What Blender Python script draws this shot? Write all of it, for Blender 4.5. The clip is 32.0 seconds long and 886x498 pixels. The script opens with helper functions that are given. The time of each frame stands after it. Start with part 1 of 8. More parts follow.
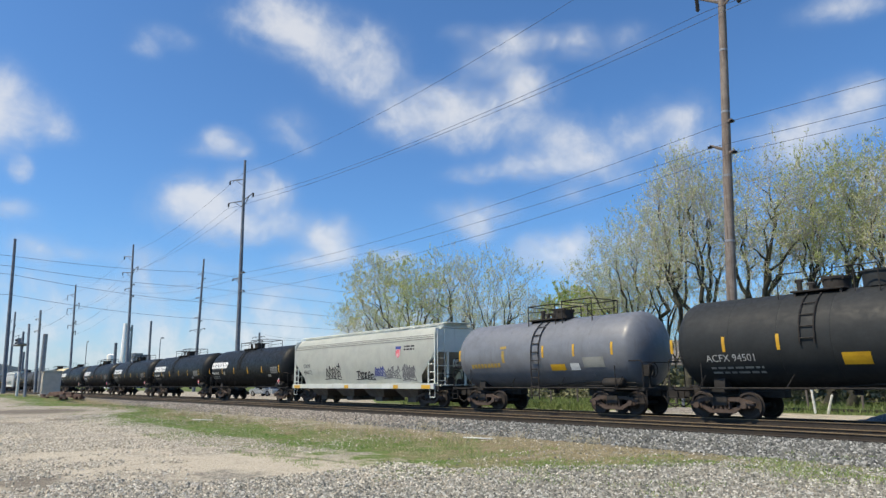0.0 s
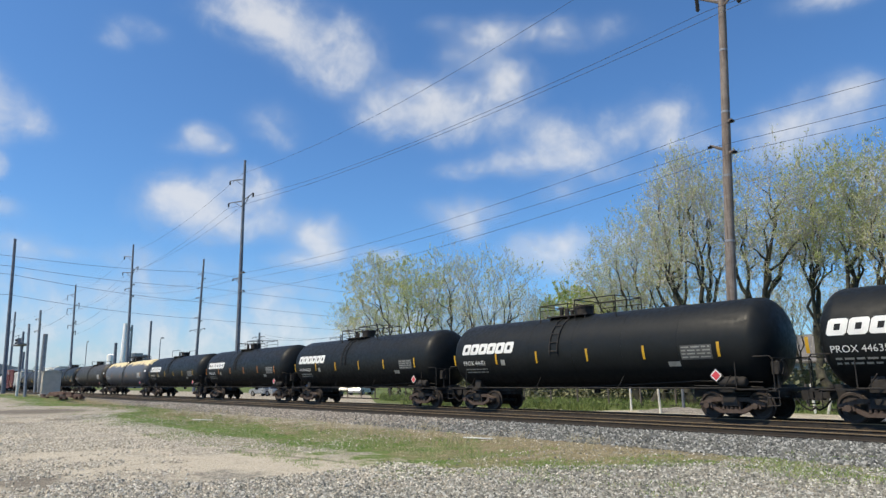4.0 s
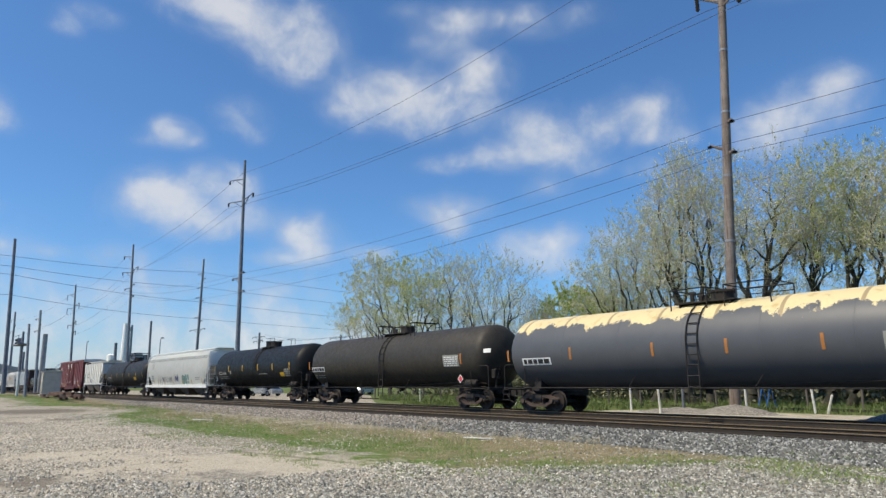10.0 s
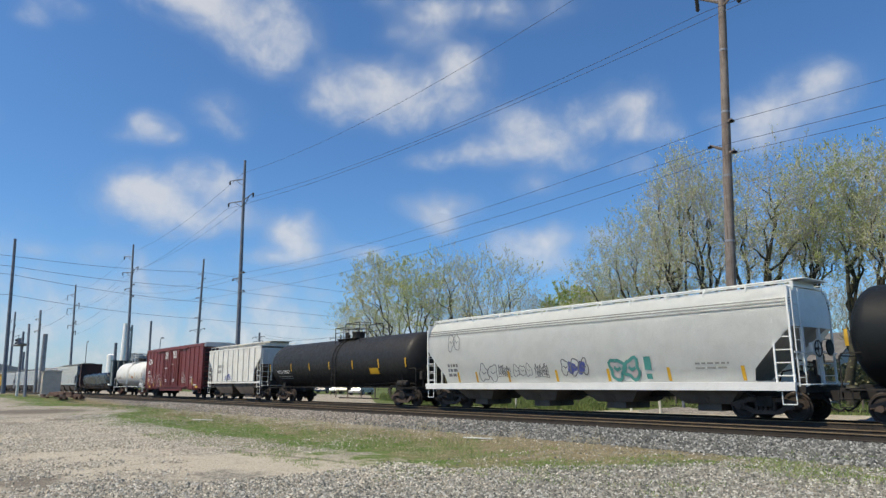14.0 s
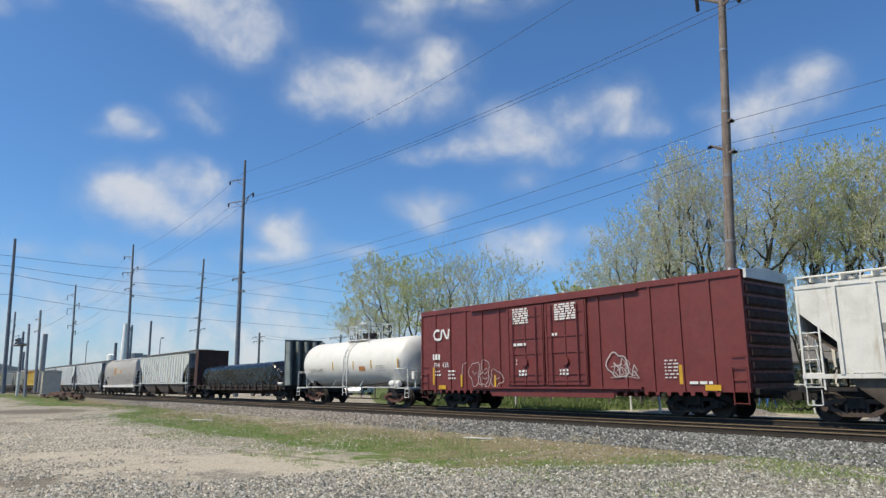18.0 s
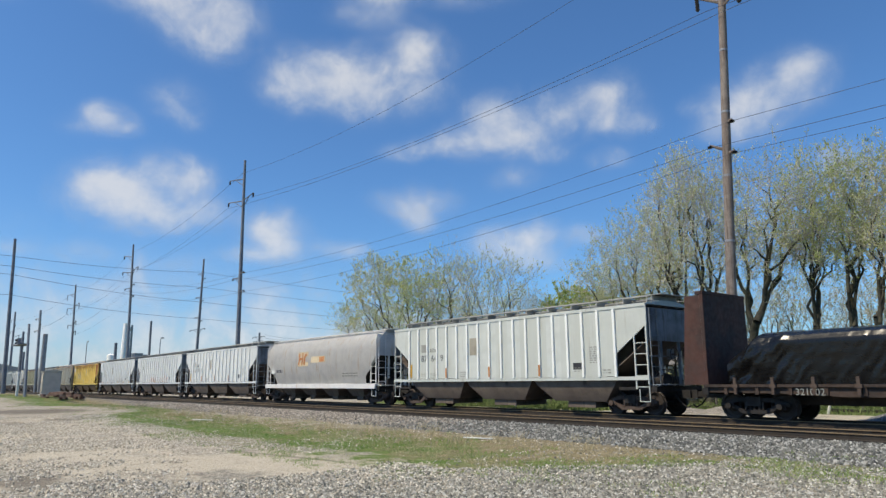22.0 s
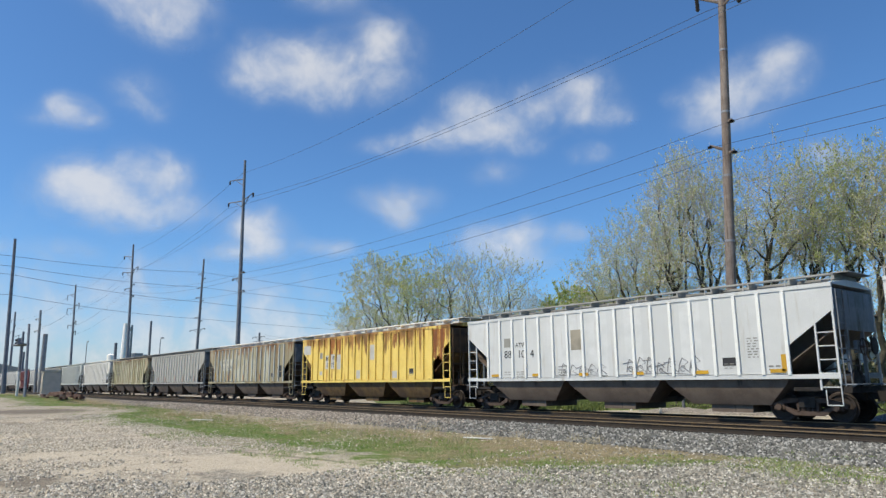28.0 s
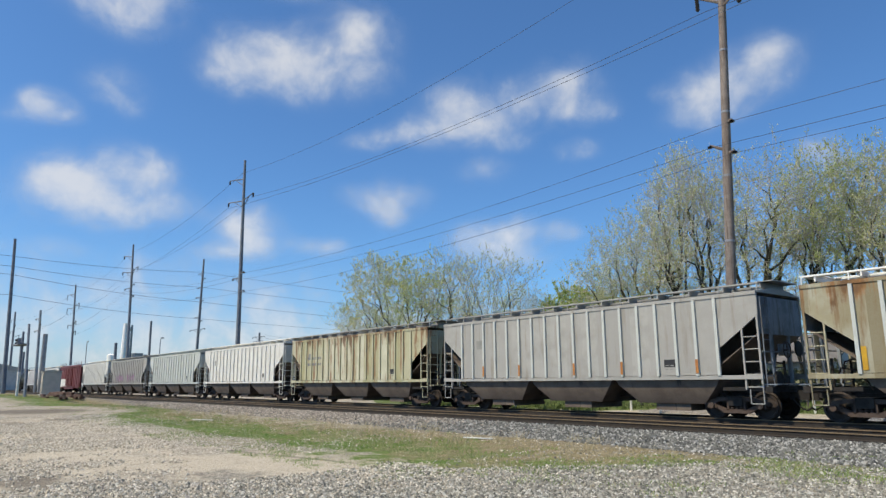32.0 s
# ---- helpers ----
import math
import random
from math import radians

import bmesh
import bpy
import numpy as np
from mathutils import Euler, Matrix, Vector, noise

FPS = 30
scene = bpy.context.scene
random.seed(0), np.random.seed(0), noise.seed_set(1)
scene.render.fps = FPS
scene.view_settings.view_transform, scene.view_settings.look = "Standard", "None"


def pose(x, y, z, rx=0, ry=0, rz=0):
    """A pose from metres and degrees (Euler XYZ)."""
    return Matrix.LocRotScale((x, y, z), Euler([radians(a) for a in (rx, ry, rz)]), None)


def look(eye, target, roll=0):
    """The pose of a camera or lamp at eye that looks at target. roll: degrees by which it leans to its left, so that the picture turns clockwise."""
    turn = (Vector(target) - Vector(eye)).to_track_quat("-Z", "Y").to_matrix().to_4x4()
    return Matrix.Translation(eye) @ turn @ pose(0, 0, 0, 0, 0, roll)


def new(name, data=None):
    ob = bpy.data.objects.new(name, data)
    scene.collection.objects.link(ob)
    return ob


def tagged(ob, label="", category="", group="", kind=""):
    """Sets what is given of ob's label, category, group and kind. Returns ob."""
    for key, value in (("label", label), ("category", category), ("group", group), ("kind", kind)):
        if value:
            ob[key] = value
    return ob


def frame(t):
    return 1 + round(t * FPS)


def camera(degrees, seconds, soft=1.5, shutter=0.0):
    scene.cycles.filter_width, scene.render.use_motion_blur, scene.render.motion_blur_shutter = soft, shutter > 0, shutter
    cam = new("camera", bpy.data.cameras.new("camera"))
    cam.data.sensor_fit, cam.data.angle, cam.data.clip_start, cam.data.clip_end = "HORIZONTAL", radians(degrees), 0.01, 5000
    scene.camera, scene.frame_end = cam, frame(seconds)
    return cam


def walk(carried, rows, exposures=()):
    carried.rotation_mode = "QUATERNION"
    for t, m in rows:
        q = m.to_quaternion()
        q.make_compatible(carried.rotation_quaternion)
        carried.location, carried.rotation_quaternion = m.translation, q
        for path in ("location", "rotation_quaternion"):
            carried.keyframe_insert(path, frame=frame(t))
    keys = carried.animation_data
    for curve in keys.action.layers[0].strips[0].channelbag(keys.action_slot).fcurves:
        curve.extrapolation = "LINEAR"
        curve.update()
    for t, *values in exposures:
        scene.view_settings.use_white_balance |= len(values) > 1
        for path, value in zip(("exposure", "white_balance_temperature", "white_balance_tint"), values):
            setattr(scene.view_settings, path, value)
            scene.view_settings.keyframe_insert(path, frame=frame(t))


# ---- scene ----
EYE = Vector((0.0, 0.0, 1.65))
YAW, PITCH, ROLL = radians(51.48), radians(11.07), -0.46
aim = Vector((-math.sin(YAW) * math.cos(PITCH), math.cos(YAW) * math.cos(PITCH), math.sin(PITCH)))
cam = camera(66.31, 32.0, soft=1.38)
stand = look(EYE, EYE + aim * 10, ROLL)
walk(cam, [(0.0, stand), (32.0, stand)],
     exposures=[(0.0, 0.38), (3.0, 0.36), (6.0, 0.33), (9.0, 0.3), (13.0, 0.18), (17.0, 0.21), (19.0, 0.2), (20.9, 0.06), (22.0, 0.25), (23.0, 0.22), (25.0, 0.25), (28.0, 0.27), (32.0, 0.29)])

# ---- daylight ----
SUN_DIR = Vector((-0.16, -0.57, 0.81)).normalized()
world = bpy.data.worlds.new("sky")
scene.world = world
world.use_nodes = True
wn = world.node_tree.nodes
sky = wn.new("ShaderNodeTexSky")
sky.sky_type, sky.sun_disc = "NISHITA", False
sky.sun_elevation = math.asin(SUN_DIR.z)
sky.sun_rotation = math.atan2(SUN_DIR.x, SUN_DIR.y)
sky.altitude, sky.air_density, sky.dust_density, sky.ozone_density = 300, 1.0, 0.8, 6.0
wn["Background"].inputs["Strength"].default_value = 0.111
clear_air = wn.new("ShaderNodeMix")
clear_air.data_type, clear_air.blend_type = "RGBA", "MULTIPLY"
clear_air.inputs[0].default_value = 1.0
clear_air.inputs[7].default_value = (0.69, 0.955, 1.125, 1.0)
world.node_tree.links.new(sky.outputs["Color"], clear_air.inputs[6])
world.node_tree.links.new(clear_air.outputs[2], wn["Background"].inputs["Color"])
sun = new("sun", bpy.data.lights.new("sun", "SUN"))
sun.data.energy, sun.data.angle, sun.data.color = 3.9, radians(0.53), (1.0, 0.875, 0.67)
sun.matrix_world = look(SUN_DIR * 50, (0, 0, 0))
# ---- materials ----
MATS = {}


def nodes_of(m):
    m.use_nodes = True
    nt = m.node_tree
    return nt, nt.nodes, nt.links, nt.nodes["Principled BSDF"]


def coords(nt, scale=(1, 1, 1), space="Object"):
    tc = nt.nodes.new("ShaderNodeTexCoord")
    mp = nt.nodes.new("ShaderNodeMapping")
    mp.inputs["Scale"].default_value = scale
    nt.links.new(tc.outputs[space], mp.inputs["Vector"])
    return mp.outputs["Vector"]


def noise_of(nt, vec, scale, detail=5.0, rough=0.6, distort=0.0):
    n = nt.nodes.new("ShaderNodeTexNoise")
    n.inputs["Scale"].default_value, n.inputs["Detail"].default_value = scale, detail
    n.inputs["Roughness"].default_value, n.inputs["Distortion"].default_value = rough, distort
    nt.links.new(vec, n.inputs["Vector"])
    return n.outputs["Fac"]


def ramp(nt, fac, lo, hi, a=0.0, b=1.0):
    r = nt.nodes.new("ShaderNodeMapRange")
    r.interpolation_type = "SMOOTHSTEP"
    for k, v in (("From Min", lo), ("From Max", hi), ("To Min", a), ("To Max", b)):
        r.inputs[k].default_value = v
    nt.links.new(fac, r.inputs["Value"])
    return r.outputs["Result"]


def blend(nt, fac, a, b, mode="MIX"):
    x = nt.nodes.new("ShaderNodeMix")
    x.data_type, x.blend_type = "RGBA", mode
    for sock, v in ((x.inputs[0], fac), (x.inputs[6], a), (x.inputs[7], b)):
        if isinstance(v, (int, float)):
            sock.default_value = v
        elif isinstance(v, tuple):
            sock.default_value = (*v, 1.0)
        else:
            nt.links.new(v, sock)
    return x.outputs[2]


def calc(nt, op, a, b=0.0):
    x = nt.nodes.new("ShaderNodeMath")
    x.operation = op
    for i, v in enumerate((a, b)):
        if isinstance(v, (int, float)):
            x.inputs[i].default_value = v
        else:
            nt.links.new(v, x.inputs[i])
    return x.outputs[0]


def bumped(nt, bsdf, height, strength, dist=0.02):
    b = nt.nodes.new("ShaderNodeBump")
    b.inputs["Strength"].default_value, b.inputs["Distance"].default_value = strength, dist
    nt.links.new(height, b.inputs["Height"])
    nt.links.new(b.outputs["Normal"], bsdf.inputs["Normal"])


def mat(name, base, other=None, rough=0.55, metal=0.0, scale=1.3, lo=0.4, hi=0.65, grain=30.0, bump=0.15,
        streak=None, streak_at=(0.56, 0.72), stretch=(2.2, 2.2, 0.22), rand=0.0, spec=0.5, dirt=None, sheets=None, runs=None):
    """Painted or bare surface: base and other mixed in patches, fine grain, vertical streaks of rust or dirt."""
    if name in MATS:
        return MATS[name]
    m = bpy.data.materials.new(name)
    nt, nn, ll, b = nodes_of(m)
    v = coords(nt)
    other = other or tuple(c * 0.72 for c in base)
    col = blend(nt, ramp(nt, noise_of(nt, v, scale, 6), lo, hi), base, other)
    if sheets:
        # each sheet between two ribs has weathered in its own way
        sep = nn.new("ShaderNodeSeparateXYZ")
        ll.new(v, sep.inputs[0])
        wn_ = nn.new("ShaderNodeTexWhiteNoise")
        wn_.noise_dimensions = "1D"
        ll.new(calc(nt, "FLOOR", calc(nt, "DIVIDE", sep.outputs["X"], sheets[0])), wn_.inputs["W"])
        col = blend(nt, ramp(nt, wn_.outputs["Value"], 0.0, 1.0, 0.0, 0.9), col, sheets[1])
    fine = noise_of(nt, v, grain, 4)
    col = blend(nt, ramp(nt, fine, 0.3, 0.75, 0.0, 0.35), col, tuple(c * 0.6 for c in base))
    if streak:
        s = noise_of(nt, coords(nt, stretch), 1.6, 6, 0.65)
        col = blend(nt, ramp(nt, s, *streak_at, 0.0, 0.85), col, streak)
    if dirt:
        d = noise_of(nt, coords(nt, (0.5, 0.5, 0.9)), 2.1, 7, 0.7)
        col = blend(nt, ramp(nt, d, 0.5, 0.75, 0.0, 0.6), col, dirt)
    if runs:
        # rust that has run down from the eaves: (colour, lowest height, how much)
        sep = nn.new("ShaderNodeSeparateXYZ")
        ll.new(v, sep.inputs[0])
        blot = noise_of(nt, coords(nt, (0.9, 0.9, 0.5)), 0.9, 6, 0.65)
        trickle = noise_of(nt, coords(nt, (5.0, 5.0, 0.18)), 1.3, 5, 0.6)
        reach = calc(nt, "ADD", calc(nt, "MULTIPLY", blot, 0.75), calc(nt, "MULTIPLY", trickle, 0.5))
        level = calc(nt, "ADD", reach, ramp(nt, sep.outputs["Z"], runs[1], 4.35, -0.22, 0.16))
        col = blend(nt, ramp(nt, level, runs[2], runs[2] + 0.13, 0.0, 0.9), col, blend(nt, ramp(nt, blot, 0.4, 0.62), runs[0], tuple(c * 0.35 for c in runs[0])))
    if rand:
        oi = nn.new("ShaderNodeObjectInfo")
        col = blend(nt, ramp(nt, oi.outputs["Random"], 0, 1, 0, rand), col, tuple(c * 0.35 for c in base))
    ll.new(col, b.inputs["Base Color"])
    b.inputs["Metallic"].default_value = metal
    b.inputs["Specular IOR Level"].default_value = spec
    rr = ramp(nt, noise_of(nt, v, 5.0, 4), 0.3, 0.7, max(0.05, rough - 0.1), min(1, rough + 0.12))
    ll.new(rr, b.inputs["Roughness"])
    if bump:
        bumped(nt, b, fine, bump, 0.01)
    MATS[name] = m
    return m


M_BLACK = mat("black_tank_paint", (0.0105, 0.0122, 0.0125), (0.0135, 0.015, 0.0152), 0.5, dirt=(0.018, 0.0185, 0.018), bump=0.0, spec=0.2)
M_SLATE = mat("faded_slate_black_tank_paint", (0.026, 0.0285, 0.0295), (0.032, 0.0345, 0.0355), 0.58, dirt=(0.04, 0.042, 0.042), bump=0.0, spec=0.2)
M_SOOT = mat("sooty_grey_black_tank_paint", (0.02, 0.0195, 0.0185), (0.026, 0.025, 0.023), 0.55, bump=0.0, spec=0.25, dirt=(0.026, 0.0235, 0.021))
M_BROWN = mat("sooty_brown_tank_paint", (0.036, 0.032, 0.025), (0.048, 0.042, 0.032), 0.55, dirt=(0.06, 0.052, 0.04), streak=(0.052, 0.042, 0.032), spec=0.3)
M_GREYT = mat("grey_tank_paint", (0.175, 0.185, 0.205), (0.145, 0.153, 0.17), 0.45, dirt=(0.11, 0.112, 0.118), streak=(0.125, 0.128, 0.135))
M_YSTEN = mat("faded_yellow_stencil_paint", (0.4, 0.27, 0.05), (0.28, 0.2, 0.06), 0.6, scale=5, bump=0.0)
M_WHITET = mat("white_tank_paint", (0.78, 0.76, 0.70), (0.72, 0.70, 0.63), 0.42, bump=0.03, dirt=(0.62, 0.58, 0.48))
M_UNDER = mat("sooty_underframe_steel", (0.014, 0.012, 0.011), (0.03, 0.024, 0.019), 0.8, grain=18)
M_TRUCK = mat("rusty_cast_steel", (0.085, 0.058, 0.044), (0.042, 0.031, 0.026), 0.85, grain=22, bump=0.4, dirt=(0.11, 0.086, 0.068))
M_WHEEL = mat("dark_wheel_steel", (0.035, 0.028, 0.025), (0.06, 0.045, 0.036), 0.7, metal=0.3)
# rusty rails: sides darkened for shade under the head, heads tan as if sunlit
M_RAIL = mat("rust_brown_rail_side", (0.034, 0.026, 0.019), (0.024, 0.019, 0.015), 0.85, grain=40)
M_RAILTOP = mat("tan_rust_rail_head", (0.21, 0.15, 0.085), (0.15, 0.105, 0.06), 0.8, grain=40)
M_GREYH = mat("weathered_light_grey_paint", (0.74, 0.73, 0.67), (0.65, 0.63, 0.57), 0.6, streak=(0.42, 0.37, 0.29), dirt=(0.52, 0.49, 0.43))
M_SAGEH = mat("pale_sage_grey_paint", (0.74, 0.76, 0.69), (0.66, 0.68, 0.62), 0.55, streak=(0.5, 0.49, 0.43), streak_at=(0.6, 0.8), dirt=(0.6, 0.61, 0.55))
M_WHITEH = mat("clean_white_hopper_paint", (0.86, 0.87, 0.83), (0.8, 0.81, 0.77), 0.5, streak=(0.6, 0.59, 0.55), streak_at=(0.64, 0.82))
M_PALEH = mat("pale_blue_grey_hopper_paint", (0.59, 0.615, 0.575), (0.51, 0.535, 0.5), 0.6, streak=(0.36, 0.34, 0.28), streak_at=(0.57, 0.76), dirt=(0.46, 0.47, 0.42), sheets=(0.83, (0.49, 0.51, 0.46)))
M_COOLH = mat("cool_blue_grey_hopper_paint", (0.67, 0.69, 0.68), (0.59, 0.61, 0.6), 0.6, streak=(0.44, 0.42, 0.37), streak_at=(0.57, 0.75), dirt=(0.54, 0.555, 0.54), sheets=(0.83, (0.57, 0.59, 0.58)))
M_DULLH = mat("dull_grey_hopper_paint", (0.42, 0.41, 0.375), (0.34, 0.33, 0.295), 0.68, streak=(0.27, 0.24, 0.195), streak_at=(0.53, 0.71), dirt=(0.36, 0.34, 0.3), sheets=(0.83, (0.35, 0.34, 0.31)))
M_BUFFH = mat("rust_streaked_buff_paint", (0.5, 0.49, 0.38), (0.35, 0.31, 0.19), 0.7, scale=0.6, lo=0.4, hi=0.6, streak=(0.2, 0.12, 0.05), streak_at=(0.52, 0.7), dirt=(0.3, 0.27, 0.18), sheets=(0.83, (0.19, 0.15, 0.07)), runs=((0.34, 0.15, 0.04), 1.9, 0.7))
M_OLIVEH = mat("rust_streaked_pale_olive_paint", (0.6, 0.58, 0.44), (0.5, 0.48, 0.34), 0.7, scale=0.9, streak=(0.2, 0.085, 0.03), streak_at=(0.51, 0.63), dirt=(0.34, 0.33, 0.23), sheets=(0.83, (0.36, 0.34, 0.17)), runs=((0.3, 0.14, 0.05), 1.6, 0.72))
M_YELLOWH = mat("rust_stained_yellow_paint", (0.84, 0.64, 0.17), (0.78, 0.57, 0.13), 0.6, streak=(0.42, 0.2, 0.04), streak_at=(0.55, 0.7), dirt=(0.6, 0.4, 0.1), runs=((0.36, 0.14, 0.03), 1.6, 0.66))
M_TANH = mat("faded_beige_grey_paint", (0.74, 0.725, 0.695), (0.64, 0.63, 0.61), 0.6, streak=(0.5, 0.36, 0.22), streak_at=(0.56, 0.74), dirt=(0.62, 0.58, 0.52), runs=((0.5, 0.3, 0.14), 2.6, 0.9))
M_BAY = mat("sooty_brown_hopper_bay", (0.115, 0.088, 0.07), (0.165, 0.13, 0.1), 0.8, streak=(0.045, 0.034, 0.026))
M_BOX = mat("oxide_red_boxcar_paint", (0.165, 0.03, 0.027), (0.135, 0.026, 0.023), 0.55, streak=(0.1, 0.024, 0.02), dirt=(0.17, 0.05, 0.043))
M_ROOFW = mat("galvanised_roof_sheet", (0.6, 0.6, 0.58), (0.5, 0.5, 0.48), 0.5)
M_LINER = mat("white_lettering_paint", (0.74, 0.74, 0.71), (0.66, 0.66, 0.63), 0.6, bump=0.0)
M_INK = mat("black_lettering_paint", (0.03, 0.03, 0.032), rough=0.6, bump=0.0)
M_YEL = mat("yellow_reflective_tape", (0.62, 0.36, 0.02), (0.5, 0.28, 0.02), 0.4, bump=0.0)
M_ORG = mat("faded_orange_tape", (0.5, 0.2, 0.04), (0.38, 0.15, 0.04), 0.5, bump=0.0)
M_GREYP = mat("faded_grey_stencil_patch", (0.3, 0.3, 0.27), rough=0.7, bump=0.0)
M_DIMP = mat("dim_grey_stencil_panel", (0.085, 0.088, 0.085), (0.06, 0.062, 0.06), 0.7, bump=0.0)
M_PLACARD = mat("red_white_placard", (0.62, 0.12, 0.14), (0.7, 0.55, 0.55), 0.6, scale=6, bump=0.0)
M_REDP = mat("red_placard_print", (0.62, 0.06, 0.07), (0.55, 0.1, 0.11), 0.5, bump=0.0)
M_BLUEG = mat("blue_spray_paint", (0.06, 0.08, 0.28), rough=0.6, bump=0.0)
M_TEALG = mat("teal_spray_paint", (0.06, 0.25, 0.22), rough=0.6, bump=0.0)
M_PINKG = mat("purple_pink_spray_paint", (0.3, 0.08, 0.25), (0.5, 0.3, 0.42), rough=0.6, scale=4, bump=0.0)
M_GREYG = mat("grey_spray_paint", (0.19, 0.19, 0.195), rough=0.6, bump=0.0)
M_PALEG = mat("pale_spray_paint", (0.45, 0.4, 0.38), rough=0.6, bump=0.0)
M_RUSTG = mat("orange_rust_emblem_paint", (0.45, 0.15, 0.03), (0.52, 0.3, 0.14), rough=0.6, scale=3, bump=0.0)


def two_tone():
    """Dark grey tank whose peeling cream coat is left on the crown."""
    m = bpy.data.materials.new("grey_tank_with_peeling_cream_crown")
    nt, nn, ll, b = nodes_of(m)
    v = coords(nt)
    sep = nn.new("ShaderNodeSeparateXYZ")
    ll.new(v, sep.inputs[0])
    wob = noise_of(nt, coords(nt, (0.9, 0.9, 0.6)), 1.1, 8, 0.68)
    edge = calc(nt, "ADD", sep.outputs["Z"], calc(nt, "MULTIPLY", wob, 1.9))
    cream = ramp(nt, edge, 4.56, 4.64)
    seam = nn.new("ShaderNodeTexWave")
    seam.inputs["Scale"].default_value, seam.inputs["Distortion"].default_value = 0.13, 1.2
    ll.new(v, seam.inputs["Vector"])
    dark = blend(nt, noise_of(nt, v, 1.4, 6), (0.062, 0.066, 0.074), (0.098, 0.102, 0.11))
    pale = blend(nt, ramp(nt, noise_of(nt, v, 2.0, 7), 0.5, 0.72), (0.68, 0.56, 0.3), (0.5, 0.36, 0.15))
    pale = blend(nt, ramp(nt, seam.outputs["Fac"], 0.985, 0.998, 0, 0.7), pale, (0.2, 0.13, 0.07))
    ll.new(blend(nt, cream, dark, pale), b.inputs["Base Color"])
    b.inputs["Roughness"].default_value = 0.5
    bumped(nt, b, cream, 0.3, 0.01)
    return m


M_TWO = two_tone()


def tarp_mat():
    m = bpy.data.materials.new("black_plastic_sheet")
    nt, nn, ll, b = nodes_of(m)
    b.inputs["Base Color"].default_value = (0.007, 0.007, 0.0072, 1)
    v = coords(nt, (0.55, 1.0, 1.5))
    ll.new(ramp(nt, noise_of(nt, v, 3.0, 4), 0.3, 0.7, 0.2, 0.34), b.inputs["Roughness"])
    b.inputs["Specular IOR Level"].default_value = 0.32
    wave = nn.new("ShaderNodeTexWave")
    wave.bands_direction = "DIAGONAL"
    wave.inputs["Scale"].default_value, wave.inputs["Distortion"].default_value, wave.inputs["Detail"].default_value = 1.5, 6.0, 3.0
    ll.new(coords(nt, (1.0, 0.3, -0.8)), wave.inputs["Vector"])
    folds = calc(nt, "MULTIPLY", wave.outputs["Fac"], 0.75)
    creased = ramp(nt, noise_of(nt, coords(nt, (0.22, 0.5, 0.5)), 1.0, 3, 0.5), 0.4, 0.6)
    bumped(nt, b, calc(nt, "ADD", noise_of(nt, coords(nt, (0.35, 1.0, 0.9)), 0.9, 3, 0.45, 0.6), calc(nt, "ADD", calc(nt, "MULTIPLY", folds, creased), calc(nt, "MULTIPLY", calc(nt, "MULTIPLY", noise_of(nt, coords(nt, (0.8, 0.8, -0.5)), 2.2, 3, 0.5, 2.0), creased), 0.5))), 0.35, 0.08)
    return m


M_TARP = tarp_mat()
# ---- mesh tools ----
MESHES = {}


def mesh_from(bm, name, material, angle=38):
    me = bpy.data.meshes.new(name)
    bm.normal_update()
    bm.to_mesh(me)
    bm.free()
    me.materials.append(material)
    me.shade_smooth()
    me.set_sharp_from_angle(angle=radians(angle))
    return me


def put(name, me, parent=None, m=None, label=""):
    ob = new(name, me)
    if parent is not None:
        ob.parent = parent
    if m is not None:
        ob.matrix_basis = m
    if label:
        ob["label"] = label
    return ob


def part(name, bm, material, parent, label="", m=None):
    """One bmesh as one mesh object under a thing or a part."""
    return put(name, mesh_from(bm, name, material), parent, m, label)


def shared(key, material, make, name):
    """The mesh called key in that material, made once."""
    k = (key, material.name)
    if k not in MESHES:
        bm = bmesh.new()
        make(bm)
        MESHES[k] = mesh_from(bm, name, material)
    return MESHES[k]


def box(bm, x0, x1, y0, y1, z0, z1):
    vs = [bm.verts.new((x, y, z)) for x in (x0, x1) for y in (y0, y1) for z in (z0, z1)]
    for q in ((0, 1, 3, 2), (4, 6, 7, 5), (0, 4, 5, 1), (2, 3, 7, 6), (0, 2, 6, 4), (1, 5, 7, 3)):
        bm.faces.new([vs[i] for i in q])
    return vs


def slab(bm, x0, x1, y0, y1, z0, z1, r=0.01):
    """A box with bevelled edges."""
    vs = box(bm, x0, x1, y0, y1, z0, z1)
    es = list({e for v in vs for e in v.link_edges})
    bmesh.ops.bevel(bm, geom=es, offset=r, segments=1, affect="EDGES")


def rod(bm, p, q, r, n=6, r2=None):
    p, q = Vector(p), Vector(q)
    d = (q - p).normalized()
    a = d.orthogonal().normalized()
    b = d.cross(a)
    r2 = r if r2 is None else r2
    ra, rb = [], []
    for i in range(n):
        c, s = math.cos(2 * math.pi * i / n), math.sin(2 * math.pi * i / n)
        ra.append(bm.verts.new(p + (a * c + b * s) * r))
        rb.append(bm.verts.new(q + (a * c + b * s) * r2))
    for i in range(n):
        bm.faces.new((ra[i], ra[(i + 1) % n], rb[(i + 1) % n], rb[i]))
    bm.faces.new(ra[::-1])
    bm.faces.new(rb)


def rods(bm, pts, r, n=6):
    for p, q in zip(pts, pts[1:]):
        rod(bm, p, q, r, n)


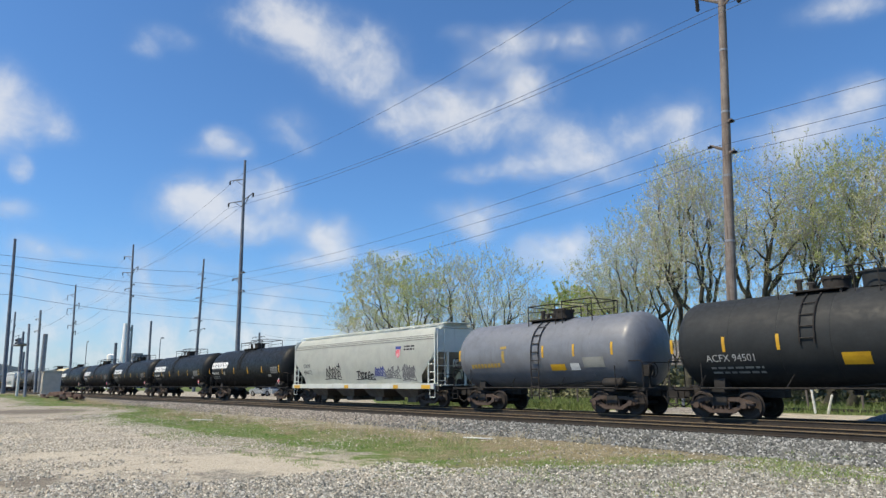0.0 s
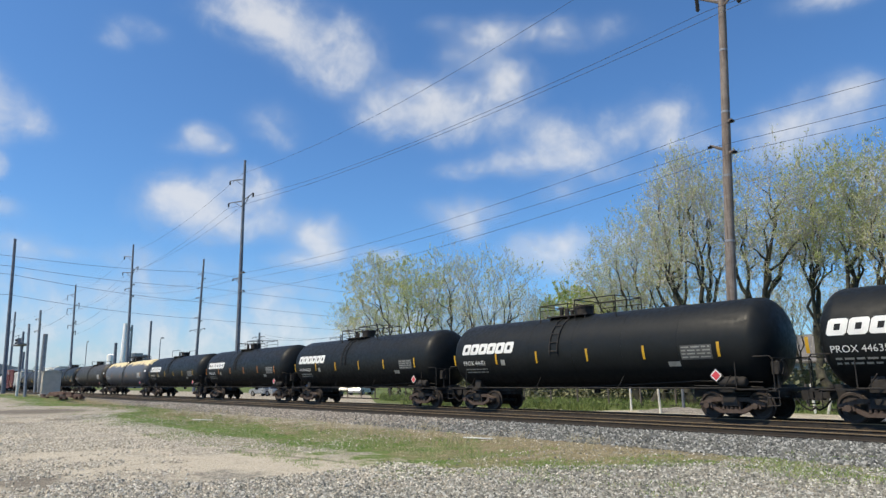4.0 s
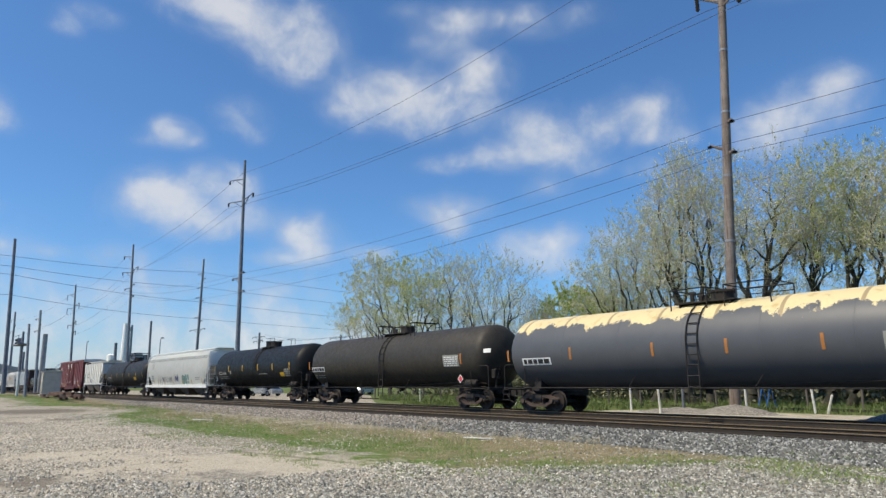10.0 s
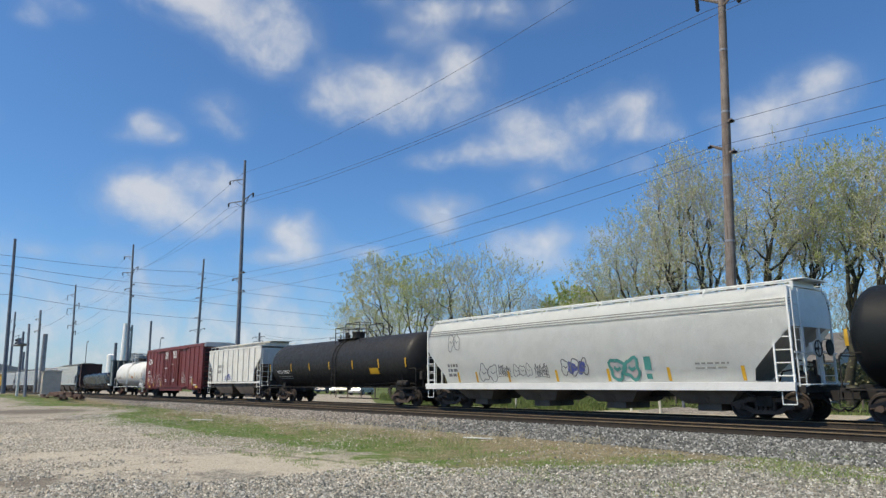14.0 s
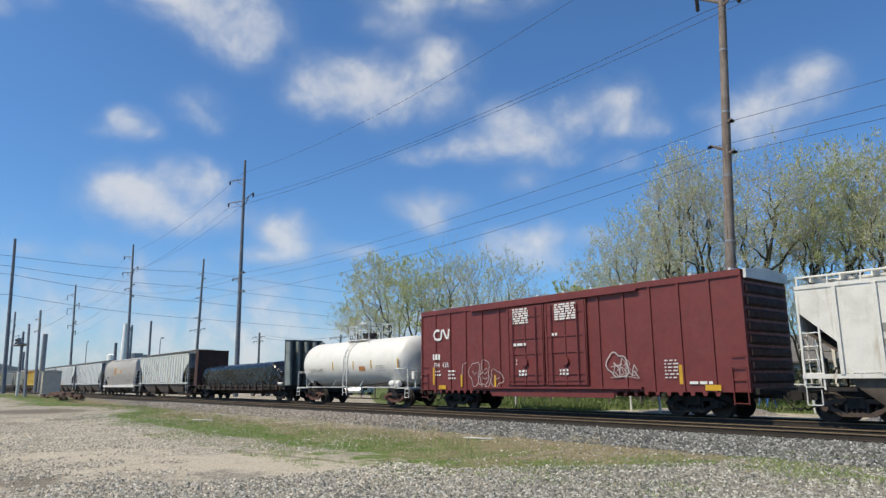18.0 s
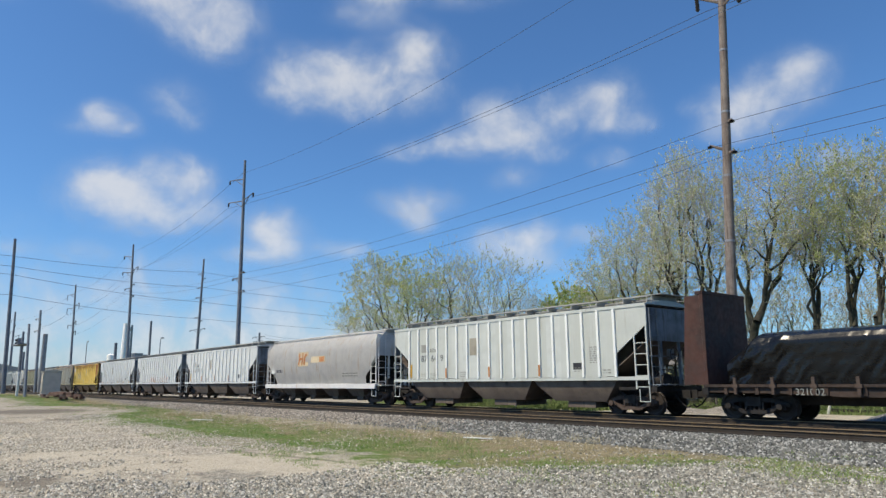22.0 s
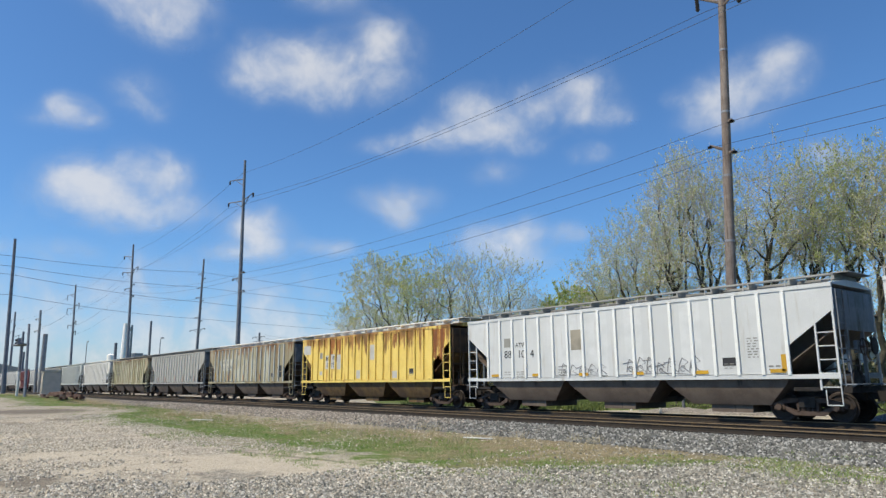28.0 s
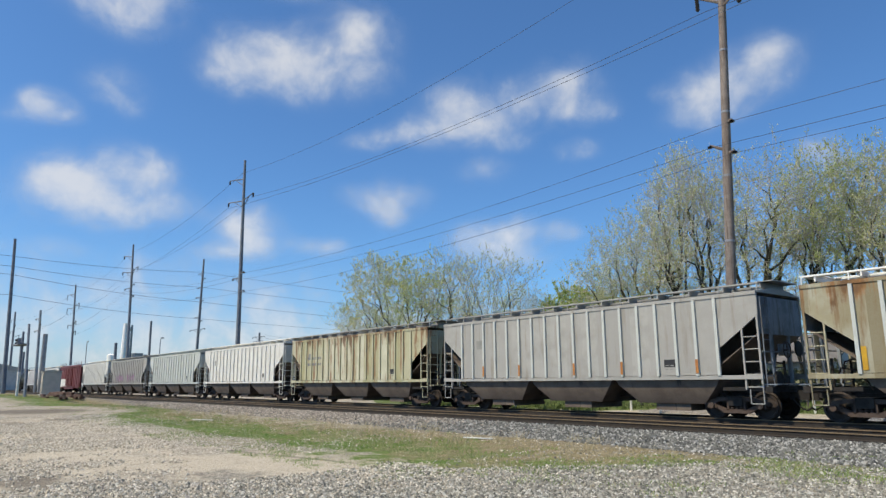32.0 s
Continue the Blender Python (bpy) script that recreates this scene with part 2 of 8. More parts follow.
def prism(bm, pts, y0, y1):
    """The outline pts (x, z) drawn out from y0 to y1."""
    a = [bm.verts.new((x, y0, z)) for x, z in pts]
    b = [bm.verts.new((x, y1, z)) for x, z in pts]
    n = len(pts)
    bm.faces.new(a)
    bm.faces.new(b[::-1])
    for i in range(n):
        bm.faces.new((a[i], b[i], b[(i + 1) % n], a[(i + 1) % n]))


def along(bm, pts, x0, x1, cap=True):
    """The outline pts (y, z) drawn out from x0 to x1."""
    a = [bm.verts.new((x0, y, z)) for y, z in pts]
    b = [bm.verts.new((x1, y, z)) for y, z in pts]
    n = len(pts)
    for i in range(n):
        bm.faces.new((a[i], a[(i + 1) % n], b[(i + 1) % n], b[i]))
    if cap:
        bm.faces.new(a[::-1])
        bm.faces.new(b)


def lathe_x(bm, prof, cz, n=40, cy=0.0):
    """A body of revolution round a line along x: prof is (x, radius)."""
    rings = []
    for x, r in prof:
        if r < 1e-4:
            rings.append([bm.verts.new((x, cy, cz))])
        else:
            rings.append([bm.verts.new((x, cy + r * math.cos(2 * math.pi * i / n), cz + r * math.sin(2 * math.pi * i / n))) for i in range(n)])
    for a, b in zip(rings, rings[1:]):
        for i in range(n):
            j = (i + 1) % n
            if len(a) == 1:
                bm.faces.new((a[0], b[j], b[i]))
            elif len(b) == 1:
                bm.faces.new((a[i], a[j], b[0]))
            else:
                bm.faces.new((a[i], a[j], b[j], b[i]))
    bmesh.ops.recalc_face_normals(bm, faces=bm.faces)


def thing(name, label, category, group="", m=None):
    ob = tagged(new(name), label, category, group)
    ob.empty_display_size = 0.3
    if m is not None:
        ob.matrix_basis = m
    return ob


def lettering(text, height, material, key=None):
    """A flat mesh of the text, in x and z, its lower left corner at the origin."""
    k = ("text", text, height, material.name)
    if k not in MESHES:
        cu = bpy.data.curves.new("lettering", "FONT")
        cu.body, cu.size, cu.resolution_u = text, height / 0.72, 3
        tmp = new("lettering", cu)
        dg = bpy.context.evaluated_depsgraph_get()
        me = bpy.data.meshes.new_from_object(tmp.evaluated_get(dg))
        bpy.data.objects.remove(tmp)
        bpy.data.curves.remove(cu)
        for v in me.vertices:
            v.co = (v.co.x, 0.0, v.co.y)
        me.materials.clear()
        me.materials.append(material)
        MESHES[k] = me
    return MESHES[k]


def onto_tank(me, x, z, r, cz):
    """A copy of a flat mesh laid on the near flank of a tank of radius r."""
    me = me.copy()
    rr = r + 0.012
    for v in me.vertices:
        zz = z + v.co.z - cz
        v.co = (x + v.co.x, -math.sqrt(max(0.01, rr * rr - zz * zz)), cz + zz)
    return me


def stroke(bm, pts, y, width):
    """A ribbon of paint through flat points (x, z)."""
    pairs = []
    for k, (px, pz) in enumerate(pts):
        (xa, za), (xb, zb) = pts[max(0, k - 1)], pts[min(len(pts) - 1, k + 1)]
        n = math.hypot(xb - xa, zb - za) or 1
        nx, nz = -(zb - za) / n * width / 2, (xb - xa) / n * width / 2
        pairs.append((bm.verts.new((px + nx, y, pz + nz)), bm.verts.new((px - nx, y, pz - nz))))
    for a, b in zip(pairs, pairs[1:]):
        bm.faces.new((a[0], a[1], b[1], b[0]))


def scribble(bm, x0, z0, w, h, y, seed, width=0.07, loops=3):
    """A sprayed tag: slanted angular stems with hooks, bars and bowls that run into one another, and a slashed underline."""
    rn = random.Random(seed)
    n = loops + 2
    cw = w / n
    for k in range(n):
        cx = x0 + cw * (k + 0.15)
        lean = rn.uniform(0.15, 0.5) * cw
        hh, base = h * rn.uniform(0.6, 1.0), z0 + h * rn.uniform(0.0, 0.15)
        layer = y - 0.0012 * (k % 4)
        stroke(bm, [(cx, base), (cx + lean * 0.3, base + hh * 0.5), (cx + lean, base + hh)], layer, width)
        stroke(bm, [(cx + lean, base + hh), (cx + lean + cw * 0.55, base + hh * rn.uniform(0.45, 0.7)), (cx + cw * 0.3, base + hh * rn.uniform(0.3, 0.5)), (cx + cw * 1.05, base - h * rn.uniform(0.0, 0.15))], layer - 0.0006, width * rn.uniform(0.7, 1.15))
        if rn.random() < 0.7:
            stroke(bm, [(cx - cw * 0.35, base + hh * rn.uniform(0.5, 0.9)), (cx + cw * 0.8, base + hh * rn.uniform(0.7, 1.1))], layer - 0.0052, width * 0.8)
        if rn.random() < 0.5:
            r = hh * 0.2
            stroke(bm, [(cx + cw * 0.4 + r * math.cos(a), base + hh * 0.25 + r * math.sin(a)) for a in [i * 0.7 for i in range(9)]], layer - 0.0058, width * 0.8)
    stroke(bm, [(x0 - 0.1 * w, z0 - 0.06 * h), (x0 + 0.5 * w, z0 + 0.03 * h), (x0 + 1.06 * w, z0 - 0.1 * h)], y - 0.007, width * 0.6)


def blob_letters(bm, x0, z0, w, h, y, seed, n=3, width=0.0):
    """Swollen letter shapes: filled, or only their outlines when a width is given."""
    rn = random.Random(seed)
    cw = w / n
    for k in range(n):
        cx, cz = x0 + cw * (k + 0.5), z0 + h * 0.5
        ph, lob = rn.uniform(0, 6), rn.choice((2, 3, 3))
        pts = []
        for i in range(22):
            a = 2 * math.pi * i / 22
            r = 1 + 0.2 * math.sin(lob * a + ph) + 0.1 * math.sin(5 * a + ph * 2)
            pts.append((cx + cw * 0.5 * r * math.cos(a), cz + h * 0.48 * r * math.sin(a)))
        yy = y - 0.0015 * (k % 2)
        if width:
            stroke(bm, pts + pts[:1], yy, width)
            stroke(bm, [(cx - cw * 0.2, cz + h * 0.1), (cx, cz - h * 0.05), (cx + cw * 0.25, cz + h * 0.05)], yy, width)
        else:
            mid = bm.verts.new((cx, yy, cz))
            vs = [bm.verts.new((px, yy, pz)) for px, pz in pts]
            for a, b in zip(vs, vs[1:] + vs[:1]):
                bm.faces.new((mid, a, b))


def bars_of(bm, x, z, w, rows, h, gap, y, seed=1):
    """Small rows of unreadable stencil as plain bars."""
    rn = random.Random(seed)
    for i in range(rows):
        zz, xx = z - i * (h + gap), x
        while xx < x + w:
            ww = rn.uniform(0.12, 0.4) * min(1.0, w)
            ww = min(ww, x + w - xx)
            if ww > 0.04:
                vs = [bm.verts.new(p) for p in ((xx, y, zz), (xx + ww, y, zz), (xx + ww, y, zz + h), (xx, y, zz + h))]
                bm.faces.new(vs)
            xx += ww + 0.07
# ---- the train: running gear shared by all cars ----
# car space: x towards the head of the train, y away from the camera, z up from the rail head
TRACK_Y, RAIL_Z, SPEED = 24.12, 0.29, 13.26


WHEEL_R, WHEELS = 0.457, {}


def make_wheel(bm):
    prof = [(-0.075, 0.0), (-0.075, 0.16), (-0.02, 0.2), (-0.02, 0.36), (-0.075, 0.39), (-0.075, 0.5), (-0.045, 0.5), (-0.02, 0.462), (0.07, 0.452),
            (0.07, 0.39), (0.02, 0.36), (0.02, 0.2), (0.09, 0.15), (0.09, 0.0)]
    n, rings = 26, []
    for y, r in prof:
        rings.append([bm.verts.new((r * math.cos(2 * math.pi * i / n), y, r * math.sin(2 * math.pi * i / n))) for i in range(n)] if r > 0 else [bm.verts.new((0, y, 0))])
    for a, b in zip(rings, rings[1:]):
        for i in range(n):
            j = (i + 1) % n
            if len(a) == 1:
                bm.faces.new((a[0], b[i], b[j]))
            elif len(b) == 1:
                bm.faces.new((a[i], b[0], a[j]))
            else:
                bm.faces.new((a[i], b[i], b[j], a[j]))


def make_frame(bm):
    """Cast truck side: top and bottom members, diagonals, pedestals and springs."""
    w = 0.085
    prism(bm, [(-1.2, 0.56), (-0.62, 0.74), (0.62, 0.74), (1.2, 0.56), (1.2, 0.44), (0.6, 0.6), (-0.6, 0.6), (-1.2, 0.44)], -w, w)
    prism(bm, [(-0.42, 0.2), (0.42, 0.2), (0.46, 0.33), (-0.46, 0.33)], -w, w)
    for s in (-1, 1):
        d = [(s * 0.44, 0.2), (s * 0.95, 0.47), (s * 0.86, 0.56), (s * 0.36, 0.33)]
        prism(bm, d if s > 0 else d[::-1], -w * 0.8, w * 0.8)
        prism(bm, [(s * 0.89 - 0.19, 0.38), (s * 0.89 + 0.19, 0.38), (s * 0.89 + 0.15, 0.6), (s * 0.89 - 0.15, 0.6)], -w * 1.2, w * 1.2)
        box(bm, s * 0.3 - 0.035, s * 0.3 + 0.035, -w, w, 0.3, 0.64)
        rod(bm, (s * 0.89, -0.19, 0.457), (s * 0.89, 0.08, 0.457), 0.105, 12)
    for k in (-0.16, 0.0, 0.16):
        for j in range(5):
            rod(bm, (k, -0.02, 0.33 + j * 0.055), (k, -0.02, 0.363 + j * 0.055), 0.07, 10)


def make_bolster(bm):
    prism(bm, [(-0.26, 0.46), (0.26, 0.46), (0.26, 0.78), (-0.26, 0.78)], -1.12, 1.12)
    box(bm, -0.35, 0.35, -0.35, 0.35, 0.78, 0.9)
    for s in (-1, 1):
        box(bm, s * 0.5 - 0.06, s * 0.5 + 0.06, -0.8, 0.8, 0.36, 0.5)
        for y in (-0.74, 0.74):
            box(bm, s * 0.47 - 0.1 + s * 0.1, s * 0.47 + 0.1 - s * 0.02, y - 0.06, y + 0.06, 0.28, 0.62)


def make_coupler(bm):
    box(bm, -0.9, -0.28, -0.09, 0.09, 0.72, 0.92)
    prism(bm, [(-0.3, 0.66), (0.03, 0.66), (0.05, 0.98), (-0.3, 0.98)], -0.17, 0.12)
    box(bm, -0.05, 0.09, 0.06, 0.2, 0.68, 0.96)
    rods(bm, [(-0.5, -0.3, 0.8), (-0.2, -0.34, 0.45), (0.0, -0.26, 0.32), (0.12, -0.2, 0.42)], 0.03, 6)
    rods(bm, [(-0.62, -1.3, 0.98), (-0.6, -0.6, 1.0), (-0.35, -0.12, 1.0)], 0.016, 5)


def running_gear(root, length, truck_x, truck_mat=None):
    truck_mat = truck_mat or M_TRUCK
    for s in (-1, 1):
        b = put("truck", shared("bolster", M_UNDER, make_bolster, "truck"), root, pose(s * truck_x, 0, 0))
        for y in (-1, 1):
            put("side_frame", shared("frame", truck_mat, make_frame, "side_frame"), b, pose(0, y * 1.0, 0, 0, 0, 0 if y < 0 else 180))
        for a in (-0.89, 0.89):
            for y in (-1, 1):
                w = put("wheel", shared("wheel", M_WHEEL, make_wheel, "wheel"), b, pose(a, y * 0.74, 0.457, 0, 0, 0 if y > 0 else 180))
                WHEELS.setdefault((a, y), []).append(w)
            put("axle", shared("axle", M_UNDER, lambda bm: rod(bm, (0, -0.95, 0), (0, 0.95, 0), 0.085, 10), "axle"), b, pose(a, 0, 0.457))
        put("coupler", shared("coupler", M_UNDER, make_coupler, "coupler"), root, pose(s * length / 2 - s * 0.02, 0, 0, 0, 0, 0 if s > 0 else 180))


def ladder(bm, x, w, z0, z1, yf, step=0.38, r=0.022):
    """Two stiles and rungs at the side position yf(z)."""
    n = max(3, int((z1 - z0) / 0.22))
    zs = [z0 + (z1 - z0) * i / n for i in range(n + 1)]
    for s in (-1, 1):
        rods(bm, [(x + s * w / 2, yf(z), z) for z in zs], r * 1.25, 5)
    z = z0 + step * 0.5
    while z < z1:
        rod(bm, (x - w / 2, yf(z), z), (x + w / 2, yf(z), z), r, 5)
        z += step


# ---- tank cars ----
def tank_prof(lt, r):
    h = r * 0.5
    pts = []
    for i in range(9):
        a = math.pi / 2 * i / 8
        pts.append((-lt / 2 + h - h * math.cos(a), r * math.sin(a)))
    seams = [-lt / 2 + h + (lt - 2 * h) * k / 6 for k in range(1, 6)]
    for x in seams:
        pts += [(x - 0.02, r), (x - 0.014, r - 0.006), (x + 0.014, r - 0.006), (x + 0.02, r)]
    return pts + [(-x, rr) for x, rr in pts[8::-1]]


def tank_car(name, label, length, lt, r, cz, paint, trim, fit_x=0.0, top="low", truck_x=None, tape=M_YEL, tape_at=(), tape_z=0.1,
             side_rail=True, ladder_full=True, bonnet_x=None, rails=None, truck_mat=None,
             group="freight cars of the passing train"):
    root = thing(name, label, "tank car", group)
    tx = truck_x or length / 2 - 2.35
    running_gear(root, length, tx, truck_mat)
    bm = bmesh.new()
    lathe_x(bm, tank_prof(lt, r), cz, 48)
    part("tank", bm, paint, root)
    zb = cz - r
    # stub sills, bolsters and end platforms
    for s in (-1, 1):
        bm = bmesh.new()
        slab(bm, min(s * (length / 2 - 0.62), s * (tx - 1.9)), max(s * (length / 2 - 0.62), s * (tx - 1.9)), -0.24, 0.24, 0.72, zb + 0.12, 0.015)
        box(bm, s * tx - 0.28, s * tx + 0.28, -1.25, 1.25, 0.93, 1.02)
        for y in (-1, 1):
            p = [(0.6 * y, zb + 0.2), (1.02 * y, cz - math.sqrt(r * r - 1.04)), (1.06 * y, 1.0), (0.4 * y, 1.0)]
            along(bm, p if y > 0 else p[::-1], s * tx - 0.2, s * tx + 0.2)
        part("stub_sill", bm, M_UNDER, root)
        bm = bmesh.new()
        xe = s * (length / 2 - 0.66)
        slab(bm, xe - 0.14, xe + 0.14, -1.45, 1.45, 0.95, 1.07, 0.01)
        box(bm, min(xe, s * (tx + 0.2)), max(xe, s * (tx + 0.2)), -1.45, -1.2, 1.0, 1.05)
        box(bm, min(xe, s * (tx + 0.2)), max(xe, s * (tx + 0.2)), 1.2, 1.45, 1.0, 1.05)
        part("end_sill", bm, M_UNDER if trim is not M_LINER else M_LINER, root)
        bm = bmesh.new()
        for y in (-1.42, 1.42):
            rods(bm, [(xe - s * 1.25, y, 1.05), (xe - s * 1.25, y, 2.0), (xe - s * 1.1, y, 2.12), (xe, y, 2.12), (xe + s * 0.08, y, 2.0), (xe + s * 0.08, y, 1.05)], 0.022, 5)
            rods(bm, [(xe - 0.2, y, 1.0), (xe - 0.2, y * 1.01, 0.5), (xe + 0.2, y * 1.01, 0.5), (xe + 0.2, y, 1.0)], 0.02, 5)
            rod(bm, (xe - 0.2, y * 1.01, 0.75), (xe + 0.2, y * 1.01, 0.75), 0.018, 5)
        rods(bm, [(xe + s * 0.08, -1.42, 2.05), (xe + s * 0.08, 1.42, 2.05)], 0.02, 5)
        part("end_handrail", bm, trim, root)
    if side_rail:
        bm = bmesh.new()
        for y in (-1, 1):
            rod(bm, (-length / 2 + 1.9, y * 1.5, 1.06), (length / 2 - 1.9, y * 1.5, 1.06), 0.028, 6)
            k = -3
            while k <= 3:
                x = k * lt / 7.5
                rod(bm, (x, y * 1.5, 1.06), (x + 0.3, y * (r - 0.1), 1.5), 0.022, 5)
                k += 2
        part("side_handrail", bm, trim if trim is M_LINER else M_UNDER, root)
    # ladder, platform and fittings
    rr = r + 0.05
    yf = lambda z: -math.sqrt(max(0.25, rr * rr - (z - cz) ** 2)) if z > cz else -rr
    bm = bmesh.new()
    ladder(bm, fit_x - 0.1, 0.46, 0.55 if ladder_full else cz - 0.2, cz + r * 0.93, yf)
    part("ladder", bm, trim if trim in (M_LINER,) else M_UNDER, root)
    bm = bmesh.new()
    zt = cz + r
    hx = 0.85 if top == "box" else 1.2
    slab(bm, fit_x - hx, fit_x + hx, -0.8, 0.8, zt - 0.05, zt + 0.01, 0.01)
    for s in (-1, 1):
        prism(bm, [(fit_x + s * hx * 0.85 - 0.03, zt - 0.35), (fit_x + s * hx * 0.85 + 0.03, zt - 0.35), (fit_x + s * hx * 0.85 + 0.03, zt - 0.04), (fit_x + s * hx * 0.85 - 0.03, zt - 0.04)], -0.75, 0.75)
    part("top_platform", bm, M_UNDER if trim is not M_LINER else M_WHITET, root)
    bm = bmesh.new()
    rod(bm, (fit_x + 0.35, 0, zt - 0.1), (fit_x + 0.35, 0, zt + 0.34), 0.42, 16)
    rod(bm, (fit_x + 0.35, 0, zt + 0.34), (fit_x + 0.35, 0, zt + 0.42), 0.46, 16)
    for k in range(8):
        a = k * math.pi / 4
        rod(bm, (fit_x + 0.35 + 0.44 * math.cos(a), 0.44 * math.sin(a), zt + 0.3), (fit_x + 0.35 + 0.44 * math.cos(a), 0.44 * math.sin(a), zt + 0.47), 0.035, 5)
    part("manway", bm, M_UNDER, root)
    for dx, dy, h in ((-0.5, 0.2, 0.3), (-0.75, -0.25, 0.4), (-0.3, -0.4, 0.24)):
        bm = bmesh.new()
        rod(bm, (fit_x + dx, dy, zt), (fit_x + dx, dy, zt + h), 0.09, 8)
        rod(bm, (fit_x + dx - 0.13, dy, zt + h), (fit_x + dx + 0.13, dy, zt + h), 0.06, 6)
        part("valve", bm, M_UNDER, root)
    if top == "rails":
        for x0, x1, h in [(fit_x + a, fit_x + b, c) for a, b, c in rails or ((-1.2, -0.1, 0.72), (0.15, 1.9, 0.95))]:
            for y in (-0.9, 0.9):
                bm = bmesh.new()
                rods(bm, [(x0, y, zt - 0.3), (x0, y, zt + h), (x1, y, zt + h), (x1, y, zt - 0.3)], 0.025, 5)
                rail = part("safety_railing", bm, trim, root)
                bm = bmesh.new()
                rod(bm, (x0, y, zt + h * 0.55), (x1, y, zt + h * 0.55), 0.018, 5)
                part("middle_rail", bm, trim, rail)
            for x in (x0, x1):
                bm = bmesh.new()
                rod(bm, (x, -0.9, zt + h), (x, 0.9, zt + h), 0.022, 5)
                part("cross_rail", bm, trim, root)
    elif top == "box":
        bm = bmesh.new()
        bx = fit_x + 0.1 if bonnet_x is None else bonnet_x
        rod(bm, (bx, 0, zt - 0.05), (bx, 0, zt + 0.42), 0.55, 20)
        rod(bm, (bx, 0, zt + 0.42), (bx, 0, zt + 0.48), 0.6, 20)
        part("valve_bonnet", bm, paint, root)
        for y in (-0.9, 0.9):
            bm = bmesh.new()
            rods(bm, [(fit_x - 1.2, y, zt - 0.25), (fit_x - 1.2, y, zt + 0.6), (fit_x - 0.3, y, zt + 0.6)], 0.02, 5)
            part("grab_rail", bm, trim, root)
            bm = bmesh.new()
            rods(bm, [(fit_x + 0.5, y, zt + 0.62), (fit_x + 1.9, y, zt + 0.62), (fit_x + 1.9, y, zt - 0.25)], 0.02, 5)
            rod(bm, (fit_x + 1.2, y, zt - 0.2), (fit_x + 1.2, y, zt + 0.62), 0.018, 5)
            part("grab_rail", bm, trim, root)
    else:
        for y in (-0.9, 0.9):
            bm = bmesh.new()
            rods(bm, [(fit_x - 1.2, y, zt - 0.2), (fit_x - 1.2, y, zt + 0.6), (fit_x + 1.2, y, zt + 0.6), (fit_x + 1.2, y, zt - 0.2)], 0.022, 5)
            part("safety_railing", bm, trim, root)
    # reflective tape
    for x in tape_at:
        k = shared("tape%.2f_%.2f_%.2f" % (r, cz, tape_z), tape, lambda b: tape_strip(b, r, cz, tape_z), "tape_stripe")
        put("tape_stripe", k, root, pose(x, 0, 0))
    # brake gear at the leading end
    bm = bmesh.new()
    lathe_x(bm, [(-0.55, 0.0), (-0.5, 0.14), (-0.42, 0.19), (0.42, 0.19), (0.5, 0.14), (0.55, 0.0)], 0.0, 16)
    part("air_reservoir", bm, M_UNDER if trim is not M_LINER else M_LINER, root, "", pose(tx + 0.2, -1.2, 1.27))
    bm = bmesh.new()
    xe = length / 2 - 0.75
    rod(bm, (xe, -0.75, 1.05), (xe, -0.75, 2.0), 0.05, 6)
    slab(bm, xe - 0.14, xe + 0.14, -0.95, -0.55, 1.5, 1.95, 0.03)
    n = 14
    rods(bm, [(xe + 0.2, -0.75 + 0.28 * math.cos(2 * math.pi * i / n), 1.75 + 0.28 * math.sin(2 * math.pi * i / n)) for i in range(n + 1)], 0.018, 5)
    for a in range(3):
        rod(bm, (xe + 0.2, -0.75, 1.75), (xe + 0.2, -0.75 + 0.28 * math.cos(a * 2.1), 1.75 + 0.28 * math.sin(a * 2.1)), 0.014, 4)
    part("brake_stand", bm, M_UNDER if trim is not M_LINER else M_LINER, root)
    bm = bmesh.new()
    for z in (1.15, 1.32):
        rod(bm, (tx - 1.4, -1.0, z), (tx + 1.2, -1.05, z - 0.06), 0.02, 5)
    rods(bm, [(tx - 1.4, -1.0, 1.3), (-lt * 0.2, -0.5, 0.95), (-tx + 0.6, -0.4, 0.9)], 0.02, 5)
    part("brake_pipe", bm, M_UNDER, root)
    # bottom outlet
    bm = bmesh.new()
    rod(bm, (0, 0, zb + 0.1), (0, 0, zb - 0.22), 0.14, 10)
    box(bm, -0.3, 0.3, -0.3, 0.3, zb - 0.06, zb + 0.02)
    part("bottom_outlet", bm, M_UNDER, root)
    return root


def tape_strip(bm, r, cz, dz):
    rr, vs = r + 0.012, []
    for i in range(6):
        z = dz + 0.52 * i / 5 - 0.2
        y = -math.sqrt(rr * rr - z * z)
        vs.append((bm.verts.new((-0.055, y, cz + z)), bm.verts.new((0.055, y, cz + z))))
    for a, b in zip(vs, vs[1:]):
        bm.faces.new((a[0], a[1], b[1], b[0]))


def tank_text(root, text, height, x, z, r, cz, paint):
    put("lettering", onto_tank(lettering(text, height, paint), x, z, r, cz), root)


def tank_bars(root, x, z, w, rows, h, gap, r, cz, paint, seed=1, name="stencil"):
    bm = bmesh.new()
    bars_of(bm, 0, 0, w, rows, h, gap, 0, seed)
    me = mesh_from(bm, name, paint)
    tagged(put(name, onto_tank(me, x, z, r, cz), root), kind="stuff")


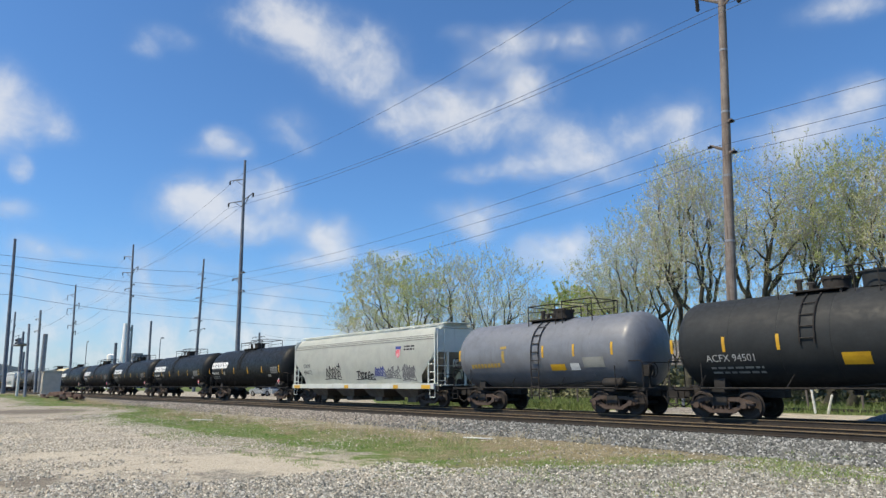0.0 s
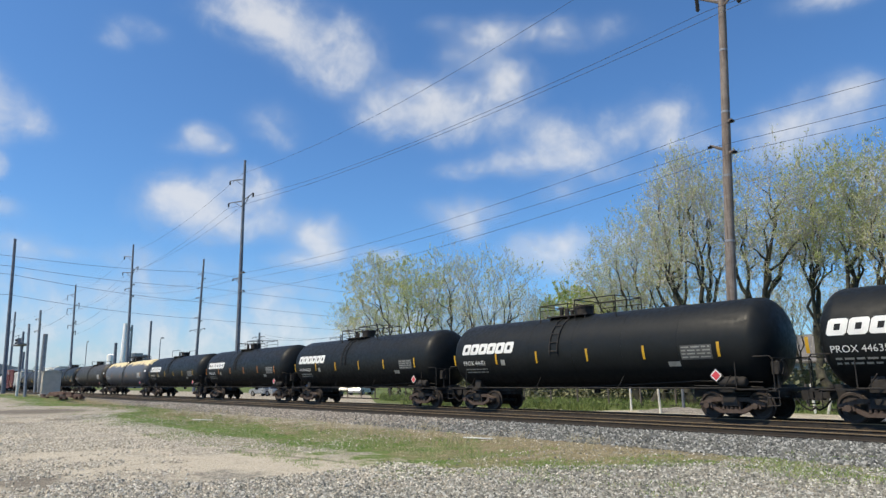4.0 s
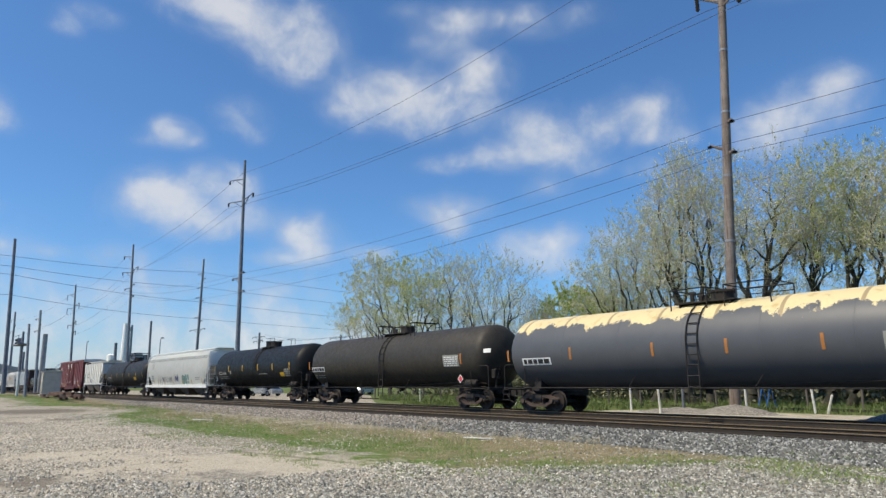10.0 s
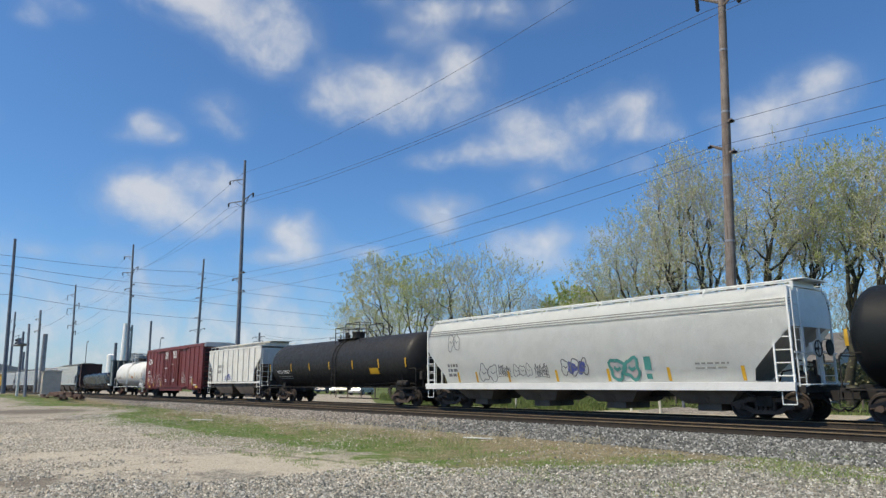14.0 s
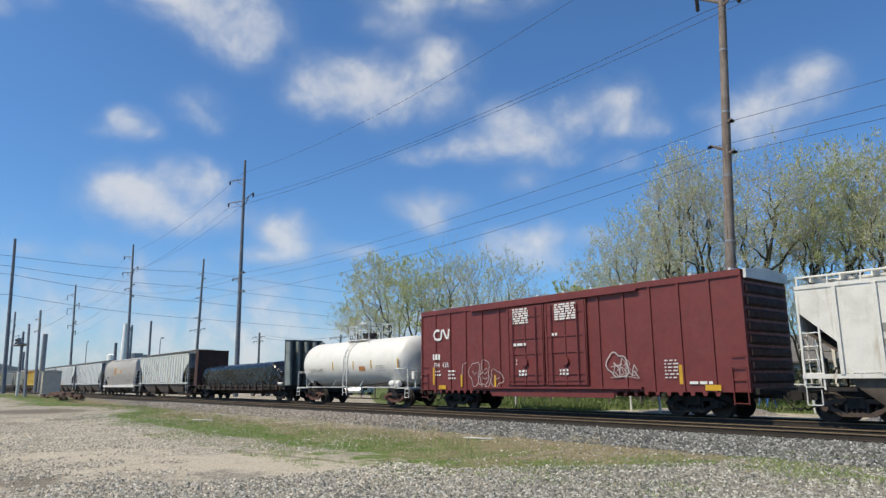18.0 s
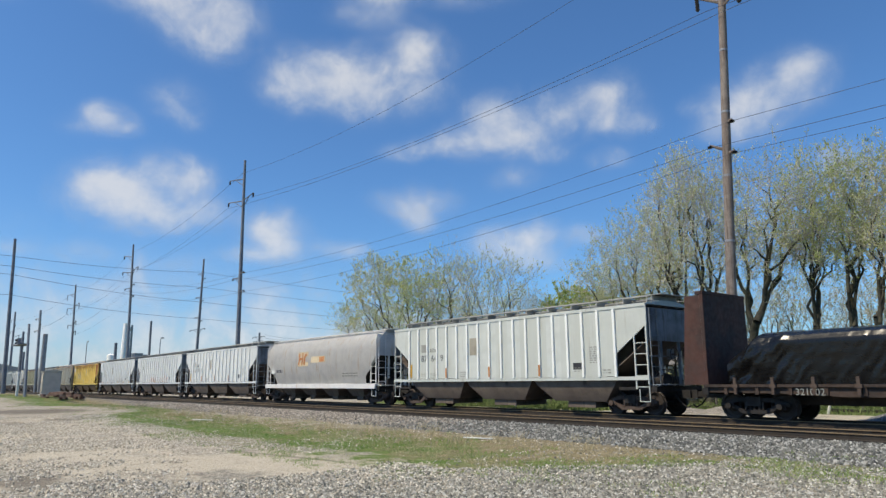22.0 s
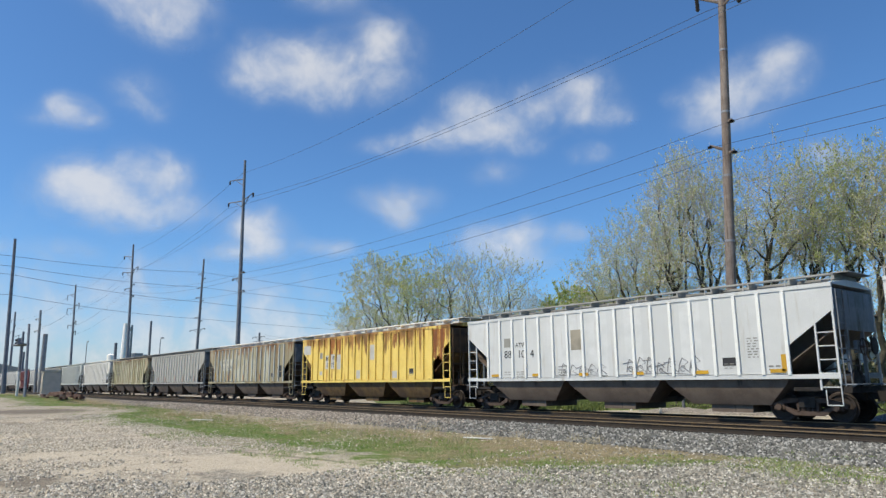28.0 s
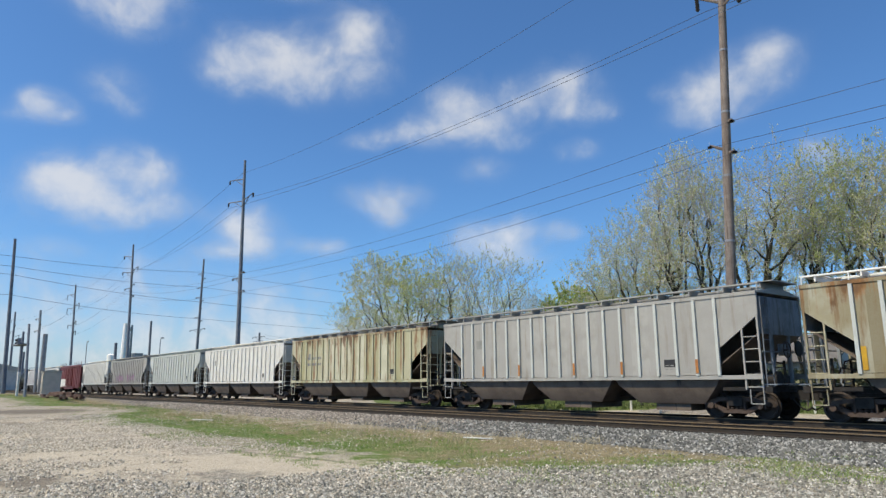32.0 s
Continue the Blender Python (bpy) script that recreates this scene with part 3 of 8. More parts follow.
def tank_block(root, x, z, w, h, r, cz, paint, name="panel", label=""):
    bm = bmesh.new()
    n = max(1, int(h / 0.1))
    for i in range(n):
        vs = [bm.verts.new(p) for p in ((0, 0, h * i / n), (w, 0, h * i / n), (w, 0, h * (i + 1) / n), (0, 0, h * (i + 1) / n))]
        bm.faces.new(vs)
    put(name, onto_tank(mesh_from(bm, name, paint), x, z, r, cz), root, None, label)


def placard(root, x, z, y=-1.42):
    """A diamond hazard plate in its holder, upright below the flank."""
    for half, dy, paint, name in ((0.27, 0.0, M_UNDER, "placard_holder"), (0.22, -0.012, M_LINER, "placard"), (0.17, -0.016, M_REDP, "placard_field")):
        bm = bmesh.new()
        prism(bm, [(x - half, z), (x, z - half), (x + half, z), (x, z + half)], y + dy - 0.006, y + dy)
        part(name, bm, paint, root)
    bm = bmesh.new()
    rod(bm, (x, y + 0.02, z), (x, y + 0.5, z + 0.25), 0.03, 5)
    part("placard_bracket", bm, M_UNDER, root)


def emblem_row(root, x, z, n, w, h, gap, r, cz, paint):
    """A company's wordmark as a row of plain open blocks."""
    t, c = 0.2, 0.07
    for k in range(n):
        bm = bmesh.new()
        a = k * (w + gap)
        out = [(a + c, 0), (a + w - c, 0), (a + w, c), (a + w, h - c), (a + w - c, h), (a + c, h), (a, h - c), (a, c)]
        inn = [(a + t, t * 0.8), (a + w - t, t * 0.8), (a + w - t, t * 0.8), (a + w - t, h - t * 0.8), (a + w - t, h - t * 0.8), (a + t, h - t * 0.8), (a + t, h - t * 0.8), (a + t, t * 0.8)]
        vo = [bm.verts.new((px + 0.22 * pz, 0, pz)) for px, pz in out]
        vi = [bm.verts.new((px + 0.22 * pz, 0, pz)) for px, pz in inn]
        for i in range(8):
            j = (i + 1) % 8
            bm.faces.new((vo[i], vo[j], vi[j], vi[i]))
        bmesh.ops.remove_doubles(bm, verts=bm.verts, dist=1e-5)
        put("emblem_block", onto_tank(mesh_from(bm, "emblem_block", paint), x, z, r, cz), root, None, "white open block of the emblem")


# ---- covered hopper cars ----
def hopper_end(root, s, hl, hw, z0, z1, paint, dark, lx, inset=0.0, side_paint=None):
    """End sheet, slope sheet, ladder, steps, corner posts and brake gear of one end."""
    bm = bmesh.new()
    xe = s * hl
    along(bm, [(-hw + 0.05, z1 - 1.35), (hw - 0.05, z1 - 1.35), (hw - 0.05, z1 - 0.06), (-hw + 0.05, z1 - 0.06)], xe - s * 0.06 - 0.02, xe - s * 0.06 + 0.02)
    part("end_sheet", bm, paint, root)
    bm = bmesh.new()
    a = [(xe - s * 0.08, z1 - 1.35), (xe - s * 0.12, z1 - 1.35), (xe - s * 2.3, z0 - 0.15), (xe - s * 2.2, z0 - 0.15)]
    prism(bm, a if s < 0 else a[::-1], -hw + 0.06 + inset, hw - 0.06 - inset)
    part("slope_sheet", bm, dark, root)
    for y in (-hw, hw):
        bm = bmesh.new()
        rods(bm, [(xe - s * 0.05, y, z0 - 0.32), (xe - s * 0.05, y, z1 - 0.3)], 0.045, 4)
        rods(bm, [(xe - s * 0.62, y, z0 - 0.5), (xe - s * 0.62, y, z1 - 1.1)], 0.04, 4)
        z = z0 - 0.42
        while z < z1 - 1.15:
            rod(bm, (xe - s * 0.05, y, z), (xe - s * 0.62, y, z), 0.02, 5)
            z += 0.42
        rods(bm, [(xe - s * 0.05, y, z0 - 0.3), (xe - s * 0.05, y, 0.55), (xe - s * 0.5, y, 0.55), (xe - s * 0.5, y, z0 - 0.5)], 0.02, 5)
        part("corner_ladder", bm, side_paint or paint, root)
    bm = bmesh.new()
    for y in (-hw + 0.12, -hw + 0.62):
        rod(bm, (xe + s * 0.04, y, z0 - 0.6), (xe + s * 0.04, y, z1 - 0.1), 0.022, 5)
    z = z0 - 0.45
    while z < z1 - 0.2:
        rod(bm, (xe + s * 0.04, -hw + 0.12, z), (xe + s * 0.04, -hw + 0.62, z), 0.018, 5)
        z += 0.4
    rod(bm, (xe + s * 0.03, -hw, z0 + 0.75), (xe + s * 0.03, hw, z0 + 0.75), 0.025, 5)
    part("end_ladder", bm, paint, root)
    bm = bmesh.new()
    xs = s * (hl + 0.12)
    slab(bm, xs - 0.12, xs + 0.12, -hw + 0.04, hw - 0.04, 0.92, 1.12, 0.01)
    box(bm, min(xs, s * (lx - 1.6)), max(xs, s * (lx - 1.6)), -0.22, 0.22, 0.7, 1.05)
    for y in (-hw + 0.1, hw - 0.1):
        box(bm, min(xs, s * (hl - 1.5)), max(xs, s * (hl - 1.5)), y - 0.05, y + 0.05, 0.98, 1.1)
        rod(bm, (xs - s * 0.5, y * 0.5, 1.1), (xs - s * 0.5, y * 0.5, 2.0), 0.05, 6)
    bk = bmesh.new()
    slab(bk, min(xs - 0.2 * s, xs + 0.25 * s), max(xs - 0.2 * s, xs + 0.25 * s), -hw + 0.1, hw - 0.1, 1.16, 1.2, 0.005)
    for y in (-hw + 0.15, -0.4, 0.4, hw - 0.15):
        rod(bk, (xs + s * 0.22, y, 1.18), (xs - s * 0.1, y, 1.0), 0.02, 4)
    part("crossover_platform", bk, paint, root)
    for y in (-0.62, 0.62):
        bk = bmesh.new()
        prism(bk, [(xe - s * 0.1 - 0.05, 1.1), (xe - s * 0.1 + 0.05, 1.1), (xe - s * 0.1 + 0.05, z1 - 1.3), (xe - s * 0.1 - 0.05, z1 - 1.3)], y - 0.05, y + 0.05)
        part("end_post", bk, paint, root)
    for run_of, rad in (([(xe + s * 0.06, -hw + 0.7, 1.75), (xe + s * 0.06, -0.2, 1.75), (xe + s * 0.06, -0.2, 1.3)], 0.022),
                        ([(xe - s * 0.2, -0.3, 1.2), (xe - s * 0.5, -0.35, 1.7), (xe - s * 1.0, -0.35, 1.6), (xe - s * 1.3, -0.2, 1.0)], 0.03),
                        ([(xe - s * 0.15, 0.5, 1.2), (xe - s * 0.3, 0.45, 1.9), (xe - s * 0.7, 0.3, 2.0)], 0.025)):
        bk = bmesh.new()
        rods(bk, run_of, rad, 5)
        part("brake_pipe", bk, M_TRUCK, root)
    if s > 0:
        bk = bmesh.new()
        rods(bk, [(xe + 0.16, -0.1 + 0.27 * math.cos(2 * math.pi * i / 14), 2.35 + 0.27 * math.sin(2 * math.pi * i / 14)) for i in range(15)], 0.02, 5)
        for k in range(4):
            rod(bk, (xe + 0.16, -0.1, 2.35), (xe + 0.16, -0.1 + 0.27 * math.cos(k * 1.571), 2.35 + 0.27 * math.sin(k * 1.571)), 0.014, 4)
        rod(bk, (xe - 0.02, -0.1, 2.35), (xe + 0.17, -0.1, 2.35), 0.04, 6)
        part("brake_wheel", bk, M_TRUCK, root)
        bk = bmesh.new()
        slab(bk, xe - 0.08, xe + 0.06, -0.28, 0.08, 2.15, 2.55, 0.02)
        part("brake_housing", bk, paint, root)
        rod(bm, (xs - 0.45, -0.5, 1.35), (xs - 0.1, -0.5, 1.35), 0.28, 12)
        rod(bm, (xs - 0.6, 0.45, 1.3), (xs - 0.6, 1.1, 1.3), 0.2, 10)
        rod(bm, (xs + 0.05, 0.7, 2.4), (xs + 0.1, 0.7, 2.4), 0.28, 14)
    part("end_sill", bm, M_UNDER, root)


def roof_walk(root, hl, hw, zr, paint, edge_posts=True):
    bm = bmesh.new()
    for y in (-0.62, 0.62):
        slab(bm, -hl - 0.1, hl + 0.1, y - 0.2, y + 0.2, zr + 0.2, zr + 0.24, 0.005)
    for s in (-1, 1):
        slab(bm, s * hl - 0.28, s * hl + 0.28, -0.9, 0.9, zr + 0.2, zr + 0.235, 0.005)
    n = 13
    for i in range(n):
        x = -hl + 0.2 + (2 * hl - 0.4) * i / (n - 1)
        box(bm, x - 0.025, x + 0.025, -0.85, 0.85, zr + 0.02, zr + 0.2)
    part("roof_walkway", bm, paint, root)
    if edge_posts:
        bm = bmesh.new()
        for y in (-1, 1):
            box(bm, -hl, hl, y * (hw - 0.2) - 0.05, y * (hw - 0.2) + 0.05, zr + 0.1, zr + 0.125)
            for i in range(n):
                x = -hl + 0.02 + (2 * hl - 0.04) * i / (n - 1)
                rod(bm, (x, y * (hw - 0.12), zr - 0.2), (x, y * (hw - 0.16), zr + 0.12), 0.022, 4)
        part("roof_rail", bm, paint, root)
    bm = bmesh.new()
    box(bm, -hl + 0.8, hl - 0.8, -0.3, 0.3, zr, zr + 0.12)
    for i in range(6):
        x = -hl + 1.4 + (2 * hl - 2.8) * i / 5
        box(bm, x - 0.05, x + 0.05, -0.38, 0.38, zr + 0.1, zr + 0.17)
    part("trough_hatch", bm, paint, root)


def make_bay(bm, w, zt, hw):
    """One discharge hopper: a four-sided funnel on an outlet gate."""
    top = [(-w / 2, -hw), (w / 2, -hw), (w / 2, hw), (-w / 2, hw)]
    by = hw * 0.74
    bot = [(-w * 0.3, -by), (w * 0.3, -by), (w * 0.3, by), (-w * 0.3, by)]
    a = [bm.verts.new((x, y, zt)) for x, y in top]
    c = [bm.verts.new((x, y * 0.97, zt - 0.32)) for x, y in [(-w * 0.46, -hw), (w * 0.46, -hw), (w * 0.46, hw), (-w * 0.46, hw)]]
    b = [bm.verts.new((x, y, 0.5)) for x, y in bot]
    for p, q in ((a, c), (c, b)):
        for i in range(4):
            bm.faces.new((p[i], q[i], q[(i + 1) % 4], p[(i + 1) % 4]))
    bm.faces.new(b[::-1])
    box(bm, -w * 0.16, w * 0.16, -by + 0.1, by - 0.1, 0.24, 0.5)


def ribbed_hopper(name, label, length, paint, hl, z1=4.22, bays=3, ribs=15, dark=None, walk_paint=None, rib_paint=None, end_paint=None, cut=1.52, group="freight cars of the passing train"):
    root = thing(name, label, "hopper car", group)
    hw, z0, lx = 1.58, 1.52, length / 2 - 2.05
    running_gear(root, length, lx)
    dark, walk_paint, rib_paint = dark or M_BAY, walk_paint or paint, rib_paint or paint
    out = [(-hl, z1), (-hl, z1 - 0.72), (-hl + cut, z0 + 0.88), (-hl + cut, z0), (hl - cut, z0), (hl - cut, z0 + 0.88), (hl, z1 - 0.72), (hl, z1)]
    for y in (-hw, hw):
        bm = bmesh.new()
        prism(bm, out, y - 0.02, y + 0.02)
        box(bm, -hl, hl, y - 0.05, y + 0.05, z1 - 0.02, z1 + 0.1)
        part("side_sheet", bm, paint, root)
        bm = bmesh.new()
        box(bm, -hl, hl, y - 0.06, y + 0.06, z0 - 0.16, z0 - 0.02)
        part("side_sill", bm, paint, root)
    key = "rib%.2f" % (z1 - z0)
    for y in (-1, 1):
        for i in range(ribs):
            x = -hl + cut + (2 * hl - 2 * cut) * i / (ribs - 1)
            put("rib", shared(key, rib_paint, lambda b: prism(b, [(-0.055, z0 - 0.03), (0.055, z0 - 0.03), (0.055, z1 - 0.02), (-0.055, z1 - 0.02)], -0.075, 0.0), "rib"),
                root, pose(x, y * (hw + 0.02), 0, 0, 0, 0 if y < 0 else 180))
    bm = bmesh.new()
    along(bm, [(-hw, z1 + 0.06), (hw, z1 + 0.06), (hw, z1 + 0.1), (0.5, z1 + 0.26), (-0.5, z1 + 0.26), (-hw, z1 + 0.1)], -hl, hl)
    part("roof", bm, paint, root)
    roof_walk(root, hl, hw, z1 + 0.26, walk_paint)
    for s in (-1, 1):
        hopper_end(root, s, hl, hw, z0, z1, end_paint or paint, dark, lx, 0.0, paint)
    w = (2 * hl - 2 * cut) / bays
    for k in range(bays):
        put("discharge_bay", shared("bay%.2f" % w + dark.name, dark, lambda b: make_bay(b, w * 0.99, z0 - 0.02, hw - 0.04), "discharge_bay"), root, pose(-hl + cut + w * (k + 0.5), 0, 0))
    bm = bmesh.new()
    box(bm, -lx, lx, -0.18, 0.18, 0.72, 1.0)
    part("center_sill", bm, M_UNDER, root)
    return root


def teardrop(hw, z0, z1):
    """Right half of the rounded side, from sill to eave: (y, z)."""
    h = z1 - z0
    return [(hw - 0.26, z0), (hw - 0.13, z0 + 0.14 * h), (hw - 0.04, z0 + 0.3 * h), (hw, z0 + 0.47 * h), (hw - 0.01, z0 + 0.6 * h), (hw - 0.045, z0 + 0.72 * h),
            (hw - 0.12, z0 + 0.83 * h), (hw - 0.3, z0 + 0.93 * h), (hw - 0.55, z1)]


def rounded_hopper(name, label, length, paint, hl, z1=4.32, sill=None, bays=4, eave=None, group="freight cars of the passing train"):
    root = thing(name, label, "hopper car", group)
    hw, z0, lx = 1.6, 1.26, length / 2 - 2.05
    running_gear(root, length, lx)
    sill = sill or paint
    prof = teardrop(hw, z0, z1)
    cut = 1.45
    for s in (-1, 1):
        bm = bmesh.new()
        rows = []
        m = 14
        for y, z in prof:
            low = max(0.0, min(1.0, (z1 - 1.35 - z) / (z1 - 1.35 - z0 - 0.35)))
            e = hl - cut * low
            rows.append([bm.verts.new((-e + 2 * e * i / m, s * y, z)) for i in range(m + 1)])
        for a, b in zip(rows, rows[1:]):
            for i in range(m):
                f = (a[i], a[i + 1], b[i + 1], b[i])
                bm.faces.new(f if s < 0 else f[::-1])
        bmesh.ops.solidify(bm, geom=list(bm.faces), thickness=0.03)
        part("side_sheet", bm, paint, root)
        bm = bmesh.new()
        slab(bm, -hl, hl, s * (hw + 0.03) - 0.06, s * (hw + 0.03) + 0.06, 0.98, 1.27, 0.01)
        box(bm, -hl, hl, s * (hw - 0.12) - 0.12, s * (hw - 0.12) + 0.12, 1.2, 1.25)
        part("side_sill", bm, sill, root)
        if eave:
            yy, zz = prof[6]
            for dz, dy in ((-0.13, 0.045), (-0.02, 0.012), (0.08, -0.045)):
                bm = bmesh.new()
                y0 = yy + dy
                along(bm, [(s * (y0 - 0.02), zz + dz), (s * (y0 + 0.02), zz + dz), (s * (y0 + 0.004), zz + dz + 0.04), (s * (y0 - 0.04), zz + dz + 0.04)][:: 1 if s > 0 else -1], -hl, hl)
                part("eave_bead", bm, eave, root)
    bm = bmesh.new()
    along(bm, [(-hw + 0.55, z1 - 0.02), (hw - 0.55, z1 - 0.02), (hw - 0.6, z1 + 0.05), (-hw + 0.6, z1 + 0.05)], -hl, hl)
    part("roof", bm, paint, root)
    roof_walk(root, hl, hw - 0.35, z1 + 0.02, paint)
    for s in (-1, 1):
        hopper_end(root, s, hl, hw - 0.04, z0 + 0.2, z1, paint, M_DULLH if paint is not M_TANH else M_UNDER, lx, 0.24)
    w = (2 * hl - 2 * cut) / bays
    for k in range(bays):
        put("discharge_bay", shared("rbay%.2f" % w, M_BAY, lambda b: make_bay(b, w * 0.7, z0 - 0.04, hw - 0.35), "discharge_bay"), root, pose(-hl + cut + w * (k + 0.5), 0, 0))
    bm = bmesh.new()
    box(bm, -lx, lx, -0.18, 0.18, 0.72, 1.0)
    part("center_sill", bm, M_UNDER, root)
    return root


def flank(root, name, fn, material, label=""):
    """A flat marking on the near side, made by fn(bm)."""
    bm = bmesh.new()
    fn(bm)
    ob = part(name, bm, material, root, label)
    if name in ("stencil", "graffiti", "emblem"):
        ob["kind"] = "stuff"
    return ob


def hug(root, z1):
    """Lay the markings of a rounded car onto its curved near side."""
    prof = teardrop(1.6, 1.26, z1)
    for ob in root.children:
        if ob.name.split(".")[0] not in ("stencil", "graffiti", "emblem", "lettering", "tape_stripe"):
            continue
        m, back = ob.matrix_basis.copy(), ob.matrix_basis.inverted()
        for v in ob.data.vertices:
            p = m @ v.co
            if p.z < 1.3 or p.y > 0:
                continue
            side = 1.34
            for (ya, za), (yb, zb) in zip(prof, prof[1:]):
                if za <= p.z <= zb:
                    side = ya + (yb - ya) * (p.z - za) / (zb - za)
            p.y = -side - 0.012 - max(0.0, min(0.02, -1.6 - p.y))
            v.co = back @ p


def panel(bm, x, z, w, h, y):
    bm.faces.new([bm.verts.new(p) for p in ((x, y, z), (x + w, y, z), (x + w, y, z + h), (x, y, z + h))])


def side_text(root, text, height, x, z, y, paint):
    put("lettering", lettering(text, height, paint), root, pose(x, y, z))


# ---- boxcar ----
def boxcar(name, label, length, hl, paint, z1=5.12):
    root = thing(name, label, "boxcar", "freight cars of the passing train")
    hw, z0, lx = 1.56, 0.92, length / 2 - 3.4
    running_gear(root, length, lx, M_UNDER)
    bm = bmesh.new()
    box(bm, -hl, hl, -hw, hw, z0, z1)
    part("body", bm, paint, root)
    # side panels: raised posts between sheets
    xs = [-hl + 0.05] + [-hl + 1.25 * k for k in range(1, 6)] + [hl - 1.25 * k for k in range(1, 6)] + [hl - 0.05]
    for y in (-1, 1):
        for x in xs:
            if abs(x) > 2.6:
                put("side_post", shared("boxpost", paint, lambda b: prism(b, [(-0.05, z0), (0.05, z0), (0.05, z1 - 0.2), (-0.05, z1 - 0.2)], -0.05, 0.0), "side_post"),
                    root, pose(x, y * hw, 0, 0, 0, 0 if y < 0 else 180))
    for y in (-1, 1):
        bm = bmesh.new()
        slab(bm, -hl, hl, y * hw - 0.06, y * hw + 0.06, z1 - 0.22, z1 + 0.02, 0.01)
        part("top_chord", bm, paint, root)
        n = 34
        for i in range(n):
            x = -hl + 1.2 + (2 * hl - 2.4) * i / (n - 1)
            put("sill_tab", shared("silltab", paint, lambda b: prism(b, [(-0.1, z0), (0.1, z0), (0.06, z0 - 0.13), (-0.06, z0 - 0.13)][::-1], -0.03, 0.03), "sill_tab"), root, pose(x, y * hw, 0))
        bm = bmesh.new()
        box(bm, -3.6, 3.6, y * hw - 0.05, y * hw + 0.05, z0 - 0.25, z0 + 0.04)
        part("side_sill", bm, paint, root)
    # plug doors
    for y in (-1, 1):
        for k in (-1, 1):
            bm = bmesh.new()
            x0, x1 = (-2.4, -0.03) if k < 0 else (0.03, 2.4)
            slab(bm, x0, x1, -0.1, 0.02, z0 + 0.25, z1 - 0.35, 0.015)
            d = part("plug_door", bm, paint, root, "", pose(0, y * hw, 0, 0, 0, 0 if y < 0 else 180))
            for z in (1.35, 1.62, 2.55, 3.25, 4.25):
                put("door_rib", shared("doorrib", paint, lambda b: box(b, -1.1, 1.1, -0.14, -0.1, 0.0, 0.07), "door_rib"), d, pose((x0 + x1) / 2, 0, z))
            for x in (x0 + 0.1, (x0 + x1) / 2, x1 - 0.1):
                put("door_post", shared("doorpost%.1f" % z1, paint, lambda b: box(b, -0.05, 0.05, -0.135, -0.1, z0 + 0.3, z1 - 0.4), "door_post"), d, pose(x, 0, 0))
            bm = bmesh.new()
            for x in (x0 + 0.45, x1 - 0.45):
                rod(bm, (x, -0.17, z0 + 0.3), (x, -0.17, z1 - 0.45), 0.03, 6)
            rod(bm, ((x0 + x1) / 2, -0.16, 2.2), ((x0 + x1) / 2, -0.2, 2.2), 0.2, 12)
            part("locking_bar", bm, paint, d)
        bm = bmesh.new()
        for z in (z0 + 0.1, z1 - 0.3):
            box(bm, -5.0, 5.0, -0.16, 0.0, z, z + 0.08)
        part("door_track", bm, paint, root, "", pose(0, y * hw, 0, 0, 0, 0 if y < 0 else 180))
    # ends with pressed ribs
    for s in (-1, 1):
        for i in range(9):
            z = z0 + 0.3 + i * 0.44
            if z > z1 - 0.35:
                continue
            bm = bmesh.new()
            p = [(s * hl, z), (s * (hl + 0.09), z + 0.08), (s * (hl + 0.09), z + 0.26), (s * hl, z + 0.34)]
            prism(bm, p if s > 0 else p[::-1], -hw + 0.15, hw - 0.15)
            part("end_rib", bm, mat("rusty_dark_red_end", (0.05, 0.02, 0.016), (0.03, 0.016, 0.014), 0.75), root)
        bm = bmesh.new()
        xf = s * (hl + 0.06)
        along(bm, [(-hw + 0.02, z1 - 0.3), (hw - 0.02, z1 - 0.3), (hw - 0.04, z1 + 0.03), (0, z1 + 0.15), (-hw + 0.04, z1 + 0.03)], min(xf, xf + s * 0.1), max(xf, xf + s * 0.1))
        part("end_fascia", bm, M_ROOFW, root, "pale galvanised end fascia")
        bm = bmesh.new()
        slab(bm, min(s * hl, s * (length / 2 - 0.75)), max(s * hl, s * (length / 2 - 0.75)), -1.4, 1.4, 0.85, 1.05, 0.01)
        box(bm, min(s * (lx - 1.2), s * (length / 2 - 0.6)), max(s * (lx - 1.2), s * (length / 2 - 0.6)), -0.22, 0.22, 0.7, 1.0)
        part("end_sill", bm, M_UNDER, root)
        bm = bmesh.new()
        for z in (0.55, 0.95, 1.35, 1.75, 2.15):
            rod(bm, (s * (hl - 0.08), -hw - 0.06, z), (s * (hl - 0.6), -hw - 0.06, z), 0.02, 5)
        for x in (hl - 0.08, hl - 0.6):
            rod(bm, (s * x, -hw - 0.05, 0.5), (s * x, -hw - 0.05, 1.8), 0.025, 4)
        part("side_ladder", bm, paint, root)
    bm = bmesh.new()
    along(bm, [(-hw + 0.07, z1), (hw - 0.07, z1), (hw - 0.09, z1 + 0.03), (0, z1 + 0.14), (-hw + 0.09, z1 + 0.03)], -hl - 0.05, hl + 0.05)
    for i in range(12):
        x = -hl + 0.6 + (2 * hl - 1.2) * i / 11
        prism(bm, [(x - 0.06, z1 + 0.03), (x + 0.06, z1 + 0.03), (x + 0.04, z1 + 0.17), (x - 0.04, z1 + 0.17)], -1.2, 1.2)
    part("roof", bm, M_ROOFW, root, "pale galvanised roof")
    return root


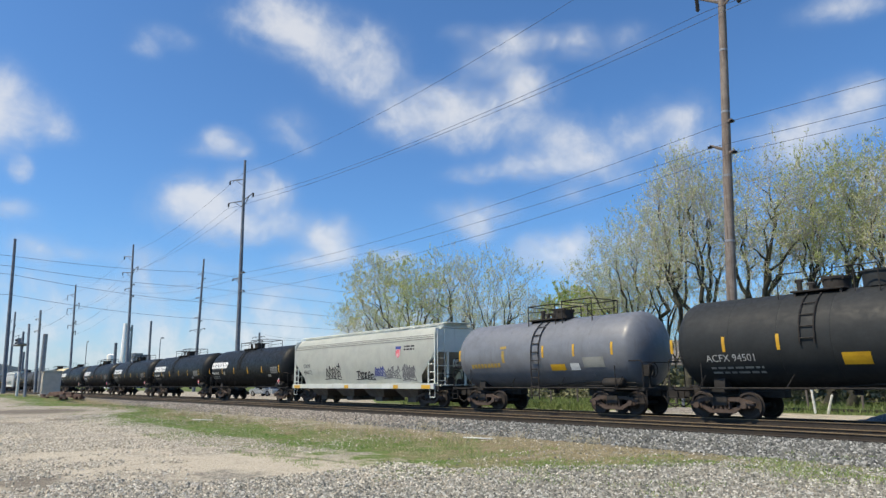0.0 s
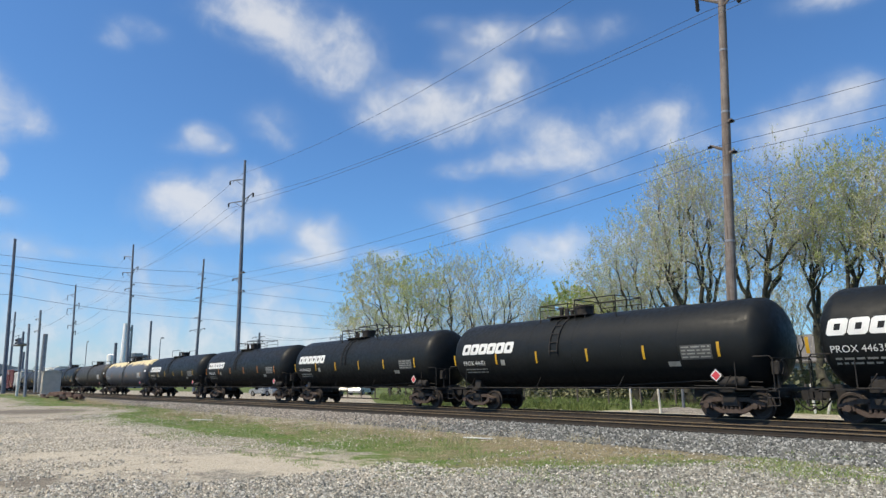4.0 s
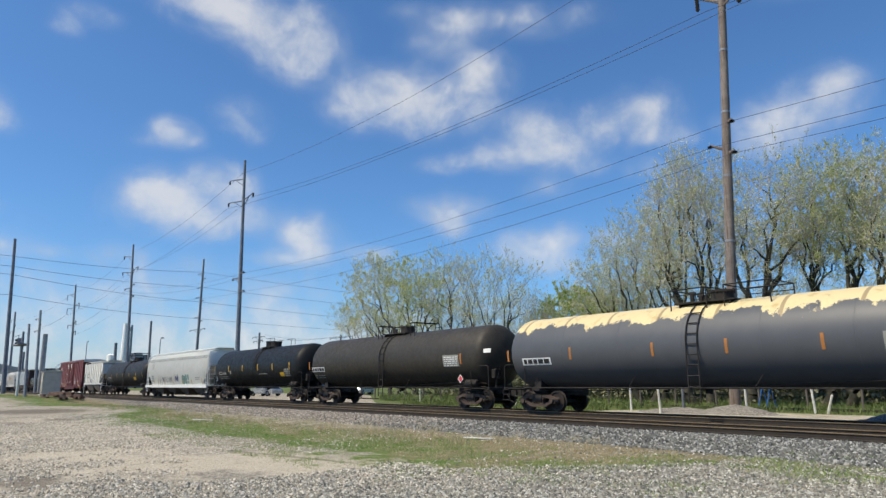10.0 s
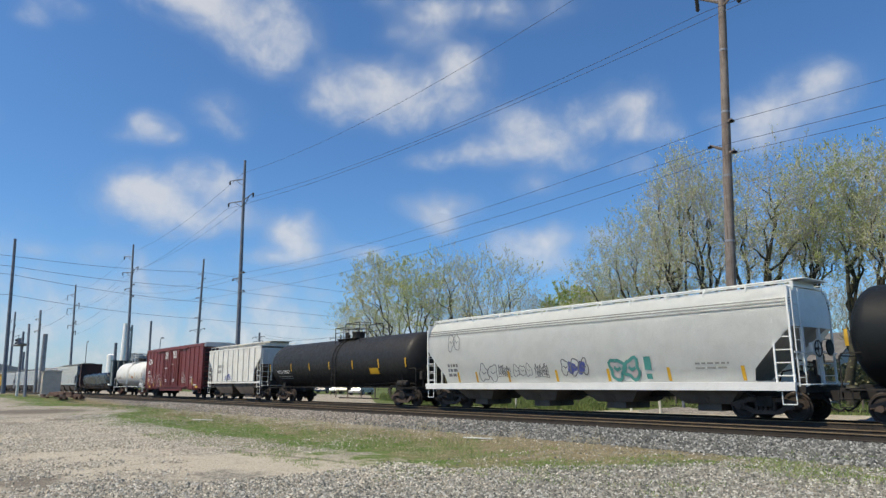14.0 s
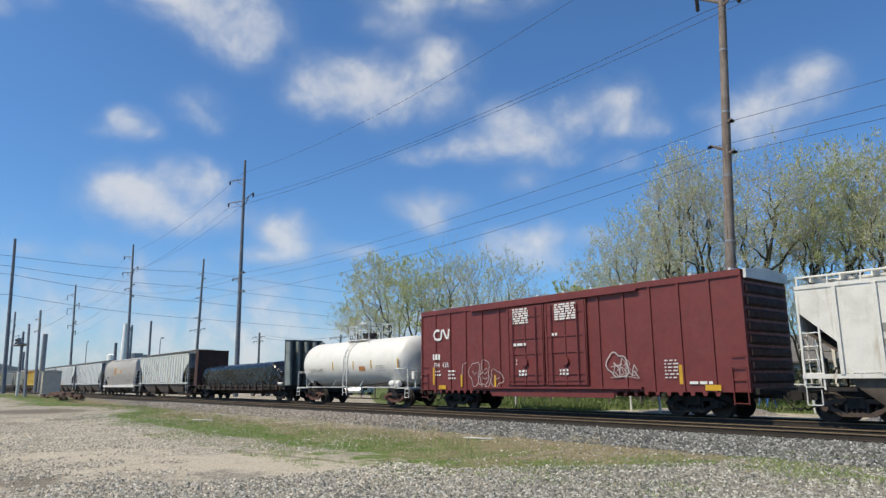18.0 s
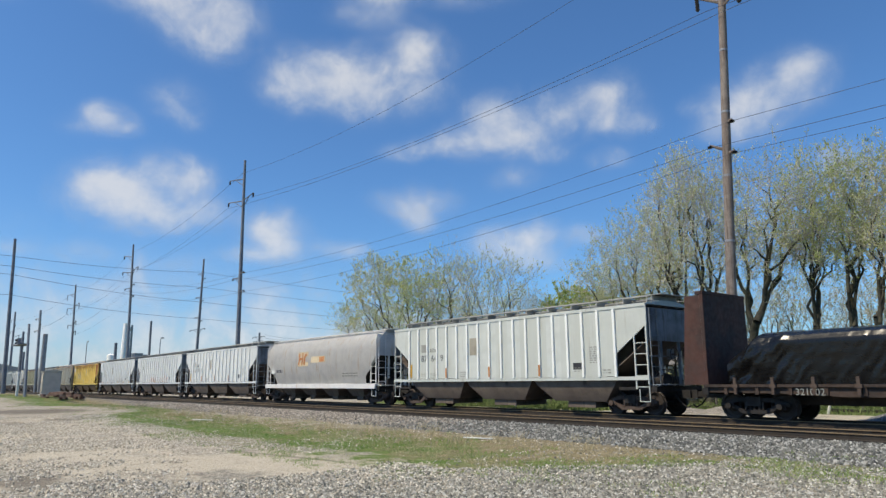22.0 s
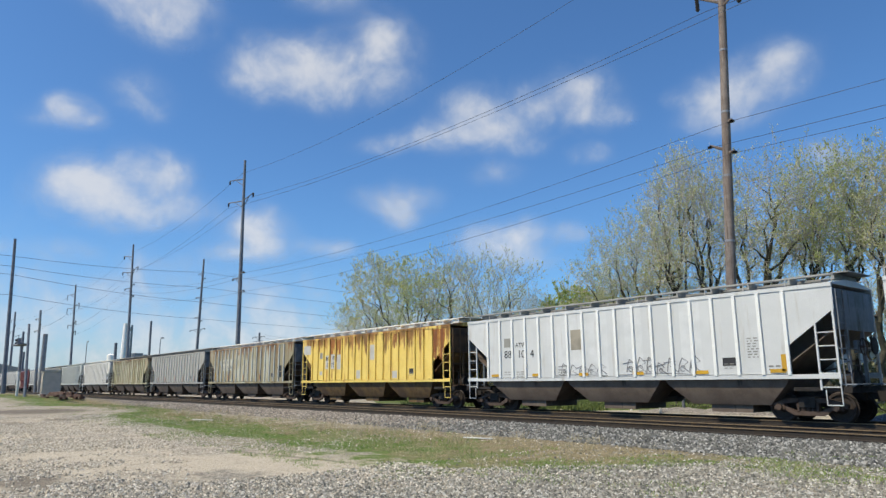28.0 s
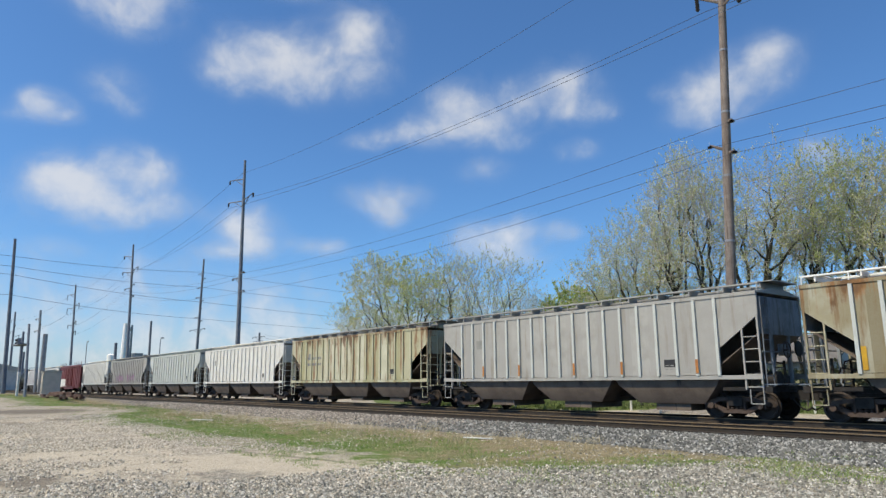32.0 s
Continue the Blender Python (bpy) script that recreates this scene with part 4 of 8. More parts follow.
# ---- bulkhead flat car with a wrapped load ----
def flat_car(name, label, length, hl):
    root = thing(name, label, "flat car", "freight cars of the passing train")
    lx = length / 2 - 3.0
    running_gear(root, length, lx, M_UNDER)
    hw = 1.5
    bm = bmesh.new()
    box(bm, -hl, hl, -hw, hw, 1.08, 1.18)
    for y in (-1, 1):
        prism(bm, [(-hl, 1.16), (-hl, 0.92), (-lx + 1.6, 0.88), (-lx + 3, 0.8), (lx - 3, 0.8), (lx - 1.6, 0.88), (hl, 0.92), (hl, 1.16)][::-1], y * (hw - 0.1) - 0.04, y * (hw - 0.1) + 0.04)
        box(bm, -hl, hl, y * hw - 0.03, y * hw + 0.03, 1.1, 1.19)
    box(bm, -lx, lx, -0.3, 0.3, 0.5, 1.08)
    for x in range(-8, 9):
        box(bm, x * 1.1 - 0.06, x * 1.1 + 0.06, -hw, hw, 0.85, 1.08)
    part("deck", bm, mat("rusty_brown_deck_steel", (0.035, 0.024, 0.019), (0.06, 0.038, 0.027), 0.8, streak=(0.1, 0.055, 0.033), streak_at=(0.58, 0.75)), root)
    for y in (-1, 1):
        for i in range(14):
            x = -hl + 1.2 + (2 * hl - 2.4) * i / 13
            put("stake_pocket", shared("stake", M_TRUCK, lambda b: (box(b, -0.05, 0.05, -0.07, 0.02, 0.86, 1.42), box(b, -0.1, 0.1, -0.08, 0.02, 1.08, 1.2)), "stake_pocket"), root, pose(x, y * (hw + 0.04), 0, 0, 0, 0 if y < 0 else 180))
    for s, m_in in ((-1, mat("rust_brown_bulkhead", (0.07, 0.03, 0.022), (0.04, 0.022, 0.018), 0.8)), (1, mat("dark_blue_green_bulkhead", (0.055, 0.075, 0.08), (0.04, 0.05, 0.055), 0.7, streak=(0.09, 0.05, 0.03)))):
        bm = bmesh.new()
        x = s * (hl - 0.05)
        slab(bm, min(x, x - s * 0.14), max(x, x - s * 0.14), -hw, hw, 1.18, 4.5, 0.02)
        slab(bm, min(x - s * 0.16, x + s * 0.16), max(x - s * 0.16, x + s * 0.16), -hw, hw, 4.42, 4.54, 0.01)
        bh = part("bulkhead", bm, m_in, root)
        for y in (-1.4, -0.7, 0.0, 0.7, 1.4):
            bm = bmesh.new()
            p = [(x, 1.18), (x + s * 0.85, 1.18), (x + s * 0.58, 4.4), (x, 4.4)]
            prism(bm, p if s > 0 else p[::-1], y - 0.07, y + 0.07)
            # front ribs are coloured paler than their plate to show lit faces
            part("bulkhead_rib", bm, m_in if s < 0 else mat("faded_grey_green_rib", (0.2, 0.235, 0.23), (0.14, 0.165, 0.16), 0.7, streak=(0.11, 0.06, 0.035), streak_at=(0.55, 0.72)), bh)
        bm = bmesh.new()
        box(bm, min(x, x + s * 0.9), max(x, x + s * 0.9), -0.25, 0.25, 0.7, 1.05)
        box(bm, x - 0.1, x + 0.1, -hw, hw, 0.85, 1.08)
        part("end_sill", bm, M_UNDER, root)
    # the wrapped load rests on the deck
    bm = bmesh.new()
    n, x0, x1 = 260, -hl + 0.75, hl - 0.9
    rough_prof = [(-1.33, 1.2), (-1.35, 1.6), (-1.38, 2.1), (-1.41, 2.68), (-1.32, 2.86), (-1.0, 3.0), (0, 3.1), (1.0, 3.0), (1.32, 2.86), (1.41, 2.68), (1.35, 1.6), (1.33, 1.2)]
    prof = []
    for (ya, za), (yb, zb) in zip(rough_prof, rough_prof[1:]):
        prof += [(ya + (yb - ya) * k / 4, za + (zb - za) * k / 4) for k in range(4)]
    prof.append(rough_prof[-1])
    rings = []
    for i in range(n + 1):
        u = i / n
        x = x0 + (x1 - x0) * u
        taper = min(1.0, 0.5 + 7 * u) * min(1.0, 0.55 + 5 * (1 - u)) * (0.93 + 0.07 * u)
        # tied folds gather at both ends and along the deck
        ends = max(0.0, 1 - u / 0.16) + max(0.0, 1 - (1 - u) / 0.2)
        ring = []
        for y, z in prof:
            low = max(0.0, min(1.0, (2.2 - z) / 0.9))
            soft = noise.noise(Vector((x * 0.55, y * 0.9, z * 0.8)))
            patch = max(0.0, min(1.0, 0.5 + 1.6 * noise.noise(Vector((x * 0.35, 3.1, 0.4)))))
            way = -1 if u < 0.3 else 1
            fold = math.sin(7.5 * x + way * 5.5 * z + 5.0 * soft) + 0.6 * math.sin(13.0 * x + way * 8.0 * z + 7.0 * soft)
            w = 0.02 * soft + 0.02 * fold * (0.5 * low * patch + 1.5 * min(1.0, ends)) + 0.13 * ends * noise.noise(Vector((x * 1.5, y * 1.3, z * 1.6)))
            zz = 1.2 + (z - 1.2) * taper * (1 + 0.5 * w)
            ring.append(bm.verts.new((x, y * (1 + w) * (0.7 + 0.3 * taper), zz)))
        rings.append(ring)
    for a, b in zip(rings, rings[1:]):
        for j in range(len(prof) - 1):
            bm.faces.new((a[j], b[j], b[j + 1], a[j + 1]))
    bm.faces.new(rings[0][::-1])
    bm.faces.new(rings[-1])
    part("wrapped_load", bm, M_TARP, root, "long load under wrinkled glossy black plastic")
    bm = bmesh.new()
    bmesh.ops.create_icosphere(bm, subdivisions=2, radius=0.3)
    for v in bm.verts:
        v.co.z *= 0.5
        v.co.x *= 1.3
        v.co += v.co * noise.noise(v.co * 4) * 0.3
    part("white_sack", bm, M_LINER, root, "small white bundle", pose(hl - 1.3, -1.2, 1.3))
    return root
# ---- the cars, from the head of the train to its tail ----
# couplings behind each car, in metres along the track at the start of the clip
HEAD = -2.6
COUPLINGS = [-15.55, -28.25, -46.5, -63.5, -81.65, -99.8, -117.95, -136.6, -157.05, -176.85, -195.2, -216.1, -236.4, -249.5, -269.9, -284.6, -306.7,
             -325.3, -343.3, -361.9, -379.45, -398.3, -416.4, -434.9, -453.3, -471.1, -489.2, -506.9, -525.2, -542.6, -561.5, -580.0, -598.4, -617.0]
CARS = []


def span(i):
    a = HEAD if i == 0 else COUPLINGS[i - 1]
    b = COUPLINGS[i]
    return a - b, (a + b) / 2


def run(ob, i):
    CARS.append((ob, span(i)[1]))
    return ob


L = lambda i: span(i)[0]
R1, CZ1 = 1.6, 2.65
LABEL_BLACK = "black tank car with white emblem and yellow tape stripes"

c = run(tank_car("tank_car", "faded slate-black tank car with white stencilled number", L(0), L(0) - 1.3, R1, CZ1, M_SLATE, M_UNDER, -0.6, "box", ladder_full=False, tape_at=(-5.6, -3.55, -1.65, 2.4, 5.2), tape_z=-0.15, bonnet_x=1.1), 0)
tank_text(c, "ACFX 94501", 0.25, -4.3, 1.97, R1, CZ1, mat("worn_white_lettering", (0.5, 0.5, 0.48), (0.36, 0.36, 0.35), 0.6, scale=8, bump=0.0))
tank_bars(c, -4.2, 1.72, 1.9, 2, 0.07, 0.09, R1, CZ1, M_GREYP, 3)
tank_block(c, 0.23, 1.78, 0.8, 0.37, R1, CZ1, M_YEL)

c = run(tank_car("tank_car", "short grey tank car with yellow stencils and dark railing", L(1), L(1) - 1.3, 1.58, 2.6, M_GREYT, M_UNDER, 0.3, "rails", tape_at=(-5.1, 0.66, 2.44, 4.46), tape_z=-0.02,
                 rails=((-1.1, 0.6, 0.62), (1.0, 2.7, 0.7))), 1)
for k in range(9):
    tank_block(c, -4.26 + 0.24 * k, 1.98 + 0.004 * k, 0.18, 0.2, 1.58, 2.6, M_YSTEN, "stencil_mark")
tank_block(c, -2.1, 2.85, 0.4, 0.13, 1.58, 2.6, M_YSTEN, "stencil_mark")
tank_block(c, -2.0, 2.2, 0.16, 0.58, 1.58, 2.6, M_YSTEN, "stencil_mark")
tank_block(c, 1.03, 1.8, 0.84, 0.27, 1.58, 2.6, M_YEL)
tank_block(c, 2.17, 1.8, 0.5, 0.29, 1.58, 2.6, M_LINER)
tank_block(c, 2.9, 1.9, 1.1, 0.42, 1.58, 2.6, M_GREYP)

c = run(rounded_hopper("hopper_car", "light grey rounded covered hopper with graffiti and white sill", L(2), M_SAGEH, 8.3, 4.3, M_PALEH, 4, M_GREYP), 2)
side_text(c, "CNW", 0.27, -6.8, 2.36, -1.64, M_INK)
side_text(c, "490672", 0.27, -6.8, 1.94, -1.61, M_INK)
flank(c, "graffiti", lambda b: scribble(b, -3.7, 1.62, 1.9, 0.95, -1.6, 4, 0.085), M_INK)
flank(c, "graffiti", lambda b: scribble(b, 0.3, 1.55, 1.9, 0.5, -1.6, 5, 0.09), M_INK)
flank(c, "graffiti", lambda b: scribble(b, 5.2, 1.5, 1.2, 0.9, -1.6, 9, 0.09, 4), M_GREYG)
flank(c, "graffiti", lambda b: scribble(b, 3.4, 1.6, 1.5, 0.6, -1.6, 31, 0.07, 4), M_GREYG)
flank(c, "graffiti", lambda b: scribble(b, 2.3, 1.75, 1.1, 0.5, -1.61, 6, 0.08, 2), M_BLUEG)
flank(c, "emblem", lambda b: prism(b, [(4.6, 3.2), (4.63, 2.86), (4.85, 2.72), (5.07, 2.86), (5.1, 3.2)], -1.616, -1.61), M_PLACARD, "faded red and white shield")
flank(c, "emblem", lambda b: prism(b, [(4.6, 3.21), (5.1, 3.21), (5.12, 3.38), (4.58, 3.38)], -1.616, -1.61), M_BLUEG, "dark blue head of the shield")
flank(c, "stencil", lambda b: bars_of(b, 5.4, 3.3, 1.0, 2, 0.09, 0.08, -1.6), M_INK)
for x0, w in ((-8.0, 0.9), (-1.0, 0.5), (4.5, 0.5), (7.2, 0.8)):
    flank(c, "tape_stripe", lambda b: panel(b, x0, 1.0, w, 0.2, -1.7), M_YEL)

hug(c, 4.3)

for i, number in ((3, "44635"), (4, "44681"), (5, "44367"), (6, "43672"), (7, "44351")):
    c = run(tank_car("tank_car", LABEL_BLACK, L(i), L(i) - 1.3, R1, CZ1, M_BLACK, M_UNDER, -0.9, "rails" if i != 7 else "low", tape_at=(-7.85, -4.75, -2.1, 0.8, 3.6, 6.7), tape_z=-0.3,
                     ladder_full=False, tape=M_ORG if i == 6 else M_YEL, rails=((-1.5, 0.2, 0.5), (0.6, 2.8, 0.62))), i)
    emblem_row(c, -7.26, 2.66, 6, 0.58, 0.52, 0.03, R1, CZ1, M_LINER)
    tank_text(c, "PROX " + number, 0.22, -7.2, 2.14, R1, CZ1, M_LINER)
    tank_bars(c, -7.1, 1.92, 1.6, 2, 0.06, 0.08, R1, CZ1, M_GREYP, i)
    tank_block(c, -4.45, 2.1, 0.28, 0.26, R1, CZ1, M_GREYP)
    tank_block(c, 5.2, 2.08, 1.25, 0.52, R1, CZ1, M_DIMP)
    tank_bars(c, 5.25, 2.5, 1.15, 4, 0.05, 0.07, R1 + 0.012, CZ1, M_GREYP, i + 20)
    tank_block(c, 4.6, 1.85, 0.5, 0.18, R1, CZ1, M_GREYP, "plate")
    placard(c, 6.45, 1.5)

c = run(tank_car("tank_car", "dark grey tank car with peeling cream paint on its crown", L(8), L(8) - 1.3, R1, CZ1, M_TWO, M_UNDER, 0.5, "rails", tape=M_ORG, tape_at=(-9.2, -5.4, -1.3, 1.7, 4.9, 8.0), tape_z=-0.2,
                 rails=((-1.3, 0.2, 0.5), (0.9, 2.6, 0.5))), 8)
tank_block(c, -8.3, 2.06, 1.75, 0.32, R1, CZ1, M_LINER)
tank_bars(c, -8.2, 2.12, 1.55, 1, 0.2, 0.1, R1 + 0.012, CZ1, M_INK, 3)
tank_block(c, 6.6, 2.12, 1.25, 0.6, R1, CZ1, M_GREYP)
tank_bars(c, 6.7, 2.58, 1.1, 5, 0.05, 0.055, R1 + 0.012, CZ1, M_LINER, 8)
tank_block(c, 9.15, 2.75, 0.55, 0.2, R1 * 0.9, CZ1, M_LINER)
placard(c, 7.6, 1.5)

c = run(tank_car("tank_car", "sooty brown-black tank car with white number panel", L(9), L(9) - 1.3, R1, CZ1, M_BROWN, M_UNDER, 0.2, "rails", tape=M_ORG, tape_at=(-9.0, 7.4), tape_z=-0.2,
                 rails=((-1.5, -1.1, 0.5), (1.9, 2.3, 0.5))), 9)
tank_block(c, -8.6, 2.08, 1.7, 0.3, R1, CZ1, M_LINER)
tank_bars(c, -8.5, 2.13, 1.5, 1, 0.2, 0.1, R1 + 0.012, CZ1, M_INK, 3)
tank_bars(c, -8.4, 1.8, 1.3, 2, 0.06, 0.08, R1, CZ1, M_GREYP, 5)
tank_block(c, 5.95, 2.12, 1.3, 0.6, R1, CZ1, M_GREYP)
tank_bars(c, 6.05, 2.58, 1.1, 5, 0.05, 0.055, R1 + 0.012, CZ1, M_LINER, 8)
tank_block(c, 9.0, 2.75, 0.55, 0.2, R1 * 0.9, CZ1, M_LINER)
placard(c, 7.2, 1.5)

c = run(tank_car("tank_car", "clean black tank car with round bonnet and yellow tape", L(10), L(10) - 1.3, R1, CZ1, M_BLACK, M_UNDER, 0.8, "box", ladder_full=False, tape_at=(-8.25, -4.8, -1.8, 1.26, 4.0, 6.9), tape_z=-0.12, bonnet_x=0.5), 10)
tank_text(c, "CCSX 1038", 0.25, -7.15, 2.12, R1, CZ1, M_LINER)
tank_bars(c, -7.1, 1.9, 2.0, 2, 0.06, 0.08, R1, CZ1, M_GREYP, 5)
tank_block(c, -4.6, 2.15, 0.3, 0.26, R1, CZ1, M_GREYP)
tank_bars(c, 1.4, 2.05, 1.5, 1, 0.06, 0.1, R1, CZ1, M_GREYP, 6)
tank_bars(c, 6.0, 2.3, 0.9, 4, 0.1, 0.05, R1, CZ1, M_GREYP, 7)
tank_block(c, 5.2, 1.85, 0.7, 0.3, R1, CZ1, M_YEL)

c = run(rounded_hopper("hopper_car", "clean white rounded covered hopper with coloured graffiti", L(11), M_WHITEH, 9.75, 4.42, M_LINER, 4, M_GREYP), 11)
flank(c, "stencil", lambda b: bars_of(b, -8.0, 2.1, 0.8, 3, 0.14, 0.1, -1.6, 4), M_GREYG)
flank(c, "graffiti", lambda b: blob_letters(b, -5.6, 1.35, 1.3, 0.8, -1.6, 11, 2, 0.04), M_GREYG)
flank(c, "graffiti", lambda b: scribble(b, -4.2, 1.6, 0.8, 0.55, -1.59, 12, 0.04, 4), M_GREYG)
flank(c, "graffiti", lambda b: blob_letters(b, -3.2, 1.55, 1.2, 0.55, -1.6, 16, 3, 0.03), M_GREYG)
flank(c, "graffiti", lambda b: scribble(b, -1.8, 1.55, 0.8, 0.55, -1.59, 17, 0.04, 4), M_GREYG)
flank(c, "graffiti", lambda b: blob_letters(b, -7.9, 2.9, 0.9, 0.9, -1.62, 18, 2, 0.035), M_GREYG)
flank(c, "graffiti", lambda b: blob_letters(b, 0.15, 1.65, 1.0, 0.5, -1.605, 13, 2), M_BLUEG, "blue swollen letters")
flank(c, "graffiti", lambda b: blob_letters(b, -0.2, 1.6, 1.5, 0.65, -1.615, 13, 3, 0.05), M_GREYG)
flank(c, "graffiti", lambda b: blob_letters(b, 2.4, 1.4, 1.4, 0.8, -1.605, 14, 2), mat("grey_pink_spray_fill", (0.42, 0.36, 0.35), (0.25, 0.3, 0.3), 0.6, scale=3, bump=0.0), "grey and pink swollen letters")
flank(c, "graffiti", lambda b: (blob_letters(b, 2.4, 1.4, 1.4, 0.8, -1.615, 14, 2, 0.13), panel(b, 4.05, 1.75, 0.3, 0.5, -1.615), panel(b, 4.08, 1.4, 0.24, 0.2, -1.615)), M_TEALG)
for x0 in (-7.3, -5.9, -3.6, -0.6, 2.2, 5.0, 7.9):
    flank(c, "tape_stripe", lambda b: panel(b, x0, 1.32, 0.13, 0.5, -1.61), M_YEL)
flank(c, "stencil", lambda b: bars_of(b, 6.2, 1.9, 1.3, 2, 0.06, 0.1, -1.58, 4), M_GREYP)
hug(c, 4.42)

c = run(tank_car("tank_car", "black tank car with yellow panel and tall railing", L(12), L(12) - 1.3, R1, CZ1, M_SOOT, M_UNDER, 0.8, "rails", tape_at=(-9.1, -5.6, -2.8, 0.0, 3.0, 6.0, 8.8), tape_z=-0.25), 12)
tank_text(c, "MTZX 330053", 0.25, -8.0, 2.03, R1, CZ1, M_LINER)
tank_bars(c, -7.9, 1.8, 2.2, 2, 0.06, 0.08, R1, CZ1, M_GREYP, 5)
tank_block(c, 4.9, 1.85, 1.0, 0.36, R1, CZ1, M_YEL)

c = run(ribbed_hopper("hopper_car", "short weathered grey-white two-bay covered hopper", L(13), M_GREYH, 5.75, 4.2, 2, 9, M_BAY, cut=1.2), 13)
flank(c, "stencil", lambda b: bars_of(b, -3.4, 2.7, 1.3, 2, 0.26, 0.2, -1.612, 4), M_GREYP)
flank(c, "graffiti", lambda b: scribble(b, -1.6, 1.7, 1.2, 0.4, -1.61, 15), M_BLUEG)

c = run(boxcar("boxcar", "oxide-red high boxcar with double plug doors and graffiti", L(14), 9.25, M_BOX), 14)
flank(c, "emblem", lambda b: (stroke(b, [(-7.62, 4.02), (-7.8, 4.06), (-8.0, 4.0), (-8.1, 3.82), (-8.02, 3.63), (-7.8, 3.56), (-7.5, 3.58)], -1.616, 0.13),
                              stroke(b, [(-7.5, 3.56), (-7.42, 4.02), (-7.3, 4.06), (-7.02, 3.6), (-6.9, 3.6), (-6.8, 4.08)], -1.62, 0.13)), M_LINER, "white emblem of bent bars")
side_text(c, "794  428", 0.26, -8.15, 2.1, -1.614, M_LINER)
flank(c, "stencil", lambda b: (bars_of(b, -8.2, 2.5, 0.7, 1, 0.3, 0.1, -1.614, 3), bars_of(b, -8.0, 1.85, 0.5, 2, 0.08, 0.1, -1.614, 4), bars_of(b, -6.9, 1.85, 0.6, 3, 0.08, 0.1, -1.614, 6),
                               bars_of(b, -2.0, 4.6, 1.1, 7, 0.07, 0.035, -1.72, 7), bars_of(b, 0.7, 4.6, 1.2, 7, 0.07, 0.035, -1.72, 8), bars_of(b, -1.6, 1.75, 0.5, 2, 0.1, 0.05, -1.72, 17), bars_of(b, 0.9, 1.75, 0.5, 2, 0.1, 0.05, -1.72, 18), bars_of(b, 0.5, 3.3, 0.4, 1, 0.12, 0.05, -1.72, 19), bars_of(b, 7.0, 1.2, 0.9, 1, 0.1, 0.05, -1.614, 20), bars_of(b, -1.75, 2.4, 0.16, 3, 0.1, 0.06, -1.72, 7), bars_of(b, 1.2, 2.4, 0.16, 3, 0.1, 0.06, -1.72, 7), bars_of(b, -1.9, 2.95, 0.9, 1, 0.12, 0.1, -1.72, 8),
                               bars_of(b, 6.0, 2.05, 0.6, 6, 0.045, 0.08, -1.614, 9)), M_LINER)
flank(c, "graffiti", lambda b: (blob_letters(b, -5.2, 1.15, 1.5, 1.2, -1.614, 23, 2, 0.035), blob_letters(b, -4.5, 1.1, 1.7, 0.8, -1.616, 27, 2, 0.035), stroke(b, [(-5.8, 1.1), (-5.75, 2.2), (-5.4, 2.3)], -1.615, 0.04)), M_PALEG)
flank(c, "graffiti", lambda b: (blob_letters(b, 3.4, 1.4, 0.9, 1.1, -1.614, 25, 1, 0.06), scribble(b, 3.6, 1.5, 1.2, 0.7, -1.617, 26, 0.04, 2)), M_PALEG)
for x0, z0, w, h in ((-8.2, 1.2, 0.14, 0.9), (-5.9, 1.1, 0.14, 0.6), (-3.4, 1.05, 0.14, 0.6), (-7.7, 0.98, 0.6, 0.2), (6.6, 1.2, 0.14, 0.7), (7.6, 0.98, 0.6, 0.2)):
    flank(c, "tape_stripe", lambda b: panel(b, x0, z0, w, h, -1.616), M_YEL)

c = run(tank_car("tank_car", "white tank car with white railings and tall ladder platform", L(15), 12.9, 1.5, 2.58, M_WHITET, M_LINER, 0.1, "rails", tape_at=(-1.7, 0.9, 3.0, 5.85), tape_z=-0.2, rails=((-0.7, 0.2, 0.85), (0.5, 1.7, 1.0)), truck_mat=mat("red_brown_rusty_steel", (0.13, 0.062, 0.045), (0.07, 0.04, 0.032), 0.85, grain=22, bump=0.4)), 15)
tank_text(c, "GATX 61459", 0.24, -4.85, 2.06, 1.5, 2.58, M_GREYP)
tank_block(c, 1.56, 2.05, 0.7, 0.28, 1.5, 2.58, M_RUSTG)
tank_bars(c, 3.5, 2.3, 1.0, 3, 0.05, 0.08, 1.5, 2.58, mat("pale_grey_stencil", (0.5, 0.5, 0.48), bump=0.0), 6)

c = run(flat_car("flat_car", "rusty bulkhead flat car with load wrapped in black plastic", L(16), 9.6), 16)
side_text(c, "321002", 0.22, -6.4, 0.85, -1.6, M_GREYP)

HOPPERS = [
    (17, "pale blue-grey ribbed covered hopper with dark bays", M_PALEH, "87649"), (19, "pale grey ribbed covered hopper with clean sides", M_COOLH, "88043"),
    (20, "pale ribbed covered hopper with faint graffiti along the sill", M_COOLH, ""), (21, "pale blue-grey ribbed covered hopper with yellow tape", M_COOLH, "88104"),
    (22, "bright yellow rust-streaked ribbed covered hopper", M_YELLOWH, ""), (23, "brown rust-streaked buff covered hopper", M_BUFFH, ""),
    (24, "dull grey streaked ribbed covered hopper", M_DULLH, ""), (25, "rusty pale olive covered hopper", M_OLIVEH, ""), (26, "white-grey ribbed covered hopper", M_GREYH, ""),
    (27, "pale grey ribbed covered hopper", M_PALEH, ""), (28, "grey covered hopper with purple swollen graffiti", M_DULLH, ""), (29, "white-grey ribbed covered hopper near the tail", M_GREYH, "")]
